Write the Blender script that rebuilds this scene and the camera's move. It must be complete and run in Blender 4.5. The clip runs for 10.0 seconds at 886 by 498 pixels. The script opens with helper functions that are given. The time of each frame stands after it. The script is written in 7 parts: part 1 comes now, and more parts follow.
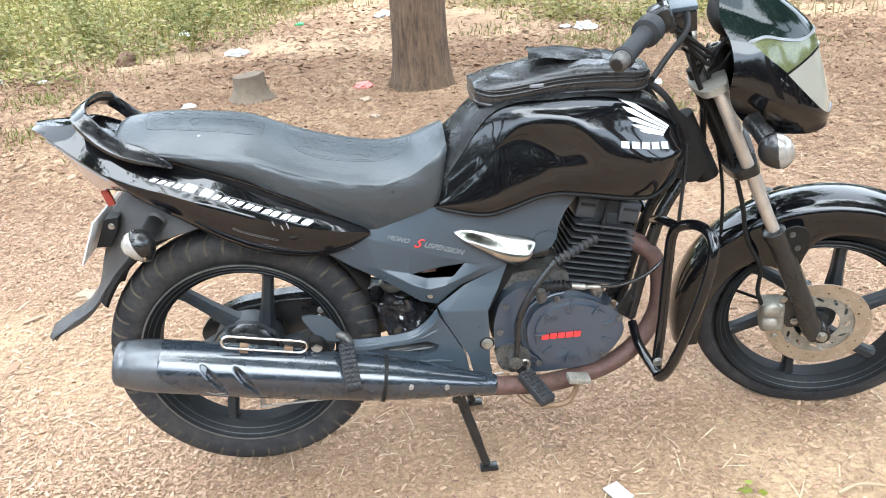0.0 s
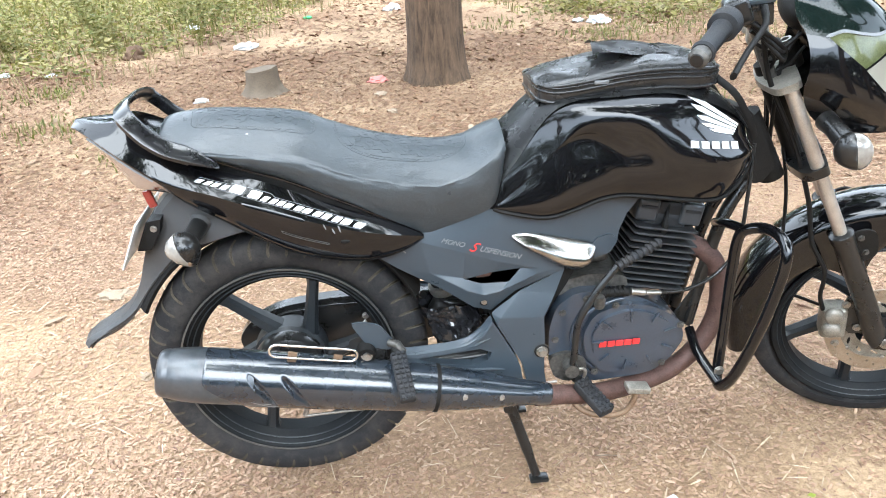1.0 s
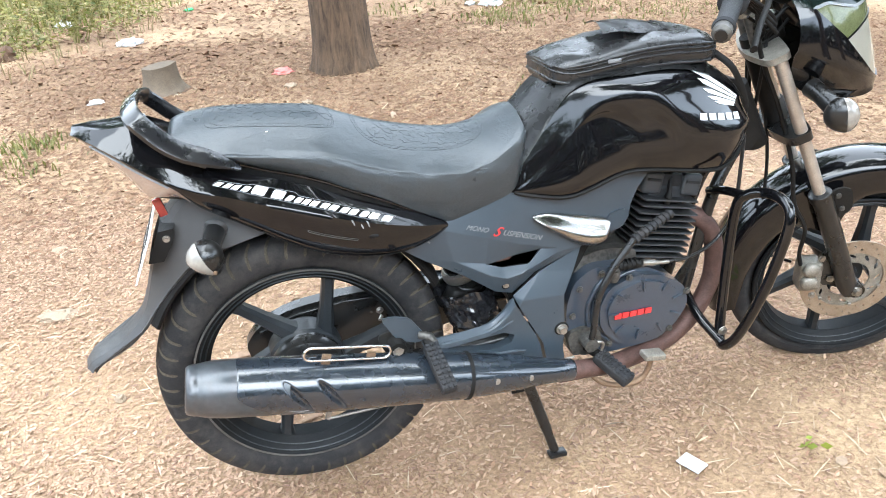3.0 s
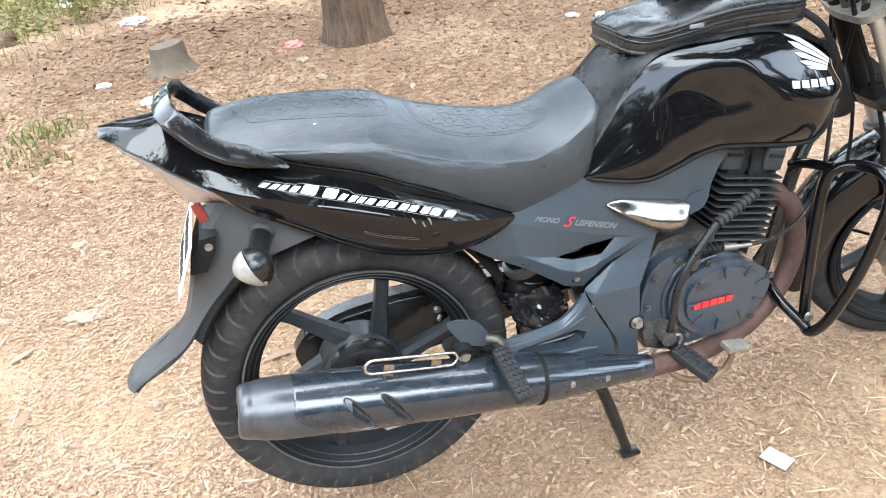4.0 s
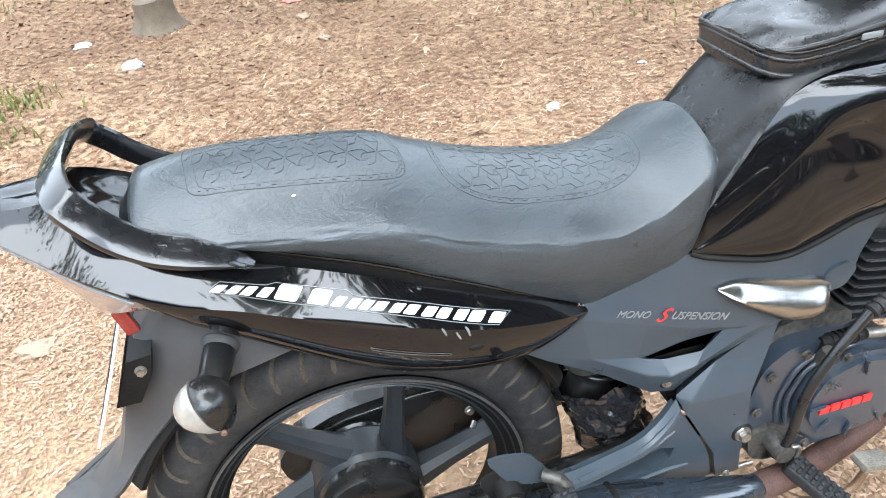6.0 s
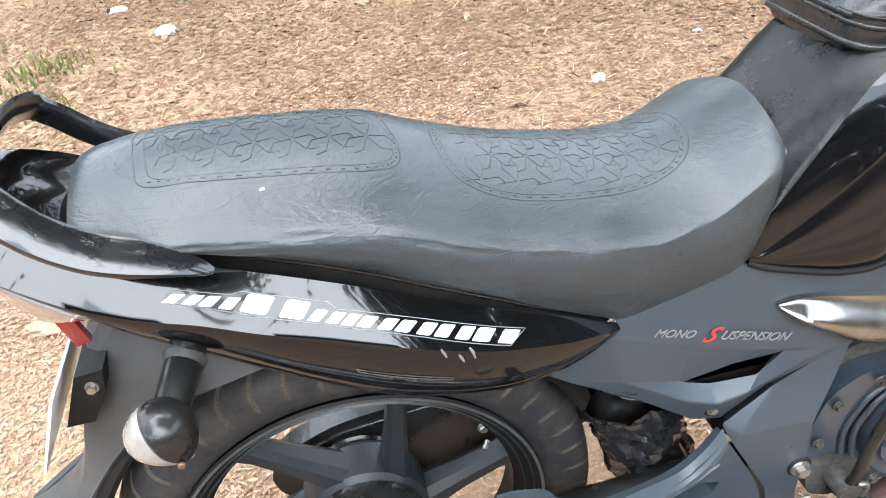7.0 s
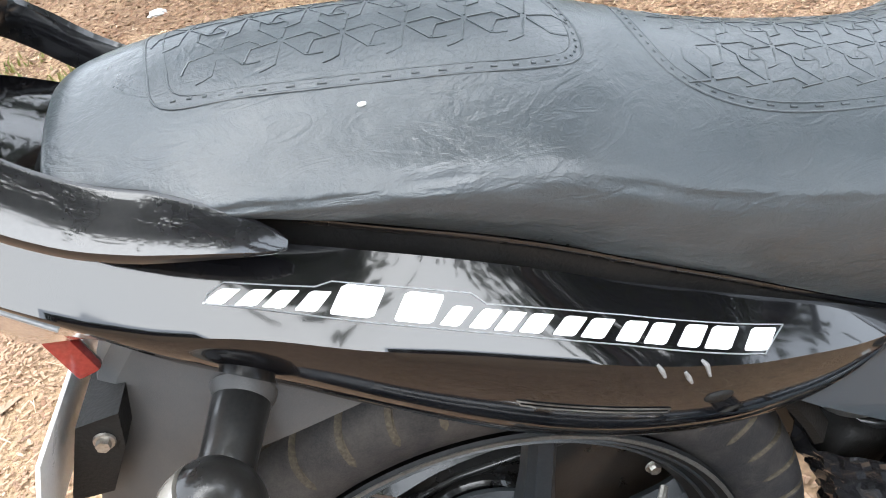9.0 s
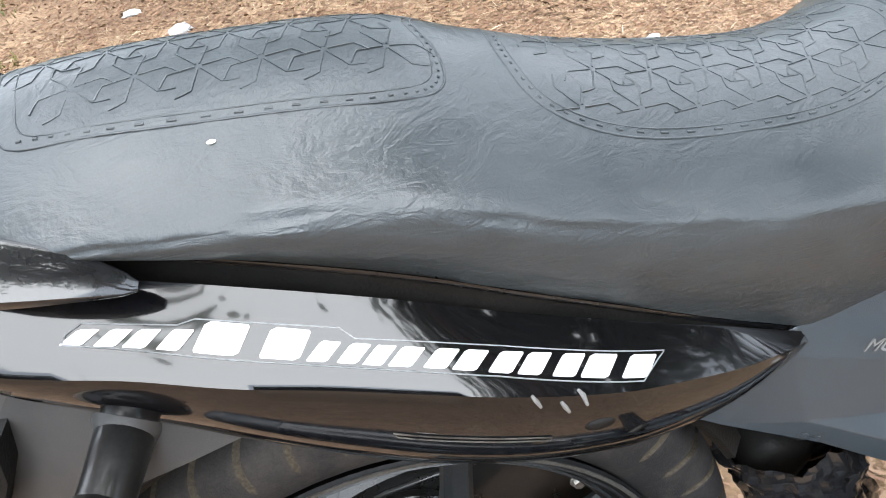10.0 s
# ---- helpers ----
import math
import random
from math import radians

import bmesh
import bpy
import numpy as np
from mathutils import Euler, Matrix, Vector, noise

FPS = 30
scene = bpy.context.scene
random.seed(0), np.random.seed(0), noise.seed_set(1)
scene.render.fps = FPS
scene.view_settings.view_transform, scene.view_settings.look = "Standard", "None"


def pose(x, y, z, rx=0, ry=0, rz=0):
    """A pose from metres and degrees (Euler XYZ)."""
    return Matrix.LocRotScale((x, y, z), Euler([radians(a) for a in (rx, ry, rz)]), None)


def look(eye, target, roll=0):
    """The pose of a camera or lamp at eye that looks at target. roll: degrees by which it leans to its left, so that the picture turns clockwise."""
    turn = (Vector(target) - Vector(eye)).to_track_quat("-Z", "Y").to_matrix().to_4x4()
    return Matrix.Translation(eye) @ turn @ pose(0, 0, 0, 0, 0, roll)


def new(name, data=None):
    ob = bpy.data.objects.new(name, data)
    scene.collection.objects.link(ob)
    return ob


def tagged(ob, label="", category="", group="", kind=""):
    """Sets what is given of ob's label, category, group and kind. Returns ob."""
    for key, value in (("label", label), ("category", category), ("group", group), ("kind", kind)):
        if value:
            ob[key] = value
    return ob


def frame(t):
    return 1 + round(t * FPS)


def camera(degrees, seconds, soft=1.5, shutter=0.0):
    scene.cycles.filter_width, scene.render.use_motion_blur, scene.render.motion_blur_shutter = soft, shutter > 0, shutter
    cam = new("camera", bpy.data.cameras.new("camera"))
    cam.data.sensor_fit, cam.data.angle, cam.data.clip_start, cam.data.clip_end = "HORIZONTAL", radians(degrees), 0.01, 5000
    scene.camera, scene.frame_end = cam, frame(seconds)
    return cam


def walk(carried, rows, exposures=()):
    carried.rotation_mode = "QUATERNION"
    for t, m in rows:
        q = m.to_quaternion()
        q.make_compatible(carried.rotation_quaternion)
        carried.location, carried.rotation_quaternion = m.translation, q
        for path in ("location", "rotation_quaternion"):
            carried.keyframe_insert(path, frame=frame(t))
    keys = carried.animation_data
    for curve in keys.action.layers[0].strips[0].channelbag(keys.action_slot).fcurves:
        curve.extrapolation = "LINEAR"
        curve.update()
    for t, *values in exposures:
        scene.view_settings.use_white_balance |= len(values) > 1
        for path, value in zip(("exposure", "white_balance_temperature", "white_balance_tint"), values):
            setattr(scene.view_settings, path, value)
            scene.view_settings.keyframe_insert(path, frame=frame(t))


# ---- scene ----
cam = camera(60.9, 10.0, soft=1.0)
PATH = [
    (0, (0.346, -1.553, 1.265), (0.486, 0.254, 0.421), -3.2),
    (0.5, (0.347, -1.505, 1.259), (0.468, 0.3, 0.408), -3.2),
    (1, (0.239, -1.468, 1.258), (0.379, 0.333, 0.4), -3.1),
    (1.5, (0.109, -1.468, 1.259), (0.428, 0.303, 0.386), -1.9),
    (2, (0.044, -1.477, 1.267), (0.452, 0.273, 0.39), -1.2),
    (2.5, (0.006, -1.464, 1.264), (0.433, 0.28, 0.383), -1.6),
    (2.7, (-0.007, -1.45, 1.266), (0.424, 0.291, 0.381), -2.3),
    (3.8, (-0.092, -1.257, 1.271), (0.324, 0.439, 0.296), -5.9),
    (4, (-0.093, -1.235, 1.262), (0.303, 0.462, 0.28), -6.2),
    (4.5, (-0.125, -1.116, 1.255), (0.266, 0.573, 0.258), -6.1),
    (5, (-0.166, -0.974, 1.241), (0.237, 0.705, 0.232), -5.8),
    (5.5, (-0.117, -0.878, 1.242), (0.281, 0.778, 0.194), -5.9),
    (5.7, (-0.07, -0.833, 1.239), (0.315, 0.811, 0.168), -6.1),
    (6.8, (0.071, -0.681, 1.206), (0.29, 0.935, 0.049), -7.7),
    (7, (0.064, -0.654, 1.181), (0.275, 0.962, 0.022), -7.8),
    (7.5, (0.03, -0.545, 1.084), (0.206, 1.095, -0.047), -8.5),
    (8, (-0.008, -0.462, 1.027), (0.137, 1.18, -0.107), -9.1),
    (8.5, (-0.019, -0.435, 1.018), (0.089, 1.21, -0.114), -10.7),
    (9, (-0.005, -0.431, 1.014), (0.092, 1.215, -0.118), -12.6),
    (9.5, (0.03, -0.436, 1.011), (0.125, 1.203, -0.132), -13.4),
    (10, (0.068, -0.428, 1.016), (0.177, 1.205, -0.134), -13.3),
]
walk(cam, [(t, look(eye, target, roll)) for t, eye, target, roll in PATH], [(0, 3.22, 5950, 4), (5.5, 3.24, 5950, 5), (8.5, 3.12, 6350, 7), (10, 3.05, 6350, 7)])

# ---- light: hazy bright sky, the soft sun behind the camera ----
world = bpy.data.worlds.new("sky")
scene.world = world
world.use_nodes = True
wn = world.node_tree
sky = wn.nodes.new("ShaderNodeTexSky")
sky.sky_type, sky.sun_disc = "NISHITA", False
SUN_UP, SUN_ROUND = radians(60), radians(165)
sky.sun_elevation, sky.sun_rotation = SUN_UP, SUN_ROUND
sky.air_density, sky.dust_density, sky.ozone_density = 1.0, 0.35, 1.2
wn.links.new(sky.outputs["Color"], wn.nodes["Background"].inputs["Color"])
haze = wn.nodes.new("ShaderNodeBackground")
haze.inputs["Color"].default_value, haze.inputs["Strength"].default_value = (1.0, 0.985, 0.96, 1), 0.5
both = wn.nodes.new("ShaderNodeAddShader")
wn.links.new(wn.nodes["Background"].outputs[0], both.inputs[0])
wn.links.new(haze.outputs[0], both.inputs[1])
wn.links.new(both.outputs[0], wn.nodes["World Output"].inputs["Surface"])
wn.nodes["Background"].inputs["Strength"].default_value = 0.05
sun_data = bpy.data.lights.new("sun", "SUN")
sun_data.energy, sun_data.angle, sun_data.color = 0.9, radians(70), (1.0, 0.97, 0.93)
sun = new("sun", sun_data)
sun.matrix_world = look((10 * math.sin(SUN_ROUND) * math.cos(SUN_UP), 10 * math.cos(SUN_ROUND) * math.cos(SUN_UP), 10 * math.sin(SUN_UP)), (0, 0, 0))


# ---- materials ----
def node(tree, kind, **values):
    n = tree.nodes.new(kind)
    for k, v in values.items():
        n.inputs[k.replace("_", " ")].default_value = v
    return n


def surface(name, dark, light, rough, metal=0.0, fine=400.0, coarse=18.0, bump=0.1, bump_scale=None, coat=0.0, dust=None, dust_amount=0.0, rough_var=0.1, spread=0.5, spec=0.5, wrinkle=0.0, coat_rough=0.03, coat_ior=1.5):
    """A procedural surface: colour varied at two scales, optional dust, relief and clear coat."""
    m = bpy.data.materials.new(name)
    m.use_nodes = True
    t = m.node_tree
    bsdf = t.nodes["Principled BSDF"]
    co = t.nodes.new("ShaderNodeTexCoord")
    n1 = node(t, "ShaderNodeTexNoise", Scale=coarse, Detail=6.0, Roughness=0.6)
    n2 = node(t, "ShaderNodeTexNoise", Scale=fine, Detail=3.0)
    t.links.new(co.outputs["Object"], n1.inputs["Vector"])
    t.links.new(co.outputs["Object"], n2.inputs["Vector"])
    add = t.nodes.new("ShaderNodeMix")
    add.inputs["Factor"].default_value = spread
    t.links.new(n1.outputs["Fac"], add.inputs["A"])
    t.links.new(n2.outputs["Fac"], add.inputs["B"])
    ramp = t.nodes.new("ShaderNodeValToRGB")
    ramp.color_ramp.elements[0].position, ramp.color_ramp.elements[1].position = 0.35, 0.65
    ramp.color_ramp.elements[0].color, ramp.color_ramp.elements[1].color = (*dark, 1), (*light, 1)
    t.links.new(add.outputs["Result"], ramp.inputs["Fac"])
    out = ramp.outputs["Color"]
    if dust:
        n3 = node(t, "ShaderNodeTexNoise", Scale=coarse * 0.6, Detail=9.0, Roughness=0.75)
        t.links.new(co.outputs["Object"], n3.inputs["Vector"])
        mr = node(t, "ShaderNodeMapRange", From_Min=0.45, From_Max=0.75, To_Max=dust_amount)
        t.links.new(n3.outputs["Fac"], mr.inputs["Value"])
        mix = t.nodes.new("ShaderNodeMix")
        mix.data_type = "RGBA"
        mix.inputs["B"].default_value = (*dust, 1)
        t.links.new(mr.outputs["Result"], mix.inputs["Factor"])
        t.links.new(out, mix.inputs["A"])
        out = mix.outputs["Result"]
    t.links.new(out, bsdf.inputs["Base Color"])
    rr = node(t, "ShaderNodeMapRange", From_Min=0.3, From_Max=0.7, To_Min=max(0.02, rough - rough_var), To_Max=min(1.0, rough + rough_var))
    t.links.new(n1.outputs["Fac"], rr.inputs["Value"])
    t.links.new(rr.outputs["Result"], bsdf.inputs["Roughness"])
    bsdf.inputs["Metallic"].default_value = metal
    bsdf.inputs["Coat Weight"].default_value = coat
    bsdf.inputs["Coat Roughness"].default_value = coat_rough
    bsdf.inputs["Coat IOR"].default_value = coat_ior
    bsdf.inputs["Specular IOR Level"].default_value = spec
    if bump:
        b = node(t, "ShaderNodeBump", Strength=bump, Distance=0.002)
        n4 = n2
        if bump_scale:
            n4 = node(t, "ShaderNodeTexNoise", Scale=bump_scale, Detail=5.0, Roughness=0.6)
            t.links.new(co.outputs["Object"], n4.inputs["Vector"])
        t.links.new(n4.outputs["Fac"], b.inputs["Height"])
        if wrinkle:
            # stretched, ridged folds over the fine grain
            mp = t.nodes.new("ShaderNodeMapping")
            mp.inputs["Rotation"].default_value = (0.3, 0.5, 0.2)
            mp.inputs["Scale"].default_value = (26.0, 26.0, 78.0)
            n5 = node(t, "ShaderNodeTexNoise", Scale=1.0, Detail=4.0, Roughness=0.55, Distortion=1.2)
            ridge = t.nodes.new("ShaderNodeMath")
            ridge.operation = "PINGPONG"
            ridge.inputs[1].default_value = 0.12
            t.links.new(co.outputs["Object"], mp.inputs["Vector"])
            t.links.new(mp.outputs["Vector"], n5.inputs["Vector"])
            t.links.new(n5.outputs["Fac"], ridge.inputs[0])
            b2 = node(t, "ShaderNodeBump", Strength=wrinkle, Distance=0.006)
            t.links.new(ridge.outputs["Value"], b2.inputs["Height"])
            t.links.new(b2.outputs["Normal"], b.inputs["Normal"])
        t.links.new(b.outputs["Normal"], bsdf.inputs["Normal"])
    return m


def glass(name, color, rough=0.03, transmission=1.0):
    m = bpy.data.materials.new(name)
    m.use_nodes = True
    b = m.node_tree.nodes["Principled BSDF"]
    b.inputs["Base Color"].default_value = (*color, 1)
    b.inputs["Roughness"].default_value = rough
    b.inputs["Transmission Weight"].default_value = transmission
    b.inputs["IOR"].default_value = 1.3
    return m


def pieces(name, colours, rough, bump=0.0, translucent=0.0):
    """Colour that differs from loose piece to loose piece of one mesh."""
    m = bpy.data.materials.new(name)
    m.use_nodes = True
    t = m.node_tree
    bsdf = t.nodes["Principled BSDF"]
    geo = t.nodes.new("ShaderNodeNewGeometry")
    ramp = t.nodes.new("ShaderNodeValToRGB")
    ramp.color_ramp.interpolation = "LINEAR"
    els = ramp.color_ramp.elements
    els[0].color, els[1].color = (*colours[0], 1), (*colours[-1], 1)
    for i, c in enumerate(colours[1:-1], 1):
        els.new(i / (len(colours) - 1)).color = (*c, 1)
    t.links.new(geo.outputs["Random Per Island"], ramp.inputs["Fac"])
    co = t.nodes.new("ShaderNodeTexCoord")
    n = node(t, "ShaderNodeTexNoise", Scale=120.0, Detail=4.0)
    t.links.new(co.outputs["Object"], n.inputs["Vector"])
    hsv = t.nodes.new("ShaderNodeHueSaturation")
    mr = node(t, "ShaderNodeMapRange", To_Min=0.7, To_Max=1.25)
    t.links.new(n.outputs["Fac"], mr.inputs["Value"])
    t.links.new(mr.outputs["Result"], hsv.inputs["Value"])
    t.links.new(ramp.outputs["Color"], hsv.inputs["Color"])
    t.links.new(hsv.outputs["Color"], bsdf.inputs["Base Color"])
    bsdf.inputs["Roughness"].default_value = rough
    if translucent:
        tr = t.nodes.new("ShaderNodeBsdfTranslucent")
        t.links.new(hsv.outputs["Color"], tr.inputs["Color"])
        mx = t.nodes.new("ShaderNodeMixShader")
        mx.inputs[0].default_value = translucent
        t.links.new(bsdf.outputs[0], mx.inputs[1])
        t.links.new(tr.outputs[0], mx.inputs[2])
        t.links.new(mx.outputs[0], t.nodes["Material Output"].inputs["Surface"])
    return m


DUST = (0.24, 0.185, 0.13)
PAINT = surface("gloss_black_paint", (0.003, 0.003, 0.0035), (0.005, 0.005, 0.006), 0.12, coat=1.0, bump=0.006, bump_scale=30.0, rough_var=0.05, dust=DUST, dust_amount=0.006, spec=0.12, coat_rough=0.045, coat_ior=1.45)
RAIL = surface("satin_black_rail", (0.005, 0.005, 0.006), (0.010, 0.010, 0.011), 0.28, coat=1.0, coat_rough=0.05, bump=0.03, dust=DUST, dust_amount=0.002, spec=0.2, rough_var=0.03)
# grey-black vinyl with the blue of reflected sky mixed into its colour
VINYL = surface("grey_black_vinyl", (0.0270, 0.0330, 0.0375), (0.0370, 0.0450, 0.0510), 0.37, bump=0.4, bump_scale=90.0, fine=900.0, dust=DUST, dust_amount=0.03, wrinkle=0.27, spec=0.6)
LEATHER = surface("black_leatherette", (0.0130, 0.0130, 0.0130), (0.0273, 0.0273, 0.0286), 0.29, bump=0.3, bump_scale=60.0, dust=DUST, dust_amount=0.008, spec=0.5)
# grey plastic; the bluish part of the colour stands for sky reflection
PANEL = surface("dark_grey_plastic", (0.0365, 0.0475, 0.0590), (0.0430, 0.0560, 0.0690), 0.30, bump=0.12, fine=1200.0, dust=DUST, dust_amount=0.005, spec=0.5, rough_var=0.03)
MUDGUARD = surface("weathered_grey_plastic", (0.0450, 0.0450, 0.0462), (0.0625, 0.0612, 0.0612), 0.5, bump=0.12, fine=1200.0, dust=DUST, dust_amount=0.10, spec=0.35)
RUBBER = surface("tyre_rubber", (0.0150, 0.0150, 0.0169), (0.0319, 0.0300, 0.0300), 0.72, bump=0.2, fine=700.0, dust=(0.20, 0.175, 0.145), dust_amount=0.24, spec=0.18)
GROOVE = surface("dusty_groove", (0.045, 0.039, 0.031), (0.095, 0.080, 0.060), 0.9, bump=0.2, spec=0.10)
GRIPRUBBER = surface("worn_grey_rubber", (0.013, 0.014, 0.016), (0.032, 0.033, 0.036), 0.6, bump=0.3, fine=900.0, dust=DUST, dust_amount=0.09, spec=0.20)
WHEEL = surface("black_alloy", (0.011, 0.013, 0.015), (0.022, 0.025, 0.028), 0.42, bump=0.08, coat=0.05, coat_rough=0.15, dust=DUST, dust_amount=0.03, spec=0.3)
RIM = surface("black_rim_paint", (0.005, 0.006, 0.007), (0.010, 0.011, 0.012), 0.50, bump=0.08, dust=DUST, dust_amount=0.03, spec=0.12)
STRIPE = surface("bare_rim_edge", (0.09, 0.087, 0.083), (0.17, 0.165, 0.156), 0.45, metal=0.6, bump=0.1)
FRAME = surface("black_frame_paint", (0.0075, 0.0075, 0.0075), (0.0150, 0.0150, 0.0150), 0.3, coat=0.3, bump=0.06, dust=DUST, dust_amount=0.05, spec=0.35)
DARK = surface("sooty_black", (0.0048, 0.0048, 0.0048), (0.0112, 0.0104, 0.0096), 0.6, bump=0.3, dust=DUST, dust_amount=0.02, spec=0.2)
ENGINE = surface("blue_black_engine_paint", (0.024, 0.033, 0.047), (0.036, 0.048, 0.066), 0.34, bump=0.10, coat=0.8, coat_rough=0.12, dust=DUST, dust_amount=0.004, spec=0.45)
ENGINEGREY = surface("grimy_cast_alloy", (0.0420, 0.0406, 0.0378), (0.1190, 0.1120, 0.1008), 0.5, metal=0.45, bump=0.4, bump_scale=110.0, coarse=30.0, fine=120.0, dust=DUST, dust_amount=0.08)
FIN = surface("black_fin_paint", (0.0112, 0.0126, 0.0140), (0.0252, 0.0266, 0.0294), 0.45, bump=0.15, dust=DUST, dust_amount=0.06, spec=0.20)
HEADBLOCK = surface("grey_head_cover", (0.026, 0.030, 0.035), (0.045, 0.050, 0.056), 0.4, bump=0.15, dust=DUST, dust_amount=0.05)
RUST = surface("rusty_pipe", (0.0513, 0.0270, 0.0203), (0.1418, 0.0796, 0.0662), 0.62, metal=0.35, coarse=40.0, bump=0.35, bump_scale=250.0)
MUFFLER = surface("dark_muffler_enamel", (0.0091, 0.0130, 0.0182), (0.0169, 0.0234, 0.0325), 0.26, coat=0.85, coat_rough=0.06, bump=0.012, dust=DUST, dust_amount=0.04, spec=0.4, coat_ior=1.6)
MUFFLERCAP = surface("scuffed_grey_cap", (0.0390, 0.0465, 0.0540), (0.0780, 0.0870, 0.0945), 0.38, metal=0.4, bump=0.12, fine=70.0, coarse=14.0, spread=0.3, coat=0.3, coat_rough=0.15, dust=(0.30, 0.16, 0.09), dust_amount=0.10)
CHROME = surface("chrome", (0.66, 0.64, 0.61), (0.78, 0.76, 0.73), 0.2, metal=1.0, bump=0.02, rough_var=0.04)
STEEL = surface("bare_steel", (0.2400, 0.2280, 0.2040), (0.4320, 0.4080, 0.3720), 0.40, metal=0.9, bump=0.15)
DISC = surface("browned_brake_disc", (0.3128, 0.2484, 0.1840), (0.4600, 0.3864, 0.3036), 0.45, metal=0.75, bump=0.15, coarse=60.0)
CASTSILVER = surface("cast_silver", (0.1690, 0.1560, 0.1300), (0.3510, 0.3250, 0.2795), 0.5, metal=0.5, bump=0.3, coarse=45.0)
WHITE = surface("white_decal", (0.72, 0.72, 0.71), (0.84, 0.84, 0.83), 0.35, bump=0.0)
PALEGREY = surface("pale_grey_decal", (0.160, 0.167, 0.174), (0.225, 0.232, 0.240), 0.35, bump=0.0)
RED = surface("red_print", (0.55, 0.02, 0.02), (0.70, 0.04, 0.04), 0.4, bump=0.0)
REDLENS = surface("red_reflector", (0.16, 0.014, 0.011), (0.24, 0.026, 0.020), 0.15, bump=0.05, coat=0.5)
LENS = surface("clear_lens", (0.19, 0.175, 0.155), (0.30, 0.28, 0.25), 0.10, coat=1.0, bump=0.2, bump_scale=120.0, coarse=45.0, fine=60.0)
TAILLENS = surface("clear_tail_lens", (0.30, 0.215, 0.165), (0.40, 0.305, 0.245), 0.12, coat=1.0, bump=0.1)
HEADLENS = surface("pale_headlamp_lens", (0.24, 0.225, 0.185), (0.27, 0.255, 0.215), 0.14, coat=0.5, bump=0.0, spec=0.3)
# clear glass; its green reflections are painted into the base colour
GREEN_REFLECTION_LENS = surface("lamp_glass_painted_reflections", (0.060, 0.068, 0.026), (0.14, 0.15, 0.075), 0.08, coat=0.5, bump=0.05, coarse=40.0, spec=0.2)
SCREEN = surface("smoked_screen", (0.004, 0.008, 0.007), (0.008, 0.014, 0.012), 0.10, coat=0.35, bump=0.0, rough_var=0.03, spec=0.15)
# print on the number plate; also the painted shade inside the vents
PLATE_VENT_BLACK = surface("plate_and_vent_black", (0.015, 0.015, 0.015), (0.03, 0.03, 0.03), 0.5, bump=0.0)
SMEAR = surface("pale_scuff", (0.132, 0.132, 0.132), (0.216, 0.210, 0.204), 0.8, bump=0.1)
TUBE = surface("worn_fork_chrome", (0.3900, 0.3510, 0.3055), (0.5980, 0.5460, 0.4810), 0.40, metal=0.7, bump=0.15, coarse=30.0)
BRASS = surface("rusted_bracket", (0.140, 0.084, 0.049), (0.252, 0.168, 0.105), 0.6, metal=0.4, bump=0.3)


# ---- mesh helpers ----
def finish(bm, angle=38):
    bmesh.ops.recalc_face_normals(bm, faces=bm.faces[:])
    for f in bm.faces:
        f.smooth = True
    lim = radians(angle)
    for e in bm.edges:
        if len(e.link_faces) == 2 and e.calc_face_angle(0) > lim:
            e.smooth = False


def part(name, bm, material, parent=None, label="", angle=38, matrix=None):
    """Links a bmesh as one mesh object, under a thing or a part if one is given."""
    if matrix is not None:
        bm.transform(matrix)
    finish(bm, angle)
    me = bpy.data.meshes.new(name)
    bm.to_mesh(me)
    bm.free()
    for m in material if isinstance(material, (list, tuple)) else [material]:
        me.materials.append(m)
    ob = new(name, me)
    if parent is not None:
        ob.parent = parent
    if label:
        tagged(ob, label)
    return ob


def raw(name, verts, faces, material, parent=None, smooth=False):
    me = bpy.data.meshes.new(name)
    me.from_pydata(verts, [], faces)
    me.materials.append(material)
    if smooth:
        me.polygons.foreach_set("use_smooth", [True] * len(me.polygons))
    ob = new(name, me)
    ob.parent = parent
    return ob


def along(table, x):
    """Smooth value of a table of (x, value) at x."""
    if x <= table[0][0]:
        return table[0][1]
    if x >= table[-1][0]:
        return table[-1][1]
    i = next(k for k in range(len(table) - 1) if table[k + 1][0] >= x)
    (x0, v0), (x1, v1) = table[i], table[i + 1]
    h = x1 - x0
    m0 = (v1 - table[i - 1][1]) / (x1 - table[i - 1][0]) if i else (v1 - v0) / h
    m1 = (table[i + 2][1] - v0) / (table[i + 2][0] - x0) if i + 2 < len(table) else (v1 - v0) / h
    t = (x - x0) / h
    return (2 * t**3 - 3 * t**2 + 1) * v0 + (t**3 - 2 * t**2 + t) * h * m0 + (3 * t**2 - 2 * t**3) * v1 + (t**3 - t**2) * h * m1


def spline(points, n, closed=False):
    """Catmull-Rom curve through points, n steps from each to the next."""
    ps = [Vector(p) for p in points]
    k = len(ps)
    out = []
    for i in range(k if closed else k - 1):
        if closed:
            a, b, c, d = ps[i - 1], ps[i], ps[(i + 1) % k], ps[(i + 2) % k]
        else:
            b, c = ps[i], ps[i + 1]
            a = ps[i - 1] if i else b * 2 - c
            d = ps[i + 2] if i + 2 < k else c * 2 - b
        for s in range(n):
            t = s / n
            out.append(0.5 * (2 * b + (c - a) * t + (2 * a - 5 * b + 4 * c - d) * t * t + (3 * b - a - 3 * c + d) * t**3))
    if not closed:
        out.append(ps[-1])
    return out


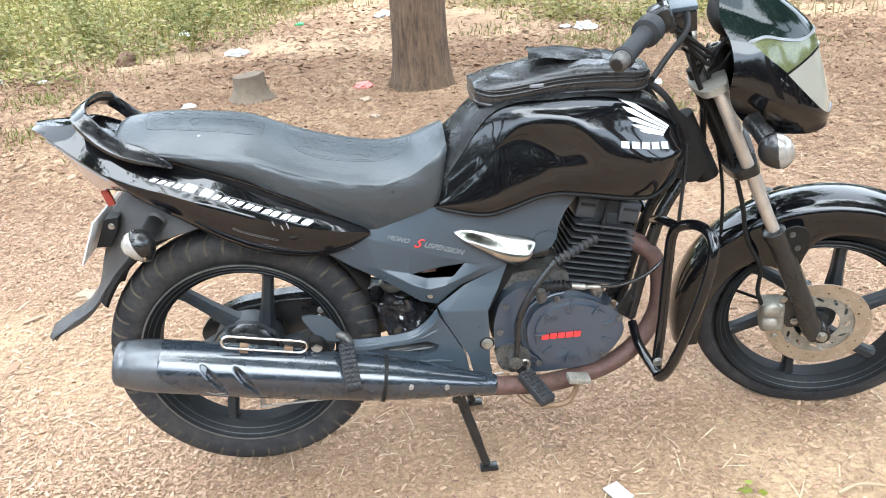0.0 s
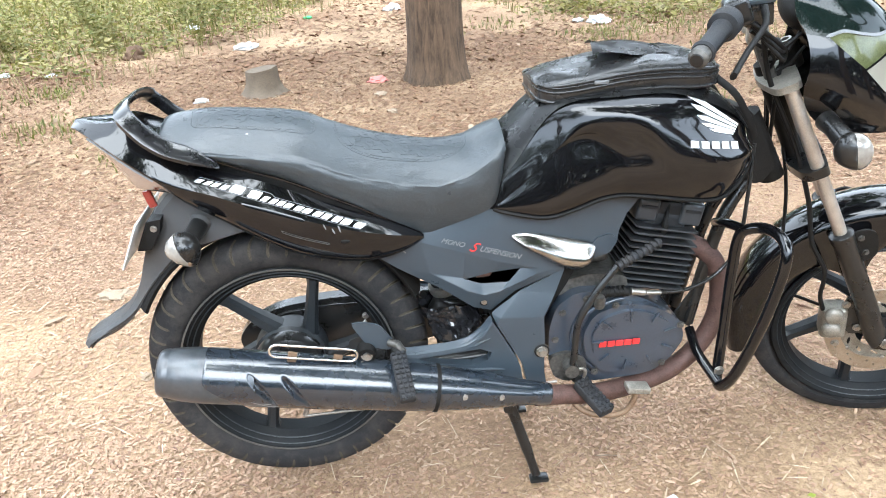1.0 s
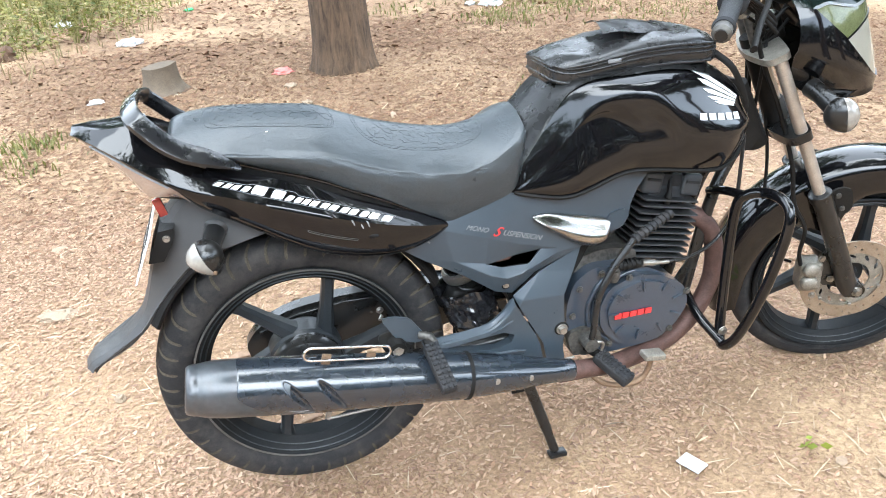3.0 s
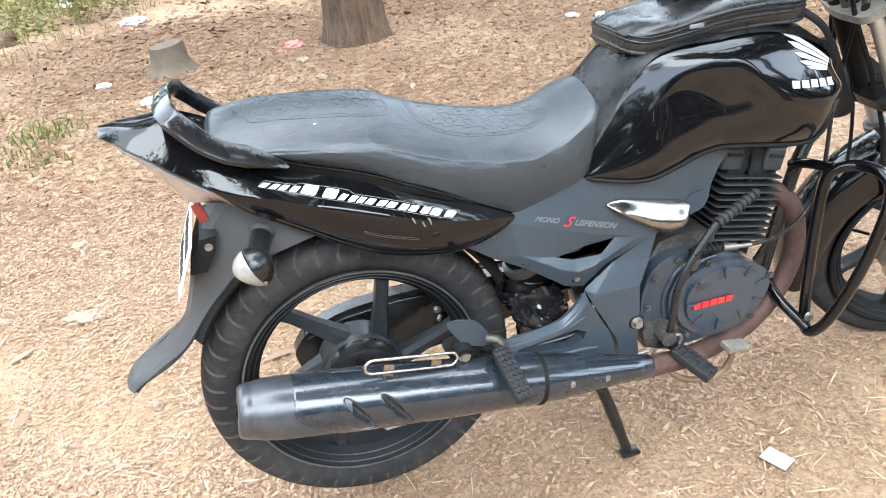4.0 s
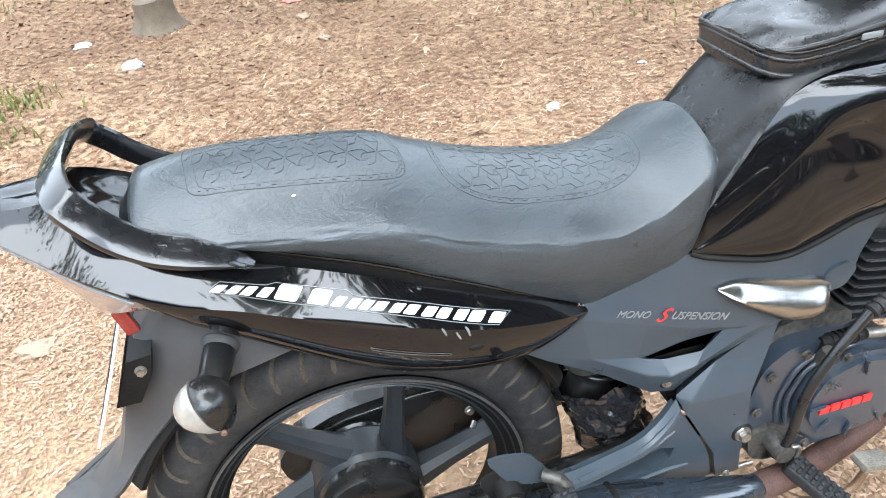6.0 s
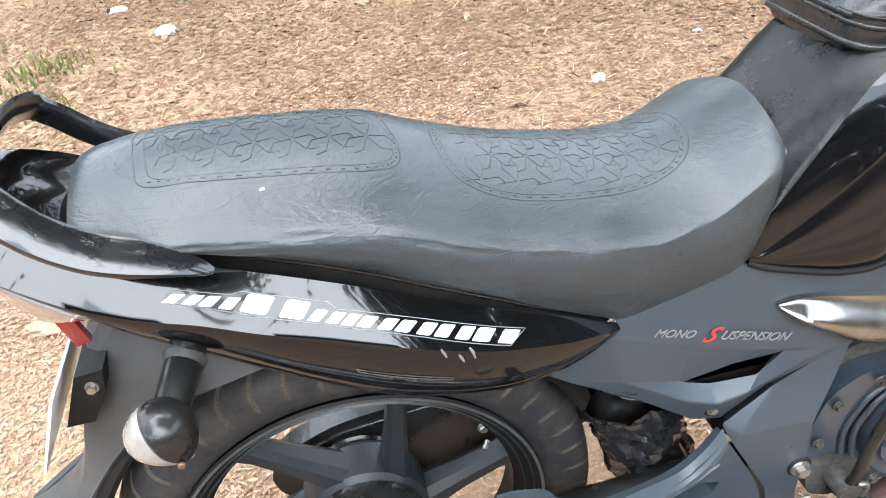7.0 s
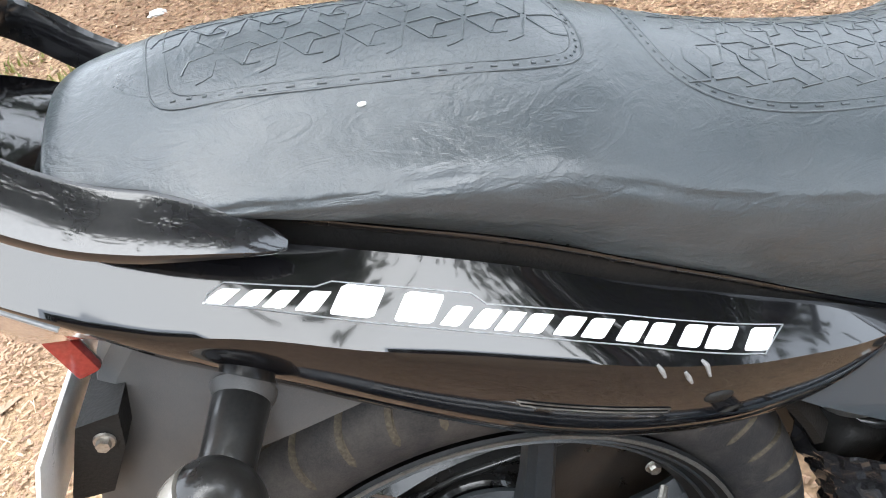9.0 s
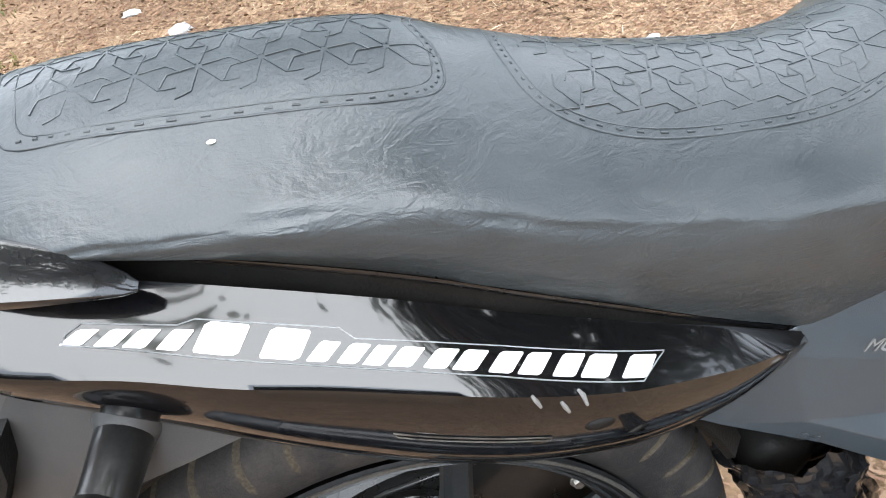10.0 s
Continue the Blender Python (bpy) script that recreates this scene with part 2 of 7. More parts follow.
def loft(rings, bm=None, ring_closed=True, loop=False, caps=True):
    bm = bm or bmesh.new()
    vs = [[bm.verts.new(p) for p in r] for r in rings]
    n = len(vs[0])
    for i in range(len(vs) if loop else len(vs) - 1):
        a, b = vs[i], vs[(i + 1) % len(vs)]
        for j in range(n if ring_closed else n - 1):
            bm.faces.new((a[j], a[(j + 1) % n], b[(j + 1) % n], b[j]))
    if caps and ring_closed and not loop:
        bm.faces.new(vs[0][::-1])
        bm.faces.new(vs[-1])
    return bm


def sweep(points, radius, n=12, bm=None, closed=False, flat=1.0, up=None, caps=True):
    """A tube along points; radius a number or one per point; flat squeezes it along the carried side axis."""
    ps = [Vector(p) for p in points]
    k = len(ps)
    rs = radius if isinstance(radius, (list, tuple)) else [radius] * k
    rings, side = [], None
    for i, p in enumerate(ps):
        if closed:
            tan = (ps[(i + 1) % k] - ps[i - 1]).normalized()
        else:
            tan = (ps[min(i + 1, k - 1)] - ps[max(i - 1, 0)]).normalized()
        if up is not None:
            side = tan.cross(Vector(up)).normalized()
        elif side is None:
            side = tan.orthogonal().normalized()
        else:
            side = (side - tan * side.dot(tan)).normalized()
        other = tan.cross(side)
        rings.append([p + (side * math.cos(a) * flat + other * math.sin(a)) * rs[i] for a in (2 * math.pi * j / n for j in range(n))])
    return loft(rings, bm, True, closed, caps and not closed)


def lathe(profile, n=64, axis="Y", bm=None, closed=True):
    """Turns a list of (radius, height along the axis) about that axis."""
    rings = []
    for i in range(n):
        a = 2 * math.pi * i / n
        c, s = math.cos(a), math.sin(a)
        if axis == "Y":
            rings.append([(r * c, h, r * s) for r, h in profile])
        elif axis == "X":
            rings.append([(h, r * c, r * s) for r, h in profile])
        else:
            rings.append([(r * c, r * s, h) for r, h in profile])
    return loft(rings, bm, closed, True, False)


def disc_solid(r, h0, h1, n=32, axis="Y", bevel=0.002, bm=None, centre=(0, 0, 0)):
    lo = len(bm.verts) if bm else 0
    bm = lathe([(0.0005, h0), (r - bevel, h0), (r, h0 + bevel), (r, h1 - bevel), (r - bevel, h1), (0.0005, h1)], n, axis, bm)
    bm.verts.ensure_lookup_table()
    for v in bm.verts[lo:]:
        v.co += Vector(centre)
    return bm


def box(size, centre=(0, 0, 0), bevel=0.003, bm=None, rot=None, segs=2):
    tmp = bmesh.new()
    bmesh.ops.create_cube(tmp, size=1)
    bmesh.ops.scale(tmp, vec=size, verts=tmp.verts)
    if bevel:
        bmesh.ops.bevel(tmp, geom=tmp.edges[:], offset=bevel, segments=segs, affect="EDGES", profile=0.6)
    if rot is not None:
        tmp.transform(rot)
    tmp.transform(Matrix.Translation(centre))
    return merge(bm, tmp)


def merge(bm, tmp):
    if bm is None:
        return tmp
    me = bpy.data.meshes.new("joined")
    tmp.to_mesh(me)
    tmp.free()
    bm.from_mesh(me)
    bpy.data.meshes.remove(me)
    return bm


def rounded(outline, n=4, closed=True):
    return [tuple(p) for p in spline([Vector((x, z, 0)) for x, z in outline], n, closed)]


def chaikin(outline, times=2):
    pts = [tuple(p[:2]) for p in outline]
    for _ in range(times):
        out = []
        for i in range(len(pts)):
            (a, b), (c, d) = pts[i], pts[(i + 1) % len(pts)]
            out += [(a * 0.82 + c * 0.18, b * 0.82 + d * 0.18), (a * 0.18 + c * 0.82, b * 0.18 + d * 0.82)]
        pts = out
    return pts


def plate(outline, depth, thick, bevel=0.004, holes=(), bm=None, segs=2):
    """A plate in the x-z plane: depth(x, z) gives the y of its front (the -y side); thick goes to +y."""
    tmp = bmesh.new()
    edges = []
    for loop_pts in (outline, *holes):
        vs = [tmp.verts.new((p[0], 0, p[1])) for p in loop_pts]
        edges += [tmp.edges.new((vs[i], vs[(i + 1) % len(vs)])) for i in range(len(vs))]
    if holes:
        bmesh.ops.triangle_fill(tmp, use_beauty=True, use_dissolve=False, edges=edges)
    else:
        tmp.faces.new(tmp.verts[:])
    bmesh.ops.recalc_face_normals(tmp, faces=tmp.faces[:])
    got = bmesh.ops.extrude_face_region(tmp, geom=tmp.faces[:])
    for v in (g for g in got["geom"] if isinstance(g, bmesh.types.BMVert)):
        v.co.y += thick
    if bevel:
        rim = [e for e in tmp.edges if len(e.link_faces) == 2 and e.calc_face_angle(0) > 1.2 and max(v.co.y for v in e.verts) < thick * 0.5]
        bmesh.ops.bevel(tmp, geom=rim, offset=bevel, segments=segs, affect="EDGES", profile=0.55, clamp_overlap=True)
    for v in tmp.verts:
        v.co.y += depth(v.co.x, v.co.z)
    return merge(bm, tmp)


def bolt(centre, r=0.007, axis=(0, -1, 0), h=0.006, bm=None):
    """A small hexagon head on a round flange."""
    tmp = bmesh.new()
    bmesh.ops.create_cone(tmp, cap_ends=True, segments=6, radius1=r, radius2=r * 0.92, depth=h, matrix=Matrix.Translation((0, 0, h * 0.5)))
    bmesh.ops.create_cone(tmp, cap_ends=True, segments=16, radius1=r * 1.4, radius2=r * 1.3, depth=h * 0.3, matrix=Matrix.Translation((0, 0, h * 0.1)))
    tmp.transform(Matrix.Translation(centre) @ Vector(axis).to_track_quat("Z", "Y").to_matrix().to_4x4())
    return merge(bm, tmp)


def ellipsoid(radii, centre, bm=None, keep=None, n=24):
    tmp = bmesh.new()
    bmesh.ops.create_uvsphere(tmp, u_segments=n, v_segments=n // 2, radius=1)
    bmesh.ops.scale(tmp, vec=radii, verts=tmp.verts)
    if keep is not None:
        point, normal = keep
        geom = tmp.verts[:] + tmp.edges[:] + tmp.faces[:]
        cut = bmesh.ops.bisect_plane(tmp, geom=geom, plane_co=point, plane_no=normal, clear_inner=True)
        ring = [e for e in cut["geom_cut"] if isinstance(e, bmesh.types.BMEdge)]
        bmesh.ops.contextual_create(tmp, geom=ring)
    tmp.transform(Matrix.Translation(centre))
    return merge(bm, tmp)


def lettering(text, size, matrix, material, name, parent, thick=0.0004, shear=0.0):
    """Words in the built-in font as a thin mesh."""
    cu = bpy.data.curves.new(name, "FONT")
    cu.body, cu.size, cu.extrude, cu.shear = text, size, thick, shear
    tmp = new(name, cu)
    me = bpy.data.meshes.new_from_object(tmp.evaluated_get(bpy.context.evaluated_depsgraph_get()))
    bpy.data.objects.remove(tmp)
    me.transform(matrix)
    me.materials.clear()
    me.materials.append(material)
    ob = new(name, me)
    ob.parent = parent
    return ob


# ---- the motorcycle: x forward, its right side towards -y, on its centre stand ----
bike = tagged(new("motorcycle"), "dusty gloss black motorcycle on its centre stand, front wheel turned", "motorcycle")
REAR = Matrix.Translation((0.0, 0.0, 0.335))
RAKE, STEER = radians(25.8), radians(-19.1)
TURN = Matrix.Rotation(STEER, 3, Vector((-math.sin(RAKE), 0, math.cos(RAKE))))
FRONT = Matrix.Translation((1.386, 0.0, 0.281)) @ (TURN @ Matrix.Rotation(-RAKE, 3, "Y")).to_4x4()


def tyre(radius, half, tread, matrix, parent):
    """A tyre with shoulder grooves; tread is the number of grooves round it (0: ribbed)."""
    prof = [(0.228, 0.62), (0.238, 0.84), (0.252, 0.95), (radius - 0.039, 1.0), (radius - 0.031, 0.985), (radius - 0.024, 0.955), (radius - 0.018, 0.91), (radius - 0.013, 0.845), (radius - 0.009, 0.76),
            (radius - 0.006, 0.66), (radius - 0.004, 0.55), (radius - 0.0025, 0.45), (radius - 0.0015, 0.36), (radius, 0.18), (radius, 0.0)]
    prof = prof + [(r, -h) for r, h in prof[-2::-1]]
    n = tread * 12 if tread else 140
    bm = bmesh.new()
    rings, marks = [], []
    for i in range(n):
        ring, mk = [], []
        for r, h in prof:
            y = h * half
            cut = bool(tread) and 0.25 < abs(h) <= 1.0 and r > radius - 0.040 and i % 12 == 0
            slip = (-9 * abs(h) if h < 0 else 9 * abs(h) - 6 if h > 0 else -3) if tread else 0.0
            if not tread and abs(h) in (0.36,):
                cut = True
            rr = r - (0.006 if cut else 0.0)
            a = -2 * math.pi * (i + slip) / n
            ring.append((rr * math.cos(a), y, rr * math.sin(a)))
            mk.append(cut)
        rings.append(ring)
        marks.append(mk)
    loft(rings, bm, False, True, False)
    bm.faces.ensure_lookup_table()
    m = len(prof) - 1
    for i in range(n):
        for j in range(m):
            if tread and sum((marks[i][j], marks[i][j + 1], marks[(i + 1) % n][j], marks[(i + 1) % n][j + 1])) >= 2:
                bm.faces[i * m + j].material_index = 1
    return part("tyre", bm, [RUBBER, GROOVE], parent, "worn black rubber tyre with dusty shoulder grooves" if tread else "black rubber tyre", 50, matrix)


def alloy_wheel(name, matrix, label, first, hub_r, hub_half):
    prof = [(0.236, -0.046), (0.233, -0.049), (0.226, -0.046), (0.219, -0.038), (0.212, -0.034), (0.204, -0.022), (0.200, -0.02), (0.200, 0.02), (0.204, 0.022),
            (0.212, 0.034), (0.219, 0.038), (0.226, 0.046), (0.233, 0.049), (0.236, 0.046), (0.224, 0.036), (0.218, 0.02), (0.218, -0.02), (0.224, -0.036)]
    wheel = part(name, lathe(prof, 96), RIM, bike, label, 30, matrix)
    for r, h in ((0.2115, 0.0350), (0.2225, 0.0435)):
        part("rim_bead", lathe([(r - 0.0016, -h), (r, -h - 0.0014), (r + 0.0016, -h)], 96), WHEEL, wheel, "", 60, matrix)
    if name == "rear_wheel":
        part("rim_edge", lathe([(0.2345, -0.0496), (0.2345, -0.0506), (0.2305, -0.0502), (0.2305, -0.0492)], 96), STRIPE, wheel, "bare metal line on the rim edge", 60, matrix)
    for k in range(6):
        a1 = radians(first + 60 * k)
        a0 = a1 - radians(27)
        p0, p1 = Vector((0.062 * math.cos(a0), 0, 0.062 * math.sin(a0))), Vector((0.207 * math.cos(a1), 0, 0.207 * math.sin(a1)))
        d = (p1 - p0).normalized()
        s = Vector((-d.z, 0, d.x))
        rings = []
        for t, w, dep in ((0, 0.021, 0.030), (0.15, 0.018, 0.026), (0.5, 0.0135, 0.020), (0.85, 0.0125, 0.018), (0.95, 0.015, 0.019), (1.0, 0.022, 0.02)):
            c = p0.lerp(p1, t)
            rings.append([c + s * w + Vector((0, -dep * 0.5, 0)), c + s * w * 0.55 + Vector((0, -dep, 0)), c - s * w * 0.55 + Vector((0, -dep, 0)), c - s * w + Vector((0, -dep * 0.5, 0)),
                          c - s * w + Vector((0, dep * 0.5, 0)), c - s * w * 0.55 + Vector((0, dep, 0)), c + s * w * 0.55 + Vector((0, dep, 0)), c + s * w + Vector((0, dep * 0.5, 0))])
        part("spoke", loft(rings), WHEEL, wheel, "", 25, matrix)
    part("hub", lathe([(0.012, -hub_half), (hub_r * 0.55, -hub_half), (hub_r * 0.6, -hub_half + 0.008), (hub_r * 0.92, -hub_half + 0.012), (hub_r, -hub_half + 0.02), (hub_r, hub_half - 0.02), (hub_r * 0.92, hub_half - 0.01), (0.012, hub_half)], 48), WHEEL, wheel, "", 30, matrix)
    return wheel


rear_wheel = alloy_wheel("rear_wheel", REAR, "black six-spoke alloy rear wheel", 10, 0.082, 0.045)
tyre(0.307, 0.052, 46, REAR, rear_wheel)
front_wheel = alloy_wheel("front_wheel", FRONT, "black six-spoke alloy front wheel", 23 - 25.8, 0.05, 0.04)
tyre(0.290, 0.041, 0, FRONT, front_wheel)
# tyre valve
part("valve", sweep([(0.172, -0.012, 0.405), (0.165, -0.022, 0.402)], 0.004, 8), STEEL, rear_wheel)

# brake disc with drilled rotor and open carrier
holes = []
for k in range(36):
    a, r = 2 * math.pi * k / 36, 0.104 + 0.010 * (k % 3 - 1)
    holes.append([(r * math.cos(a) + 0.0032 * math.cos(b), r * math.sin(a) + 0.0032 * math.sin(b)) for b in (2 * math.pi * j / 6 for j in range(6))])
circle = lambda r, n: [(r * math.cos(2 * math.pi * j / n), r * math.sin(2 * math.pi * j / n)) for j in range(n)]
rotor = part("brake_disc", plate(circle(0.120, 72), lambda x, z: -0.058, 0.004, 0, [circle(0.084, 48)] + holes), DISC, front_wheel, "drilled brown-tinted brake disc", 38, FRONT)
slots = []
for k in range(12):
    a = 2 * math.pi * (k + 0.3) / 12
    c, t = Vector((0.071 * math.cos(a), 0.071 * math.sin(a))), Vector((math.cos(a + 1.0), math.sin(a + 1.0)))
    u = Vector((-t.y, t.x))
    slots.append([tuple(c + t * 0.011 * math.cos(b) + u * 0.004 * math.sin(b)) for b in (2 * math.pi * j / 10 for j in range(10))])
part("disc_carrier", plate(circle(0.086, 60), lambda x, z: -0.0535, 0.003, 0, [circle(0.052, 40)] + slots), CASTSILVER, rotor, "silver carrier with slanted slots", 38, FRONT)
for k in range(6):
    a = 2 * math.pi * k / 6 + 0.35
    part("rivet", disc_solid(0.005, -0.060, -0.052, 12, centre=(0.083 * math.cos(a), 0, 0.083 * math.sin(a)), bevel=0.001), STEEL, rotor, "", 38, FRONT)

# ---- front fork and steering, in the steered frame: forward, left, up along the fork ----
for side in (-1, 1):
    y = 0.087 * side
    leg = part("fork_leg", sweep([(-0.014, y, -0.012), (-0.014, y, 0.02), (-0.013, y, 0.10), (-0.014, y, 0.29), (-0.016, y, 0.302), (-0.016, y, 0.318), (-0.016, y, 0.322)], [0.018, 0.024, 0.0235, 0.0235, 0.026, 0.026, 0.02], 24), FRAME, bike, "black fork slider", 45, FRONT)
    part("stanchion", sweep([(-0.016, y, 0.318), (-0.020, y, 0.685)], 0.0138, 24), TUBE, leg, "grey-brown worn fork tube", 45, FRONT)
    part("axle_lug", sweep([(0.0, y + 0.018, 0.0), (0.0, y - 0.018, 0.0)], 0.020, 20), FRAME, leg, "", 45, FRONT)
    part("axle_nut", bolt((0.0, y + side * 0.018, 0.0), 0.010, (0, side, 0), 0.010), STEEL, leg, "bare axle nut", 38, FRONT)
    for u in (0.262, 0.300):
        part("fender_bolt", bolt((0.018, y + side * 0.012, u), 0.0052, (0.2, side, 0), 0.005), ENGINEGREY, leg, "", 38, FRONT)
    part("fender_bracket", plate(chaikin([(-0.02, 0.312), (0.03, 0.318), (0.052, 0.300), (0.040, 0.245), (0.0, 0.235)], 2), lambda x, z: -0.096, 0.006, 0.001), DARK, leg, "black mudguard bracket", 30, FRONT @ Matrix.Diagonal((1, -side, 1, 1)))
for name, u, f0, sz in (("upper_fork_clamp", 0.676, -0.045, 0.015), ("lower_fork_clamp", 0.466, -0.040, 0.021)):
    outline = chaikin([(-0.055, 0.03), (-0.030, 0.106), (0.018, 0.106), (0.022, 0.06), (0.022, -0.06), (0.018, -0.106), (-0.030, -0.106), (-0.055, -0.03)], 2)
    tmp = plate(outline, lambda x, z: 0.0, sz, 0.005)
    tmp.transform(Matrix.Translation((-0.018, 0, u + sz * 0.5)) @ Matrix.Rotation(radians(90), 4, "X"))
    clamp = part(name, tmp, CASTSILVER if "upper" in name else FRAME, bike, "grey cast top yoke" if "upper" in name else "black lower yoke", 38, FRONT)
    if "upper" in name:
        for side in (-1, 1):
            part("cap_bolt", disc_solid(0.014, u + sz * 0.5, u + sz * 0.5 + 0.008, 20, "Z", centre=(-0.018, 0.087 * side, 0)), STEEL, clamp, "", 38, FRONT)
part("steering_stem", sweep([(-0.05, 0, 0.46), (-0.05, 0, 0.72)], 0.019, 20), DARK, bike, "", 45, FRONT)

# mudguard of the front wheel: an arched shell with side tabs at the fork
rings = []
NR = 44
for i in range(NR + 1):
    a = radians(28 + (172 - 28) * i / NR)
    e = min(i, NR - i) / 5.0
    trim = 1 - 0.25 * (1 - min(1.0, e)) ** 2
    tab = 0.085 * math.exp(-((math.degrees(a) - 93) / 13.0) ** 2)
    drop = (0.045 + 0.018 * math.sin(math.pi * i / NR) + tab) * trim
    half = 0.064 * (0.86 + 0.14 * trim)
    sec = []
    for s in range(-8, 9):
        t = s / 8
        if abs(t) <= 0.6:
            ph = t / 0.6 * radians(82)
            r, y = 0.318 + 0.030 * math.cos(ph), half * math.sin(ph)
        else:
            k = (abs(t) - 0.6) / 0.4
            r, y = 0.318 + 0.030 * math.cos(radians(82)) - drop * k, math.copysign(half * (0.99 + 0.03 * k), t)
        sec.append((r * math.cos(a), y, r * math.sin(a)))
    inner = [(p[0] * 0.987, p[1] * 0.95, p[2] * 0.987) for p in sec]
    rings.append(sec + inner[::-1])
part("front_mudguard", loft(rings), PAINT, bike, "gloss black arched front mudguard", 60, FRONT)

# caliper on the right fork leg
cal = part("brake_caliper", box((0.055, 0.05, 0.085), (-0.088, -0.062, 0.075), 0.012, rot=Matrix.Rotation(radians(20), 4, "Y"), segs=3), CASTSILVER, bike, "grimy silver brake caliper", 50, FRONT)
for c in ((-0.082, -0.088, 0.105), (-0.098, -0.088, 0.068)):
    part("piston_housing", disc_solid(0.021, -0.014, 0.008, 24, centre=c, bevel=0.006), CASTSILVER, cal, "", 50, FRONT)
part("caliper_bracket", plate(chaikin([(-0.075, 0.03), (-0.05, 0.125), (-0.02, 0.13), (-0.02, 0.02)], 2), lambda x, z: -0.075, 0.012, 0.003), FRAME, cal, "", 38, FRONT)
for c in ((-0.05, -0.079, 0.118), (-0.045, -0.079, 0.045), (-0.1, -0.095, 0.03)):
    part("caliper_bolt", bolt(c, 0.007), STEEL, cal, "", 38, FRONT)
part("brake_hose", sweep(spline([(-0.10, -0.075, 0.12), (-0.095, -0.085, 0.17), (-0.07, -0.095, 0.24), (-0.075, -0.09, 0.32), (-0.055, -0.085, 0.42), (-0.045, -0.07, 0.55), (-0.05, -0.08, 0.72), (-0.03, -0.1, 0.84)], 8), 0.0052, 8), DARK, cal, "black brake hose", 60, FRONT)
part("speedometer_cable", sweep(spline([(-0.10, 0.06, 0.02), (-0.17, 0.05, 0.10), (-0.2, 0.0, 0.16), (-0.16, -0.03, 0.24), (-0.09, -0.02, 0.42), (-0.05, 0, 0.6)], 8), 0.004, 8), DARK, bike, "black cable", 60, FRONT)

# handlebar, grips, levers, master cylinder
bar_pts = spline([(-0.151, -0.335, 0.904), (-0.079, -0.179, 0.897), (-0.055, -0.115, 0.872), (-0.045, -0.05, 0.80), (-0.042, 0.0, 0.785), (-0.045, 0.05, 0.80), (-0.055, 0.115, 0.872), (-0.079, 0.179, 0.897), (-0.151, 0.335, 0.904)], 8)
handlebar = part("handlebar", sweep(bar_pts, 0.011, 14), FRAME, bike, "black steel handlebar", 60, FRONT)
for side in (-1, 1):
    d = Vector((-0.072, 0.156 * side, 0.007)).normalized()
    p = Vector((-0.085, 0.190 * side, 0.8975))
    pts = [p + d * s for s in (0.0, 0.004, 0.03, 0.034, 0.05, 0.12, 0.126, 0.132)]
    grip = part("grip", sweep(pts, [0.0265, 0.028, 0.0275, 0.0185, 0.0175, 0.0175, 0.021, 0.018], 20), GRIPRUBBER, handlebar, "worn grey-black rubber grip", 40, FRONT)
    part("bar_end", sweep([p + d * 0.128, p + d * 0.15, p + d * 0.156], [0.0165, 0.0175, 0.012], 18), ENGINEGREY, grip, "", 40, FRONT)
    q = Vector((-0.052, 0.14 * side, 0.888))
    part("switch_housing", box((0.045, 0.05, 0.05), q + Vector((-0.014, 0.018 * side, 0.008)), 0.01, segs=3), FRAME, handlebar, "", 50, FRONT)
    part("lever", sweep(spline([q + Vector((0.03, 0.0, -0.012)), q + Vector((0.02, 0.05 * side, -0.025)), q + Vector((-0.02, 0.12 * side, -0.03)), q + Vector((-0.055, 0.19 * side, -0.035))], 6), 0.0055, 10, flat=1.5), DARK if side < 0 else STEEL, handlebar, "", 60, FRONT)
    part("mirror_stem", sweep(spline([q + Vector((-0.01, -0.01 * side, 0.02)), q + Vector((0.0, -0.005 * side, 0.08)), q + Vector((-0.02, 0.03 * side, 0.17))], 6), 0.0055, 10), FRAME, handlebar, "", 60, FRONT)
mc = part("master_cylinder", box((0.052, 0.058, 0.042), (-0.034, -0.100, 0.862), 0.005, rot=Matrix.Rotation(radians(18), 4, "Y")), FRAME, handlebar, "black brake fluid reservoir", 38, FRONT)
part("reservoir_cap", box((0.056, 0.062, 0.009), (-0.026, -0.100, 0.886), 0.003, rot=Matrix.Rotation(radians(18), 4, "Y")), PANEL, mc, "", 38, FRONT)
part("brake_pipe_union", sweep(spline([(-0.035, -0.075, 0.848), (-0.05, -0.05, 0.83), (-0.045, -0.03, 0.79), (-0.03, -0.05, 0.76)], 6), 0.008, 10), STEEL, mc, "", 60, FRONT)
for side in (-1, 1):
    part("bar_riser", sweep([(-0.045, 0.035 * side, 0.70), (-0.045, 0.035 * side, 0.79)], [0.013, 0.011], 16), ENGINEGREY, handlebar, "", 45, FRONT)
for k, (y0, y1) in enumerate(((-0.06, 0.02), (-0.03, -0.05), (0.04, 0.05))):
    part("control_cable", sweep(spline([(-0.06, -0.14 + 0.02 * k, 0.875), (-0.02, -0.12, 0.80 - 0.02 * k), (-0.01, y0, 0.74), (-0.05, y1, 0.66), (-0.09, y1 * 0.5, 0.55)], 8), 0.0042, 8), DARK, handlebar, "black control cable", 60, FRONT)
for side in (-1, 1):
    part("bar_clamp", box((0.040, 0.030, 0.034), (-0.044, 0.035 * side, 0.795), 0.006, rot=Matrix.Rotation(radians(20), 4, "Y"), segs=3), CASTSILVER, handlebar, "bright cast handlebar clamp", 40, FRONT)
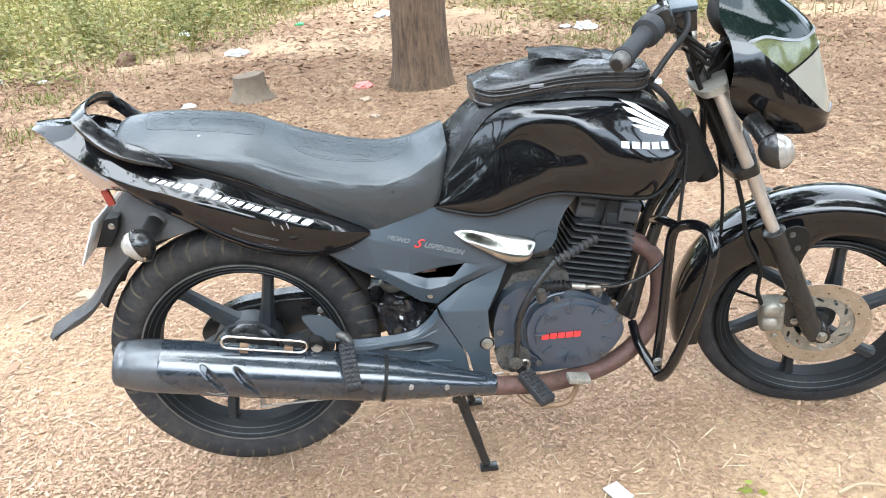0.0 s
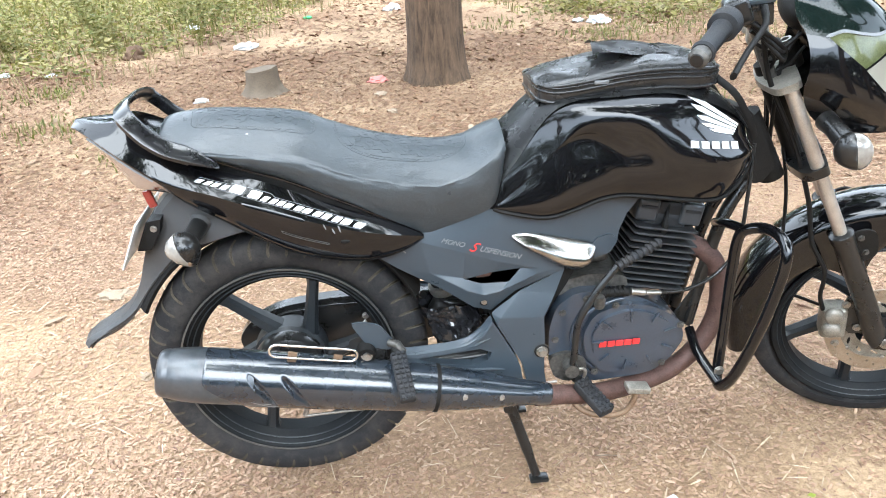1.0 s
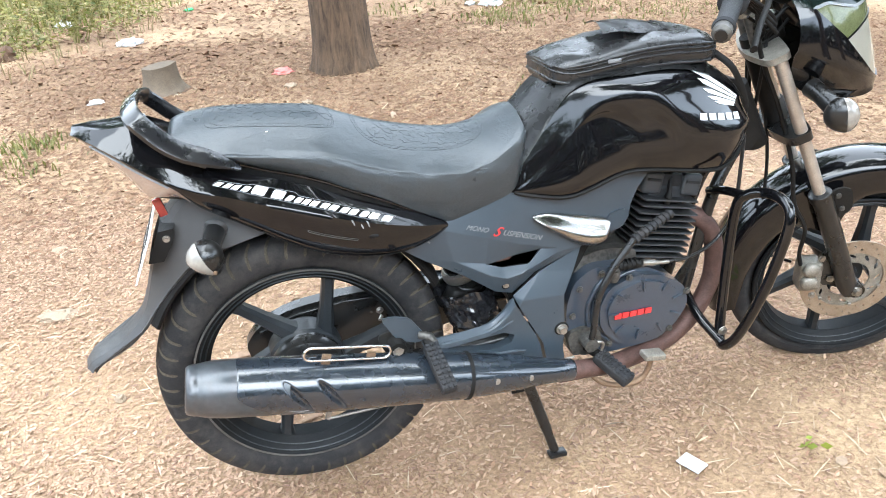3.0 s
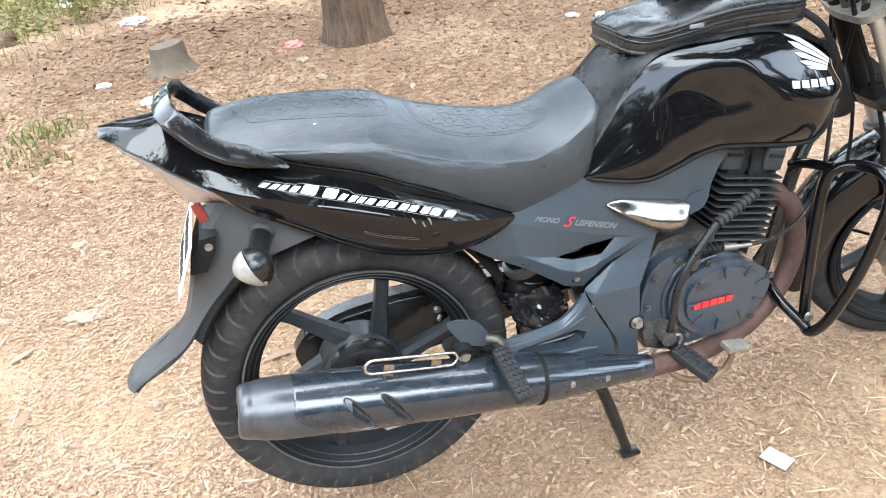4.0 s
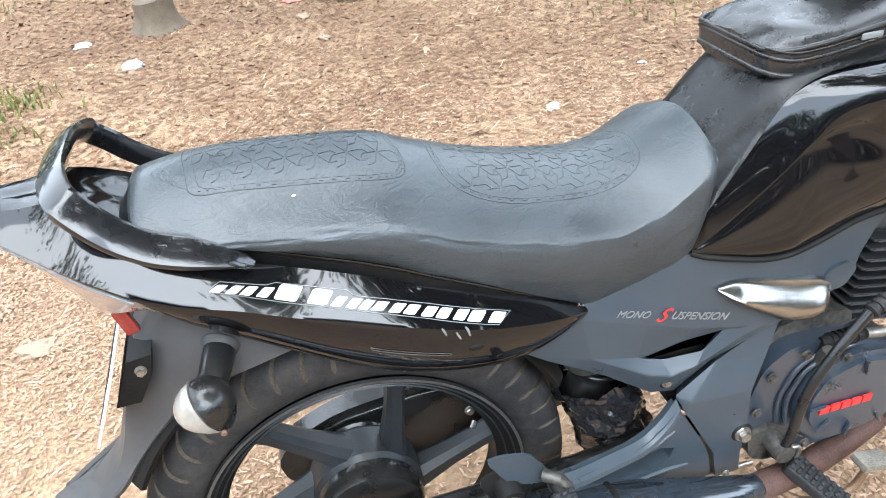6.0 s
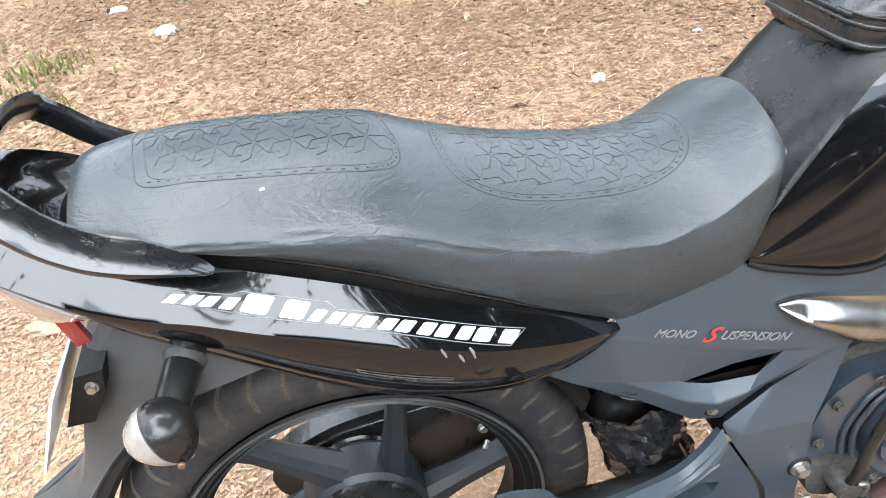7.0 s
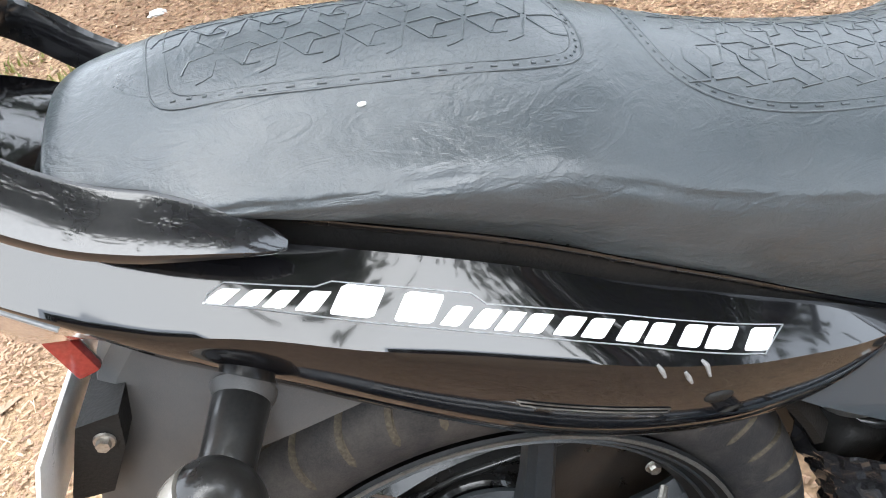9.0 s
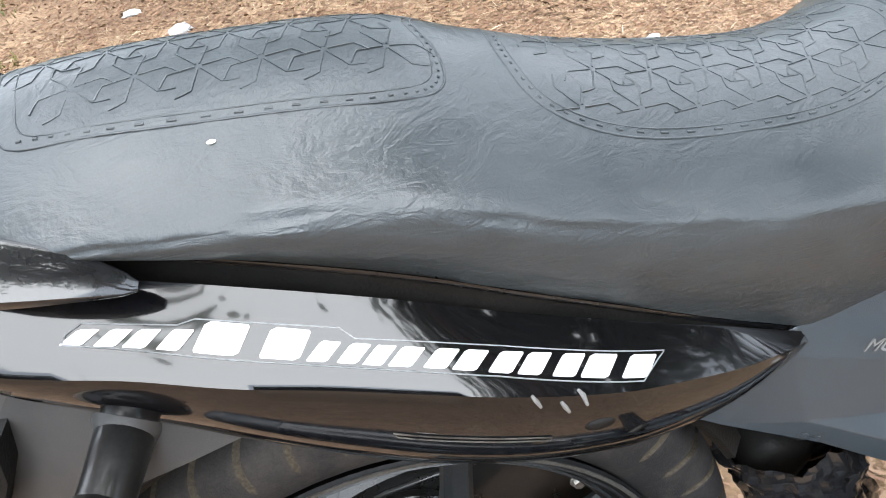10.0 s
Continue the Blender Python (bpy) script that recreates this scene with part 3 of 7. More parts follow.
part("ignition_lock", sweep([(0.002, 0.0, 0.69), (0.002, 0.0, 0.742), (0.002, 0.0, 0.746)], [0.021, 0.021, 0.017], 20), DARK, bike, "black ignition lock", 40, FRONT)
part("key_ring", lathe([(0.008, -0.002), (0.013, -0.002), (0.013, 0.002), (0.008, 0.002)], 20, "Z"), STEEL, bike, "", 38, FRONT @ Matrix.Translation((0.002, 0, 0.748)))
for k, (y0, u0) in enumerate(((-0.10, 0.83), (-0.085, 0.80), (-0.115, 0.85))):
    part("wire_loop", sweep(spline([(-0.055, y0, u0), (-0.03, y0 + 0.015, u0 - 0.05), (-0.048, y0 + 0.04, u0 - 0.085), (-0.01, y0 + 0.05, u0 - 0.09), (0.03, y0 + 0.06, u0 - 0.06 - 0.01 * k)], 7), 0.0034, 8), DARK, handlebar, "black wiring", 60, FRONT)
part("instrument_pod", ellipsoid((0.028, 0.075, 0.040), (0.035, 0.01, 0.80), n=24), DARK, bike, "black instrument pod", 60, FRONT)

# ---- headlamp fairing: one shell cut into painted cowl, lamp glasses and smoked screen ----
BACK = [(0.512, 0.110), (0.525, 0.066), (0.540, 0.042), (0.552, 0.028), (0.575, 0.012), (0.60, 0.0), (0.645, -0.006), (0.69, 0.0), (0.71, 0.010), (0.735, 0.024), (0.78, 0.034), (0.82, 0.030), (0.86, 0.045), (0.91, 0.062)]
WIDE = [(0.512, 0.100), (0.54, 0.112), (0.56, 0.118), (0.60, 0.124), (0.66, 0.127), (0.72, 0.125), (0.77, 0.115), (0.82, 0.095), (0.86, 0.078), (0.91, 0.05)]
NOSE = [(0.512, 0.172), (0.53, 0.184), (0.56, 0.190), (0.60, 0.194), (0.65, 0.197), (0.70, 0.198), (0.74, 0.186), (0.78, 0.164), (0.82, 0.140), (0.86, 0.115), (0.91, 0.083)]


def fairing_crease(f):
    """Height of the cowl's sharp side crease, falling towards the nose."""
    return 0.706 - 1.05 * (f - 0.01)


def fairing_point(u, s, inset=0.0):
    """u up the fork, s from -1 (right rear edge) through 0 (nose) to 1."""
    b, w, n = along(BACK, u), along(WIDE, u) - inset, along(NOSE, u) - inset
    ph = s * math.pi / 2
    c, d = max(0.0, math.cos(ph)), abs(math.sin(ph))
    f = b + (n - b) * c**0.9
    off = u - fairing_crease(f)
    rise, fall = min(max(0.0, off), 0.17), min(max(0.0, -off), 0.13)
    w = w - 0.05 * rise - 1.1 * rise * rise - 0.55 * fall + 0.008
    return Vector((0.95 * f, math.copysign(max(0.0, 0.94 * w * d**1.1), s) if d else 0.0, u - 0.004))


LENS_TOP = [(0.0, 0.803), (0.035, 0.779), (0.067, 0.758), (0.094, 0.750), (0.123, 0.727), (0.150, 0.707), (0.172, 0.700), (0.2, 0.700)]


def lens_side(p):
    return p.x - (0.109 - 0.494 * (p.z - 0.672))


def lamp_side(p):
    return p.x - along([(0.52, 0.172), (0.545, 0.155), (0.60, 0.134), (0.667, 0.110)], p.z)


def cut(poly, field):
    """Splits a polygon of (u, s) where field of its surface point changes sign."""
    vals = [field(fairing_point(u, s)) for u, s in poly]
    over, under = [], []
    for i, (a, va) in enumerate(zip(poly, vals)):
        b, vb = poly[(i + 1) % len(poly)], vals[(i + 1) % len(poly)]
        (over if va >= 0 else under).append(a)
        if (va >= 0) != (vb >= 0):
            k = va / (va - vb)
            m = (a[0] + (b[0] - a[0]) * k, a[1] + (b[1] - a[1]) * k)
            over.append(m)
            under.append(m)
    return (over if len(over) > 2 else None), (under if len(under) > 2 else None)


patches = {k: (bmesh.new(), {}) for k in ("cowl", "screen", "trim", "upper", "lamp")}


def lay(kind, poly):
    bm, seen = patches[kind]
    ins = {"cowl": 0.0, "screen": 0.001, "trim": -0.0015, "upper": 0.002, "lamp": 0.003}[kind]
    ring = []
    for u, s in poly:
        key = (round(u, 5), round(s, 4))
        if key not in seen:
            seen[key] = bm.verts.new(fairing_point(u, s, ins))
        if seen[key] not in ring:
            ring.append(seen[key])
    if len(ring) > 2 and not bm.faces.get(ring):
        bm.faces.new(ring)


NU, NS = 72, 76
for i in range(NU):
    for j in range(NS):
        u0, u1 = 0.512 + 0.398 * i / NU, 0.512 + 0.398 * (i + 1) / NU
        s0, s1 = -1 + 2 * j / NS, -1 + 2 * (j + 1) / NS
        for cell in cut([(u0, s0), (u0, s1), (u1, s1), (u1, s0)], lambda p: p.z - fairing_crease(p.x)):
            if not cell:
                continue
            above, low = cut(cell, lambda p: p.z - along(LENS_TOP, p.x))
            if above:
                far_, edge = cut(above, lambda p: p.z - along(LENS_TOP, p.x) - 0.0055)
                if far_:
                    lay("screen", far_)
                if edge:
                    lay("trim" if fairing_point(*edge[0]).x > 0.064 else "screen", edge)
            if not low:
                continue
            upper, low = cut(low, lambda p: p.z - 0.6690)
            if upper:
                lens_, body_ = cut(upper, lens_side)
                if lens_:
                    lay("upper", lens_)
                if body_:
                    lay("cowl", body_)
            if not low:
                continue
            strip_, low = cut(low, lambda p: p.z - 0.6655)
            if strip_:
                lay("cowl", strip_)
            if not low:
                continue
            front_, body_ = cut(low, lamp_side)
            if body_:
                lay("cowl", body_)
            if front_:
                lens_, chin = cut(front_, lambda p: p.z - 0.530)
                if lens_:
                    lay("lamp", lens_)
                if chin:
                    lay("cowl", chin)
for bm, _ in patches.values():
    bmesh.ops.recalc_face_normals(bm, faces=bm.faces[:])
    bmesh.ops.solidify(bm, geom=bm.faces[:], thickness=0.003)
patches = {k: v[0] for k, v in patches.items()}
fairing = part("headlamp_fairing", patches["cowl"], PAINT, bike, "gloss black creased headlamp cowl", 28, FRONT)
part("windscreen", patches["screen"], SCREEN, fairing, "smoked dark fly screen", 40, FRONT)
part("lamp_trim", patches["trim"], PALEGREY, fairing, "pale edge strip", 70, FRONT)
part("position_lamp", patches["upper"], GREEN_REFLECTION_LENS, fairing, "clear lamp glass, green reflections painted into its colour", 40, FRONT)
part("headlamp", patches["lamp"], HEADLENS, fairing, "pale headlamp glass", 40, FRONT)


def indicator(centre, stalk_from, parent, name_label):
    """A teardrop turn signal: clear lens behind, black shell in front, hung on a thick rubber stalk."""
    c, side = Vector(centre), math.copysign(1, centre[1])
    nrm = Vector((0.93, 0, 0.36)).normalized()

    def half(keep, swell):
        bm = ellipsoid((0.034, 0.031, 0.034), (0, 0, 0), keep=keep, n=32)
        for v in bm.verts:
            down = min(1.0, max(0.0, -v.co.z / 0.034))
            v.co.x = v.co.x * swell * (1 - 0.30 * down * down) + 0.011 * down * down
            v.co.z *= 1.0 + 0.10 * down
            v.co.y *= 1 - 0.15 * down * down
        bm.transform(Matrix.Translation(c))
        return bm
    shell = part("turn_signal", half(((0, 0, 0), nrm), 0.90), FRAME, parent, name_label, 50)
    part("lens", half((nrm * -0.001, -nrm), 1.06), LENS, shell, "clear lens", 50)
    a = Vector(stalk_from)
    part("stalk", sweep([a, a.lerp(c, 0.2), a.lerp(c, 0.55), a.lerp(c, 0.85)], [0.019, 0.0185, 0.0175, 0.019], 20), FRAME, shell, "black rubber stalk", 60)
    part("stalk_flange", sweep([a - (c - a) * 0.04, a, a + (c - a) * 0.07], [0.0225, 0.0215, 0.019], 20), MUDGUARD, shell, "grey moulded flange", 60)
    part("screw", disc_solid(0.0038, -0.002, 0.002, 12, centre=c + Vector((0.012, side * 0.027, -0.020)), bevel=0.001), BRASS, shell)


for side in (-1, 1):
    c = Vector((0.042, 0.180 * side, 0.556))
    nrm = Vector((-0.9, 0, 0.25)).normalized()
    shapes = []
    for radii, keep in (((0.034, 0.029, 0.041), ((0, 0, 0), nrm)), ((0.035, 0.0285, 0.040), (nrm * -0.001, -nrm))):
        bm = ellipsoid(radii, (0, 0, 0), keep=keep, n=28)
        for v in bm.verts:
            down = min(1.0, max(0.0, -v.co.z / 0.041))
            v.co.x = v.co.x * (1 - 0.34 * down * down) + 0.005 * down
            v.co.y *= 1 - 0.25 * down * down
        bm.transform(Matrix.Translation(c))
        shapes.append(bm)
    sh = part("turn_signal", shapes[0], FRAME, fairing, "front turn signal with clear lens and black shell", 60, FRONT)
    part("lens", shapes[1], LENS, sh, "clear lens", 60, FRONT)
    part("stalk", sweep([(0.020, 0.100 * side, 0.600), (0.028, 0.130 * side, 0.590), (0.036, 0.165 * side, 0.575)], [0.021, 0.019, 0.021], 16), FRAME, sh, "black rubber boot", 60, FRONT)

# ---- tank ----
TANK_TOP = [(0.462, 0.806), (0.478, 0.818), (0.50, 0.838), (0.525, 0.861), (0.56, 0.882), (0.61, 0.899), (0.70, 0.905), (0.80, 0.902), (0.88, 0.886), (0.93, 0.858), (0.965, 0.822), (0.988, 0.775)]
TANK_LOW = [(0.462, 0.684), (0.50, 0.675), (0.549, 0.668), (0.60, 0.680), (0.672, 0.701), (0.748, 0.699), (0.882, 0.680), (0.92, 0.690), (0.968, 0.728), (0.988, 0.755)]
TANK_W = [(0.462, 0.092), (0.468, 0.097), (0.48, 0.099), (0.52, 0.104), (0.58, 0.112), (0.64, 0.124), (0.70, 0.140), (0.78, 0.152), (0.86, 0.152), (0.92, 0.140), (0.965, 0.110), (0.988, 0.070)]
TANK_S = [(0.462, 0.084), (0.48, 0.098), (0.52, 0.112), (0.58, 0.128), (0.64, 0.138), (0.70, 0.143), (0.78, 0.140), (0.86, 0.130), (0.92, 0.112), (0.965, 0.085), (0.988, 0.055)]

KNEE = [(0.462, 0.690), (0.472, 0.700), (0.532, 0.757), (0.566, 0.793), (0.60, 0.830), (0.64, 0.862), (0.70, 0.88)]
BROW = [(0.55, 0.868), (0.60, 0.876), (0.634, 0.878), (0.682, 0.880), (0.737, 0.857), (0.783, 0.804), (0.83, 0.76), (0.86, 0.74)]


def tank_point(x, s, off=0.0):
    """s from -1 (right lower edge) over the top (0) to 1."""
    zt, zb, w, ws = along(TANK_TOP, x), along(TANK_LOW, x), along(TANK_W, x), along(TANK_S, x)
    h = zt - zb
    half = [(0.0, zt), (0.30 * ws, zt - 0.015 * h), (0.62 * ws, zt - 0.07 * h), (0.86 * ws, zt - 0.17 * h), (0.985 * ws, zt - 0.31 * h), (0.62 * ws + 0.4 * w, zt - 0.44 * h),
            (1.0 * w, zt - 0.58 * h), (1.0 * w, zt - 0.74 * h), (0.965 * w, zt - 0.88 * h), (0.90 * w, zb)]
    rear = min(1.0, max(0.0, (0.70 - x) / 0.13))
    if rear > 0:
        # behind the knee the flank folds along a crease that rises forward
        zc = min(zt - 0.05 * h, max(zb + 0.02 * h, along(KNEE, x)))
        top = 0.80 * w
        fold = [(0.0, zt), (0.40 * top, zt - 0.01 * h), (0.76 * top, zt - 0.045 * h), (top, zt + 0.28 * (zc - zt)), (top + 0.55 * (1.03 * w - top), zt + 0.62 * (zc - zt)), (1.02 * w, zc + 0.004), (1.035 * w, zc - 0.003),
                (1.035 * w + 0.24 * (zc - zb) * 0.4, zc + 0.4 * (zb - zc)), (1.035 * w + 0.24 * (zc - zb) * 0.7, zc + 0.8 * (zb - zc)), (1.035 * w + 0.12 * (zc - zb), zb)]
        half = [(a[0] + (b[0] - a[0]) * rear, a[1] + (b[1] - a[1]) * rear) for a, b in zip(half, fold)]
    t = abs(s) * (len(half) - 1)
    y = along([(k, p[0]) for k, p in enumerate(half)], t)
    z = along([(k, p[1]) for k, p in enumerate(half)], t)
    # hollow for the knee under a rounded brow
    hollow = min(1.0, max(0.0, (along(BROW, x) - z) / 0.055)) * max(0.0, 1 - ((x - 0.71) / 0.13) ** 2) * min(1.0, max(0.0, (z - zb) / 0.14))
    y -= 0.014 * hollow * hollow * (3 - 2 * hollow)
    if off:
        y2 = along([(k, p[0]) for k, p in enumerate(half)], min(t + 0.2, 9))
        z2 = along([(k, p[1]) for k, p in enumerate(half)], min(t + 0.2, 9))
        n = Vector((z - z2, y2 - y)).normalized() if (y2 - y or z - z2) else Vector((0, 1))
        y, z = y + n.x * off, z + n.y * off
    # the rear end leans with the front of the seat
    return Vector((x + 0.17 * (z - 0.75) * max(0.0, 1 - (x - 0.462) / 0.10), math.copysign(y, s), z))


NX, NT = 110, 132
rings = []
for i in range(NX + 1):
    x = 0.462 + 0.526 * (0.5 - 0.5 * math.cos(math.pi * i / NX))
    rings.append([tank_point(x, -1 + 2 * j / NT) for j in range(NT + 1)])
tank = part("fuel_tank", loft(rings), PAINT, bike, "gloss black fuel tank with knee recesses", 50)
lip = [tank_point(0.462 + 0.526 * i / 40, -1) + Vector((0, -0.001, -0.002)) for i in range(41)]
part("tank_seam", sweep(lip, 0.004, 8), DARK, tank, "rolled lower seam", 60)
part("tank_seam", sweep([(p.x, -p.y, p.z) for p in lip], 0.004, 8), DARK, tank, "", 60)


def on_tank(x, z, off=0.0012):
    """The point of the tank's right side at x and height z."""
    lo, hi = 0.05, 1.0
    for _ in range(24):
        mid = (lo + hi) / 2
        if tank_point(x, -mid).z > z:
            lo = mid
        else:
            hi = mid
    return tank_point(x, -lo, off)


def tank_decal(name, outline, material, label=""):
    """A thin sticker on the tank's right side, from an outline in x and z."""
    bm = bmesh.new()
    f = bm.faces.new([bm.verts.new((x, 0, z)) for x, z in outline])
    bmesh.ops.triangulate(bm, faces=[f])
    bmesh.ops.subdivide_edges(bm, edges=bm.edges[:], cuts=3, use_grid_fill=True)
    for v in bm.verts:
        v.co = on_tank(v.co.x, v.co.z)
    return part(name, bm, material, tank, label, 80)


# winged emblem as five plain blades with a bar below
for k, (tx, tz) in enumerate(((0.822, 0.890), (0.832, 0.869), (0.838, 0.851), (0.846, 0.836), (0.862, 0.824))):
    tip, root = Vector((tx, tz)), Vector((0.936 - 0.004 * k, 0.8170 - 0.0030 * k))
    d = (root - tip).normalized()
    n = Vector((-d.y, d.x))
    w = 0.0090 - 0.0009 * k
    tank_decal("emblem_blade", [tuple(tip), tuple(tip + d * 0.022 + n * w * 0.55), tuple(root + n * 0.0017), tuple(root - n * 0.0017), tuple(tip + d * 0.014 - n * w * 0.55)], WHITE, "white winged emblem blade")
for k in range(5):
    x0, x1 = 0.822 + 0.0222 * k, 0.822 + 0.0222 * k + 0.0165
    z0 = 0.8085 - 0.16 * (x0 - 0.822)
    tank_decal("emblem_bar", [(x0, z0), (x1, z0 - 0.003), (x1, z0 - 0.0155), (x0, z0 - 0.0125)], WHITE, "white emblem bar")

# ---- seat ----
SEAT_TOP = [(-0.178, 0.872), (-0.17, 0.888), (-0.14, 0.898), (-0.08, 0.901), (0.0, 0.895), (0.086, 0.882), (0.14, 0.860), (0.20, 0.837), (0.275, 0.817), (0.346, 0.805), (0.405, 0.809), (0.45, 0.826), (0.478, 0.836)]
SEAT_LOW = [(-0.178, 0.852), (-0.15, 0.846), (-0.10, 0.829), (-0.07, 0.815), (-0.02, 0.797), (0.03, 0.785), (0.08, 0.767), (0.13, 0.742), (0.18, 0.719), (0.235, 0.687), (0.292, 0.653), (0.315, 0.643), (0.349, 0.652), (0.409, 0.673), (0.445, 0.687), (0.459, 0.704), (0.467, 0.736), (0.474, 0.771), (0.478, 0.80)]
SEAT_W = [(-0.178, 0.050), (-0.17, 0.072), (-0.15, 0.088), (-0.10, 0.100), (0.0, 0.105), (0.10, 0.109), (0.20, 0.113), (0.30, 0.116), (0.38, 0.114), (0.44, 0.109), (0.466, 0.101), (0.478, 0.085)]
SEAT_B = [(-0.178, 0.045), (-0.07, 0.066), (-0.02, 0.074), (0.03, 0.088), (0.08, 0.097), (0.13, 0.101), (0.18, 0.106), (0.235, 0.103), (0.292, 0.096), (0.315, 0.094), (0.36, 0.098), (0.44, 0.101), (0.478, 0.085)]
SEAT_H = [(-0.178, 0.014), (-0.15, 0.046), (-0.10, 0.058), (0.0, 0.066), (0.2, 0.066), (0.35, 0.058), (0.478, 0.030)]


def seat_point(x, s, off=0.0):
    zt, zb, w, h = along(SEAT_TOP, x), along(SEAT_LOW, x), along(SEAT_W, x), along(SEAT_H, x)
    a = abs(s)

    def at(a):
        if a <= 0.6:
            ph = a / 0.6 * math.pi / 2
            t = math.sin(ph)
            return Vector((w * t, zt - h * (0.75 * t**1.7 + 0.25 * (1 - math.cos(ph)))))
        k = (a - 0.6) / 0.4
        return Vector((w + 0.0055 * math.sin(math.pi * k**0.8) + (along(SEAT_B, x) - w) * k**1.4, zt - h + (zb - zt + h) * k))

    p = at(a)
    if off:
        d = at(min(1, a + 0.01)) - at(max(0, a - 0.01))
        n = Vector((-d.y, d.x)).normalized()
        p = p + n * off
    return Vector((x, math.copysign(p.x, s), p.y))


def seat_xy(x, y, off=0.0):
    w = along(SEAT_W, x)
    return seat_point(x, math.copysign(0.6 / (math.pi / 2) * math.asin(min(0.999, abs(y) / w)), y), off)


rings = []
for i in range(101):
    x = -0.178 + 0.656 * (0.5 - 0.5 * math.cos(math.pi * i / 100))
    ring = []
    for j in range(81):
        p = seat_point(x, -1 + 2 * j / 80)
        q = Vector((x * 16, j * 0.16, 0.0))
        side = min(1.0, max(0.0, (abs(-1 + 2 * j / 80) - 0.45) / 0.25))
        fold = noise.noise(Vector((x * 26 + p.z * 30, p.z * 40 - x * 14, p.y * 8)))
        p = p + Vector((0, math.copysign(1, p.y), 0.2)) * (0.0011 * side * fold + 0.001 * noise.noise(q * 2.2))
        ring.append(p)
    rings.append(ring)
seat = part("seat", loft(rings), VINYL, bike, "grey-black creased vinyl seat with star embossing", 60)


def on_seat(path, radius, bm, n=5):
    return sweep([seat_xy(x, y, -0.0002) for x, y in path], radius, n, bm)


def patch_border(corners, inset):
    cx, cy = sum(c[0] for c in corners) / len(corners), 0.0
    return [(cx + (x - cx) * (1 - inset), y * (1 - inset * 1.2)) for x, y in corners]


REAR_PATCH = [(-0.106, 0.056), (-0.06, 0.060), (0.02, 0.063), (0.085, 0.064), (0.112, 0.055), (0.116, 0.03), (0.108, 0.0)]
FRONT_PATCH = [(0.150, 0.0), (0.152, 0.03), (0.165, 0.06), (0.21, 0.075), (0.29, 0.074), (0.36, 0.066), (0.40, 0.045), (0.41, 0.0)]
welts = bmesh.new()
for half, inset in ((REAR_PATCH, 0.0), (REAR_PATCH, 0.07), (FRONT_PATCH, 0.0), (FRONT_PATCH, 0.06)):
    mid = -0.112 if half is REAR_PATCH else half[0][0]
    pts = patch_border(half, inset)
    rearline = [(pts[0][0] - 0.006, 0.03), (pts[0][0] - 0.008, 0.0)] if half is REAR_PATCH else []
    top = rearline[::-1] + pts
    path = [Vector((x, y, 0)) for x, y in top] + [Vector((x, -y, 0)) for x, y in top[::-1][1:]]
    path = spline(path, 6, True)
    on_seat([(p.x, p.y) for p in path], 0.0006 if inset else 0.0009, welts, 5)
part("welt", welts, VINYL, seat, "moulded welt lines", 80)
stitches = bmesh.new()
for half in (REAR_PATCH, FRONT_PATCH):
    pts = patch_border(half, 0.035)
    path = spline([Vector((x, -y, 0)) for x, y in pts], 10)
    for k in range(0, len(path) - 1, 2):
        p = path[k]
        on_seat([(p.x, p.y), (p.x + (path[k + 1].x - p.x) * 0.6, p.y + (path[k + 1].y - p.y) * 0.6)], 0.0009, stitches, 5)
tagged(part("stitching", stitches, VINYL, seat, "", 80), kind="stuff")
stars = bmesh.new()
for x0, x1, cols, wide in ((-0.098, 0.098, 6, 0.054), (0.178, 0.385, 6, 0.062)):
    pitch = (x1 - x0) / cols
    for c in range(cols):
        for r in range(-2, 3):
            x, y = x0 + pitch * (c + 0.5 + (0.25 if r % 2 else -0.25)), 0.029 * r
            if abs(y) > wide:
                continue
            for a in range(6):
                th = math.pi / 3 * a + 0.2
                d, e = Vector((math.cos(th), math.sin(th))), Vector((math.cos(th + (1.25 if a % 2 else -1.25)), math.sin(th + (1.25 if a % 2 else -1.25))))
                for side in (0.0,):
                    o = Vector((-d.y, d.x)) * side
                    pts = [(x + d.x * k + e.x * w + o.x, y + d.y * k + e.y * w + o.y) for k, w in ((0.002, 0.0), (0.009, 0.0), (0.0165, 0.0), (0.0185, 0.0035), (0.020, 0.0075))]
                    pts = [(px, py) for px, py in pts if abs(py) < wide]
                    if len(pts) > 2:
                        on_seat(pts, 0.0008, stars, 4)
tagged(part("embossing", stars, VINYL, seat, "raised star pattern", 80), kind="stuff")
part("seat_spot", ellipsoid((0.0026, 0.0018, 0.0012), seat_xy(-0.008, -0.072), n=10), WHITE, seat, "small white paint speck")
strip = [seat_point(-0.10 + 0.40 * i / 30, -1) + Vector((0, 0.006, -0.006)) for i in range(31)]
part("seat_rim", sweep(strip, 0.004, 8, flat=0.6), RAIL, seat, "black seat base edge", 60)

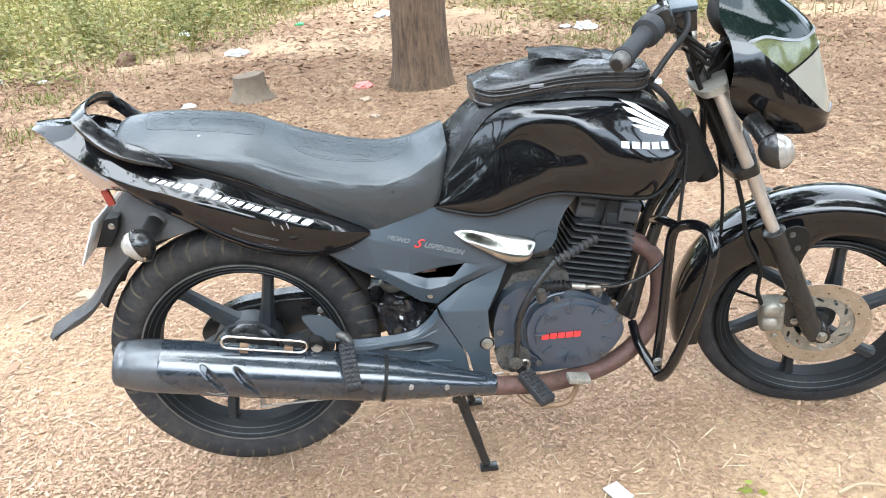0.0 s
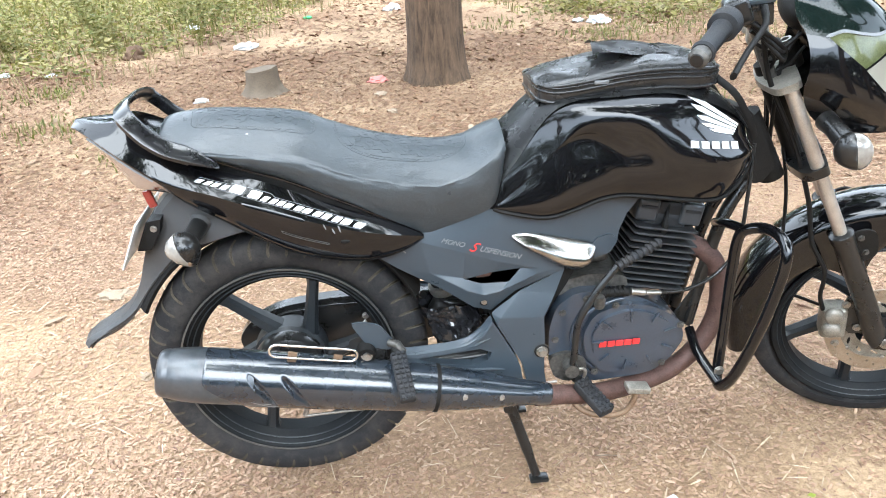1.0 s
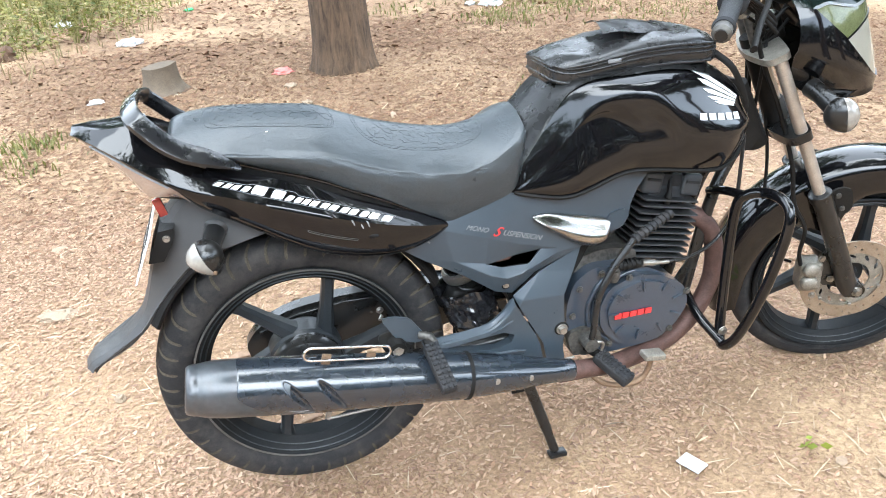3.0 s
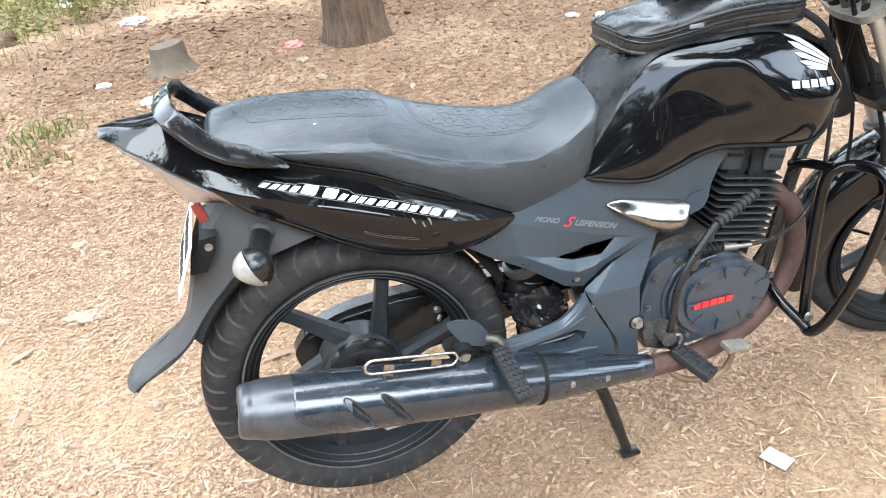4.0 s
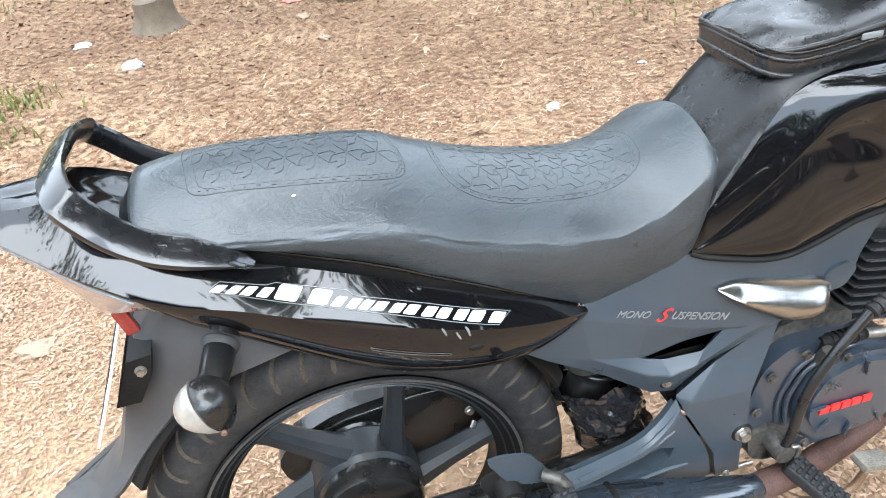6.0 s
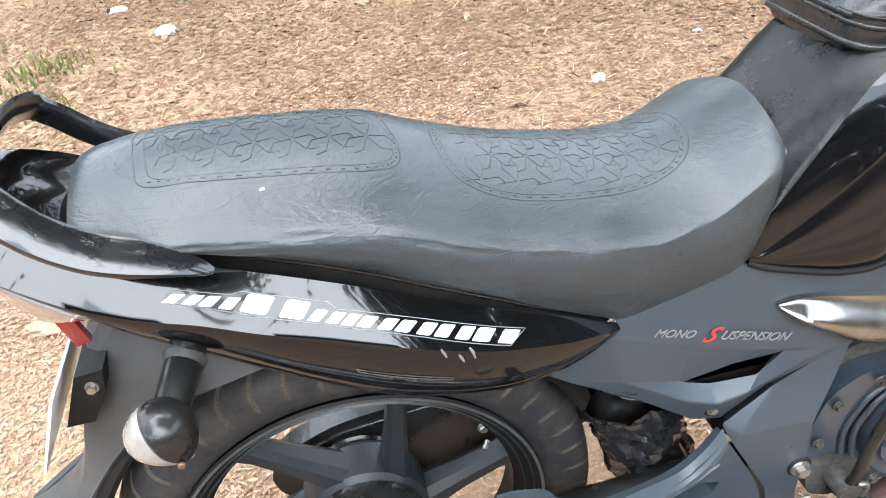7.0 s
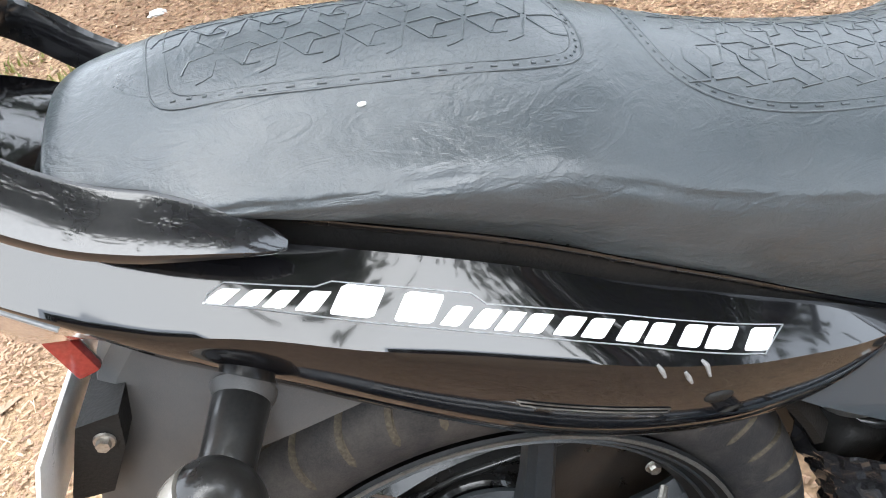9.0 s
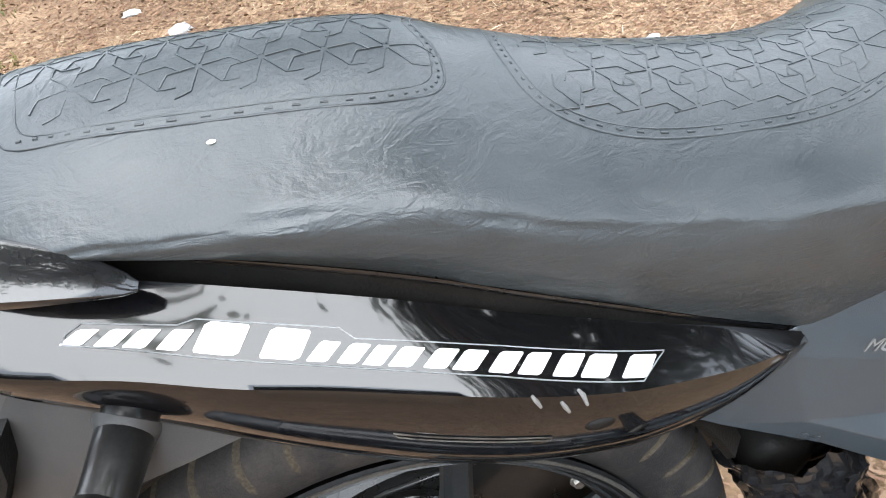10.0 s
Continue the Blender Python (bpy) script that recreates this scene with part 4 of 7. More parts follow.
# ---- tank bag: its own thing, strapped on the tank ----
bag = tagged(new("tank_bag"), "black leatherette tank bag with zip, strapped on the fuel tank", "bag")
bag.location = (0, 0, 0)
BAG_LOW = [(0.545, 0.886), (0.575, 0.880), (0.61, 0.882), (0.65, 0.887), (0.72, 0.896), (0.80, 0.897), (0.87, 0.893), (0.91, 0.896)]
BAG_TOP = [(0.545, 0.918), (0.575, 0.928), (0.62, 0.935), (0.69, 0.946), (0.78, 0.953), (0.86, 0.950), (0.91, 0.932)]
BAG_W = [(0.545, 0.060), (0.551, 0.074), (0.58, 0.086), (0.63, 0.092), (0.72, 0.095), (0.84, 0.094), (0.89, 0.084), (0.91, 0.06)]
BAG_Y = 0.015


def bag_point(x, s):
    zt, zb, w = along(BAG_TOP, x), along(BAG_LOW, x), along(BAG_W, x)
    a = abs(s)
    half = [(0.0, zt), (0.5 * w, zt - 0.002), (0.82 * w, zt - 0.008), (0.95 * w, zt - 0.016), (0.985 * w, zb + 0.030), (1.0 * w, zb + 0.018), (0.99 * w, zb + 0.008), (0.9 * w, zb - 0.006), (0.5 * w, zb - 0.012), (0.0, zb - 0.012)]
    t = a * (len(half) - 1)
    return Vector((x, BAG_Y + math.copysign(along([(k, p[0]) for k, p in enumerate(half)], t), s), along([(k, p[1]) for k, p in enumerate(half)], t)))


rings = []
for i in range(49):
    x = 0.545 + 0.365 * (0.5 - 0.5 * math.cos(math.pi * i / 48))
    ring = []
    for j in range(64):
        p = bag_point(x, -1 + 2 * j / 64)
        ring.append(p + Vector((0, 0, 0.004 * noise.noise(p * 18) + 0.0025 * noise.noise(Vector((p.x * 30, p.y * 70, p.z * 30))))))
    rings.append(ring)
part("bag_body", loft(rings), LEATHER, bag, "soft black leatherette body", 60)
for s, r, m in ((0.40, 0.0035, LEATHER), (0.545, 0.0030, LEATHER), (0.73, 0.0042, LEATHER)):
    xs = [0.547 + 0.359 * i / 40 for i in range(41)]
    loop_pts = [bag_point(x, -s) for x in xs] + [bag_point(x, s) for x in xs[::-1]]
    part("piping", sweep(loop_pts, r, 8, closed=True), m, bag, "", 70)
xs = [0.548 + 0.357 * i / 60 for i in range(61)]
part("zip", sweep([bag_point(x, -0.47) + Vector((0, -0.0008, 0)) for x in xs], 0.0022, 6), FRAME, bag, "black zip", 70)
puller = box((0.028, 0.003, 0.0075), (0.664, bag_point(0.664, -0.47).y - 0.006, 0.917), 0.002)
part("zip_puller", puller, PALEGREY, bag, "white metal zip puller")
flap = []
for i in range(15):
    t = i / 14
    row = []
    for j in range(11):
        q = j / 10
        x, y = 0.655 + 0.16 * t + 0.02 * q, BAG_Y - 0.062 + 0.13 * q + 0.02 * t * (1 - q)
        lift = (1 - t) ** 1.3 * (0.020 + 0.010 * math.sin(2.6 * q + 0.4))
        row.append(Vector((x, y, along(BAG_TOP, x) - 0.006 * abs(2 * q - 1) ** 2 + 0.003 + lift + 0.003 * math.sin(8 * t + 5 * q))))
    flap.append(row)
bm = loft(flap, None, False, False, False)
bmesh.ops.solidify(bm, geom=bm.faces[:], thickness=0.003)
part("pocket_flap", bm, LEATHER, bag, "curled pocket flap", 60)
rings = []
for i in range(41):
    x = 0.468 + 0.50 * i / 40
    reach = along([(0.468, 0.46), (0.50, 0.40), (0.56, 0.32), (0.65, 0.26), (0.80, 0.24), (0.90, 0.30), (0.97, 0.36)], x)
    rings.append([tank_point(x, reach * (-1 + 2 * j / 24), 0.0035 + 0.0015 * noise.noise(Vector((x * 18, j * 0.4, 0)))) for j in range(25)])
bm = loft(rings, None, False, False, False)
bmesh.ops.solidify(bm, geom=bm.faces[:], thickness=0.002)
part("apron", bm, LEATHER, bag, "leatherette apron lying over the tank", 60)
for side in (-1, 1):
    part("strap", sweep(spline([(0.90, BAG_Y + 0.06 * side, 0.905), (0.94, 0.07 * side, 0.868), (0.985, 0.06 * side, 0.80), (1.0, 0.05 * side, 0.77)], 6), 0.007, 8, flat=0.25, up=(0.6, 0, 0.8)), DARK, bag, "", 60)

# ---- tail cowl: mirrored shell with a sharp crease; three edges per station: upper, crease, lower ----
COWL = [  # x, upper (y, z), crest (y, z), lower (y, z)
    (-0.334, 0.014, 0.896, 0.034, 0.893, 0.028, 0.889),
    (-0.320, 0.025, 0.897, 0.046, 0.890, 0.039, 0.884),
    (-0.276, 0.035, 0.896, 0.074, 0.866, 0.066, 0.859),
    (-0.232, 0.043, 0.896, 0.094, 0.837, 0.086, 0.828),
    (-0.178, 0.060, 0.868, 0.101, 0.797, 0.096, 0.788),
    (-0.160, 0.063, 0.852, 0.103, 0.789, 0.088, 0.764),
    (-0.144, 0.066, 0.838, 0.105, 0.782, 0.078, 0.742),
    (-0.090, 0.072, 0.808, 0.111, 0.766, 0.086, 0.709),
    (-0.040, 0.079, 0.790, 0.119, 0.748, 0.091, 0.678),
    (0.010, 0.089, 0.775, 0.124, 0.731, 0.093, 0.646),
    (0.062, 0.095, 0.755, 0.131, 0.714, 0.096, 0.621),
    (0.115, 0.098, 0.730, 0.137, 0.697, 0.102, 0.608),
    (0.170, 0.103, 0.708, 0.138, 0.680, 0.105, 0.600),
    (0.205, 0.104, 0.693, 0.134, 0.670, 0.105, 0.599),
    (0.253, 0.105, 0.672, 0.126, 0.657, 0.103, 0.607),
    (0.290, 0.104, 0.653, 0.115, 0.648, 0.101, 0.622),
    (0.308, 0.102, 0.643, 0.106, 0.641, 0.101, 0.635),
]
COLS = [[(r[0], r[k]) for r in COWL] for k in range(1, 7)]


FULL = [(-0.30, 0.5), (-0.20, 0.7), (-0.12, 0.8), (-0.04, 0.9), (0.06, 1.0), (0.31, 1.0)]


def cowl_point(x, v, off=0.0):
    """Right side; v 0 at the upper edge, 1 at the crest, 2 at the lower edge. Barrel-shaped ahead, creased at the tail."""
    def at(v):
        uy, uz, cy, cz, ly, lz = (along(c, x) for c in COLS)
        full = along(FULL, x)
        if v <= 1:
            a, full = v * math.pi / 2, 0.03 * full
            return Vector((uy + (cy - uy) * (v + full * (math.sin(a) - v)), cz + (uz - cz) * (1 - v + full * (math.cos(a) - 1 + v))))
        k = v - 1
        a = k * math.pi / 2
        return Vector((ly + (cy - ly) * (1 - k + full * (math.cos(a) - 1 + k)), cz + (lz - cz) * (k + full * (math.sin(a) - k))))
    q = at(v)
    d = at(min(2, v + 0.01)) - at(max(0, v - 0.01))
    n = Vector((-d.y, d.x)).normalized()
    return Vector((x, -(q.x + n.x * off), q.y + n.y * off))


for side in (1, -1):
    rings = []
    for i in range(65):
        x = -0.334 + 0.642 * i / 64
        sec = [cowl_point(x, 2.0 * k / 28) for k in range(29)]
        inner = [p + Vector((0, 0.004 if p.y < -0.01 else 0, 0)) for p in sec[::-1]]
        inner[0].z += 0.003
        inner[-1].z -= 0.003
        rings.append([Vector((p.x, p.y * side, p.z)) for p in sec + inner])
    shell = part("tail_cowl", loft(rings), PAINT, bike, "gloss black tail side panel with white lettering shapes", 45)
    if side == 1:
        cowl = shell
# top deck closing the tail behind the seat
rings = []
for i in range(15):
    x = -0.334 + 0.19 * i / 14
    w, z = along(COLS[0], x), along(COLS[1], x)
    dip = 0.012 * min(1, i / 4)
    rings.append([Vector((x, w * t, z + 0.004 * (1 - t * t) - dip * (1 - abs(t)) * 0.4)) for t in (-1 + 2 * j / 10 for j in range(11))])
bm = loft(rings, None, False, False, False)
bmesh.ops.solidify(bm, geom=bm.faces[:], thickness=0.004)
part("tail_deck", bm, PAINT, bike, "gloss black tail top", 60)


def cowl_decal(name, outline, material, label="", off=0.0010):
    """A thin sticker on the cowl, from an outline in x and v of cowl_point."""
    bm = bmesh.new()
    f = bm.faces.new([bm.verts.new((x, v, 0)) for x, v in outline])
    f.normal_update()
    bmesh.ops.triangulate(bm, faces=[f])
    bmesh.ops.subdivide_edges(bm, edges=bm.edges[:], cuts=1, use_grid_fill=True)
    for v in bm.verts:
        v.co = cowl_point(v.co.x, v.co.y, off)
    return part(name, bm, material, cowl, label, 80)


# slanted white lettering shapes between two guide lines; the third is large
TOPV = [(-0.113, 0.54), (-0.084, 0.49), (-0.053, 0.45), (0.01, 0.487), (0.05, 0.495), (0.108, 0.475), (0.166, 0.487), (0.205, 0.53)]
LOWV = [(-0.113, 0.695), (-0.058, 0.672), (0.005, 0.70), (0.035, 0.71), (0.086, 0.715), (0.122, 0.739), (0.16, 0.79), (0.205, 0.86)]
spans = [(-0.1105, -0.0845, 0), (-0.0815, -0.0545, 0), (-0.0480, 0.0045, 1), (0.0080, 0.0335, 0), (0.0365, 0.0465, 2), (0.0495, 0.0800, 0), (0.0830, 0.1150, 0), (0.1180, 0.1500, 0), (0.1530, 0.1930, 0)]
for a, b, sort in spans:
    w, lean = b - a, 0.011
    top = lambda x: along(TOPV, x) - (0.095 if sort == 1 else 0.0)
    strokes = ((0.0, 1.0),) if sort == 2 else ((0.0, 0.42), (0.62, 1.0)) if sort == 1 else ((0.0, 0.40), (0.60, 1.0))
    for u0, u1 in strokes:
        shape = [(u0, 0.12), (u0 + 0.05, 0.0), (u1 - 0.02, 0.0), (u1, 0.08), (u1, 0.90), (u1 - 0.05, 1.0), (u0 + 0.02, 1.0), (u0, 0.92)]
        cowl_decal("lettering_shape", [(a + u * w + lean * (0.5 - v), top(a + u * w) + (along(LOWV, a + u * w) - top(a + u * w)) * v) for u, v in shape], WHITE, "white slanted lettering shape")
outline = [(-0.1145, 0.69), (-0.112, 0.60), (-0.103, 0.475), (-0.0573, 0.416), (-0.048, 0.345), (0.0241, 0.345), (0.031, 0.445), (0.108, 0.415), (0.2039, 0.464), (0.1846, 0.885), (0.102, 0.765), (0.0126, 0.745), (-0.0583, 0.71)]
line = []
for (xa, va), (xb, vb) in zip(outline, outline[1:] + outline[:1]):
    line += [cowl_point(xa + (xb - xa) * k / 6, va + (vb - va) * k / 6, 0.0008) for k in range(6)]
part("lettering_outline", sweep(line, 0.0005, 4, closed=True), PALEGREY, cowl, "thin grey outline", 80)
for x, v0, v1 in ((0.1170, 0.98, 1.06), (0.1330, 1.03, 1.10), (0.1440, 0.92, 1.06)):
    part("scuff", sweep([cowl_point(x, v0, 0.0002), cowl_point(x + 0.002, (v0 + v1) / 2, 0.0003), cowl_point(x + 0.004, v1, 0.0002)], [0.0010, 0.0017, 0.0010], 6), SMEAR, cowl, "pale scuff", 80)
# moulded lug near the lower edge
part("cowl_lug", ellipsoid((0.010, 0.0035, 0.005), cowl_point(0.155, 1.21, -0.001), n=16), DARK, cowl, "black moulded lug", 60)
slot = [cowl_point(0.036 + 0.089 * (0.5 - 0.5 * math.cos(math.pi * i / 12)), 1.262 + 0.022 * i / 12, 0.0006) for i in range(13)]
slot += [cowl_point(0.125 - 0.089 * (0.5 - 0.5 * math.cos(math.pi * i / 12)), 1.312 - 0.022 * i / 12, 0.0006) for i in range(1, 12)]
part("cowl_slot", sweep(slot, 0.0006, 6, closed=True), ENGINEGREY, cowl, "thin rim of a moulded slot", 60)

# tail lamp under the crease
rings = []
for i in range(17):
    x = -0.318 + 0.160 * i / 16
    cy, cz = along(COLS[4], x), along(COLS[5], x)
    d = along([(-0.318, 0.006), (-0.285, 0.018), (-0.245, 0.042), (-0.228, 0.050), (-0.20, 0.034), (-0.175, 0.018), (-0.158, 0.010)], x)
    rings.append([Vector((x, y, z)) for y, z in ((-cy, cz + 0.002), (-cy * 0.93, cz - d * 0.5), (-cy * 0.78, cz - d), (0, cz - d * 1.05), (cy * 0.78, cz - d), (cy * 0.93, cz - d * 0.5), (cy, cz + 0.002), (0, cz + 0.012))])
tail_lamp = part("tail_lamp", loft(rings), TAILLENS, bike, "clear wraparound tail lamp lens", 40)
strip = [Vector((x, -along(COLS[4], x) - 0.0002, along(COLS[5], x) - 0.0030)) for x in (-0.305 + 0.0105 * i for i in range(12))]
part("lamp_strip", sweep(strip, 0.0018, 8), PALEGREY, tail_lamp, "thin white upper strip", 60)
part("lamp_base", box((0.048, 0.104, 0.006), (-0.190, 0, 0.760), 0.003, rot=Matrix.Rotation(radians(14), 4, "Y")), FRAME, tail_lamp, "")

# grab rail
arm = [(-0.062, -0.104, 0.815), (-0.085, -0.106, 0.828), (-0.115, -0.107, 0.841), (-0.150, -0.106, 0.855), (-0.180, -0.104, 0.876), (-0.202, -0.100, 0.899), (-0.219, -0.088, 0.917), (-0.228, -0.060, 0.925), (-0.231, -0.025, 0.928)]
full = arm + [(x, -y, z) for x, y, z in arm[::-1]]
pts = spline(full, 5)
nn = len(pts)
rad = []
for i in range(nn):
    e = min(i, nn - 1 - i) / nn
    rad.append(0.003 + 0.016 * min(1, e / 0.13) ** 0.7 if e < 0.13 else 0.019)
rings = []
for i, p in enumerate(pts):
    tan = (pts[min(i + 1, nn - 1)] - pts[max(i - 1, 0)]).normalized()
    out = Vector((-0.25, math.copysign(min(1.0, abs(p.y) / 0.06), p.y), 0)) if abs(p.y) > 0.004 else Vector((-1, 0, 0))
    if abs(p.y) < 0.09:
        out = Vector((-1, p.y * 6, 0.2))
    side = (out - tan * out.dot(tan)).normalized()
    upv = tan.cross(side).normalized()
    r = rad[i]
    k = r / 0.020
    sec = [(-0.015, 0.0140), (-0.012, 0.0170), (-0.008, 0.0160), (0.011, -0.001), (0.0140, -0.0045), (0.0138, -0.0075), (0.0115, -0.0120), (0.004, -0.0150), (-0.006, -0.0125), (-0.014, -0.002), (-0.0165, 0.007)]
    ring = [p + side * o * k + upv * (-1 if upv.z < 0 else 1) * q * k for o, q in sec]
    rings.append(ring)
rail = part("grab_rail", loft(rings), RAIL, bike, "satin black pillion grab rail", 30)
for side in (-1, 1):
    part("rail_mount", box((0.045, 0.010, 0.012), (-0.140, 0.086 * side, 0.832), 0.004, rot=Matrix.Rotation(radians(24), 4, "Y")), FRAME, rail, "")

# rear mudguard with a raised back face, plate, reflector, indicators
MUD = [  # ridge x, half width, z; front edge x, half width, z
    (-0.150, 0.045, 0.765, 0.05, 0.078, 0.700),
    (-0.190, 0.042, 0.727, -0.030, 0.076, 0.676),
    (-0.218, 0.040, 0.689, -0.090, 0.074, 0.660),
    (-0.252, 0.046, 0.600, -0.172, 0.068, 0.635),
    (-0.268, 0.046, 0.555, -0.225, 0.064, 0.590),
    (-0.290, 0.046, 0.512, -0.262, 0.060, 0.548),
    (-0.335, 0.046, 0.467, -0.302, 0.058, 0.500),
    (-0.395, 0.046, 0.436, -0.352, 0.054, 0.468),
    (-0.412, 0.046, 0.420, -0.400, 0.046, 0.440),
]
rings = []
for k in range(49):
    t = k / 48 * (len(MUD) - 1)
    rx, rw, rz, fx, fw, fz = (along([(i, m[c]) for i, m in enumerate(MUD)], t) for c in range(6))
    sec = [(fx, -fw, fz), ((fx * 0.5 + rx * 0.5), -(fw * 0.55 + rw * 0.5), fz * 0.5 + rz * 0.5), (rx, -rw, rz), (rx - 0.010, -rw * 0.72, rz + 0.006), (rx - 0.014, 0, rz + 0.010)]
    sec = sec + [(x, -y, z) for x, y, z in sec[-2::-1]]
    inner = [(x + 0.006, y * 0.94, z - 0.002) for x, y, z in sec[::-1]]
    rings.append([Vector(p) for p in sec + inner])
mud = part("rear_mudguard", loft(rings), MUDGUARD, bike, "weathered dark grey plastic rear mudguard", 22)
plate_m = Matrix.Translation((-0.260, 0.0, 0.667)) @ Matrix.Rotation(radians(25), 4, "Y") @ Matrix.Rotation(radians(-90), 4, "Z")
numplate = part("number_plate", box((0.205, 0.003, 0.100), (0, 0, 0), 0.001), WHITE, bike, "white number plate with dark bars", 38, plate_m)
for row, z in ((0, 0.022), (1, -0.022)):
    for k in range(5):
        part("plate_bar", box((0.018, 0.001, 0.026), (-0.066 + 0.033 * k, -0.0022, z), 0.0), PLATE_VENT_BLACK, numplate, "", 38, plate_m)
part("plate_bracket", plate([(-0.228, 0.705), (-0.200, 0.708), (-0.207, 0.680), (-0.229, 0.645), (-0.257, 0.645)], lambda x, z: -0.070, 0.14, 0.004), DARK, mud, "dark plate bracket")
part("bracket_bolt", bolt((-0.216, -0.071, 0.690), 0.005), STEEL, mud)
part("reflector", box((0.016, 0.010, 0.036), (-0.217, -0.046, 0.744), 0.003, rot=Matrix.Rotation(radians(-14), 4, "Y")), REDLENS, mud, "red side reflector")
for side in (-1, 1):
    indicator((-0.149, 0.130 * side, 0.668), (-0.128, 0.062 * side, 0.690), mud, "rear turn signal with clear lens and black shell")
# inner mudguard above the tyre, and the dark box behind the side panels
rings = []
for i in range(25):
    a = radians(28 + 120 * i / 24)
    r = 0.335 + 0.02 * math.sin(math.pi * i / 24)
    sec = [(r * math.cos(a) * q, w, 0.335 + r * math.sin(a) * q) for q, w in ((0.96, -0.068), (1.0, -0.055), (1.01, 0.0), (1.0, 0.055), (0.96, 0.068))]
    rings.append([Vector(p) for p in sec] + [Vector((x * 0.985, y * 0.93, z - 0.006)) for x, y, z in sec[::-1]])
part("inner_mudguard", loft(rings), DARK, bike, "black inner mudguard", 50)

# body under the seat that closes the gap above the side cowls
rings = []
for i in range(21):
    x = -0.165 + 0.46 * i / 20
    zt, zb = along(SEAT_LOW, x) + 0.012, along(COLS[3], x) - 0.012
    w = min(along(SEAT_B, x), along(COLS[0], x)) - 0.007
    rings.append([Vector((x, y, z)) for y, z in ((-w, zb), (-w - 0.002, (zt + zb) / 2), (-w, zt), (w, zt), (w + 0.002, (zt + zb) / 2), (w, zb))])
part("under_seat_body", loft(rings), DARK, bike, "black plastic under the seat", 40)

# ---- side panels, frame covers and footrest arms, moulded in facets ----
def facets(points, faces, thick, bevel=0.0022):
    """A faceted shell from named (x, z, y) corners: seen edges softened, thickness added inwards."""
    bm = bmesh.new()
    vs = {k: bm.verts.new((x, y, z)) for k, (x, z, y) in points.items()}
    for f in faces:
        bm.faces.new([vs[k] for k in f.split()])
    bmesh.ops.recalc_face_normals(bm, faces=bm.faces[:])
    if sum(f.normal.y * f.calc_area() for f in bm.faces) > 0:
        bmesh.ops.reverse_faces(bm, faces=bm.faces[:])
    inner = [e for e in bm.edges if len(e.link_faces) == 2]
    bmesh.ops.bevel(bm, geom=inner, offset=bevel, segments=2, profile=0.5, affect="EDGES", clamp_overlap=True)
    bmesh.ops.triangulate(bm, faces=[f for f in bm.faces if len(f.verts) > 4])
    bmesh.ops.solidify(bm, geom=bm.faces[:], thickness=thick)
    return bm


def slab(a, b, width, thick, rows, cols, rise=0.004):
    """A footrest rubber from a to b: a rounded block and its raised tread blocks."""
    a, b = Vector(a), Vector(b)
    d = (b - a).normalized()
    side = d.cross(Vector((0, 0, 1))).normalized()
    up = side.cross(d)
    rot = Matrix((d, side, up)).transposed().to_4x4()
    long_ = (b - a).length
    body = box((long_, width, thick), (a + b) / 2, 0.005, rot=rot, segs=3)
    tread = bmesh.new()
    for r in range(rows):
        for c in range(cols):
            p = a.lerp(b, (r + 0.5) / rows) + side * width * ((c + 0.5) / cols - 0.5) * 0.94 + up * thick * 0.5
            tread = box((long_ / rows * 0.62, width / cols * 0.74, rise * 2), p, 0.0014, tread, rot=rot, segs=1)
    return body, tread


PANEL_CORNERS = {
    "a": (0.200, 0.604, -0.088), "b": (0.306, 0.642, -0.093), "b2": (0.375, 0.664, -0.096), "c": (0.443, 0.684, -0.097), "c2": (0.470, 0.674, -0.099), "d": (0.547, 0.660, -0.101), "e": (0.627, 0.680, -0.098), "f": (0.689, 0.698, -0.096), "g": (0.760, 0.694, -0.093),
    "h": (0.722, 0.650, -0.100), "i": (0.708, 0.615, -0.100), "j": (0.706, 0.588, -0.098), "k": (0.688, 0.563, -0.098), "l": (0.598, 0.548, -0.112),
    "m1": (0.300, 0.627, -0.103), "m2": (0.389, 0.599, -0.114), "m3": (0.458, 0.573, -0.115), "m4": (0.537, 0.551, -0.114),
    "n1": (0.262, 0.564, -0.092), "r1": (0.316, 0.556, -0.104), "r2": (0.389, 0.515, -0.118), "r3": (0.424, 0.503, -0.121), "r4": (0.456, 0.508, -0.120), "r5": (0.536, 0.540, -0.116),
    "v1": (0.384, 0.537, -0.103), "v2": (0.445, 0.547, -0.105), "v3": (0.512, 0.552, -0.110), "v4": (0.476, 0.522, -0.107), "v5": (0.418, 0.520, -0.106),
    "q2": (0.336, 0.516, -0.097), "q3": (0.404, 0.467, -0.104), "q4": (0.440, 0.463, -0.106), "q5": (0.490, 0.502, -0.108)}
PANEL_FACES = ["a m1 b", "b m1 m2 b2", "b2 m2 c", "c m2 c2", "c2 m2 m3 d", "d m3 m4", "d m4 l e", "e l k j i", "e i h f", "f h g",
               "a n1 m1", "m1 n1 r1", "m1 r1 v1 m2", "m2 v1 v2 m3", "m3 v2 v3 m4", "v1 r1 r2 v5", "v5 r2 r3", "v5 r3 r4 v4", "v4 r4 r5 v3", "v3 r5 m4", "m4 r5 l",
               "n1 q2 r1", "r1 q2 q3 r2", "r2 q3 q4 r3", "r3 q4 r4", "r4 q4 q5", "r4 q5 r5", "r5 q5 l"]
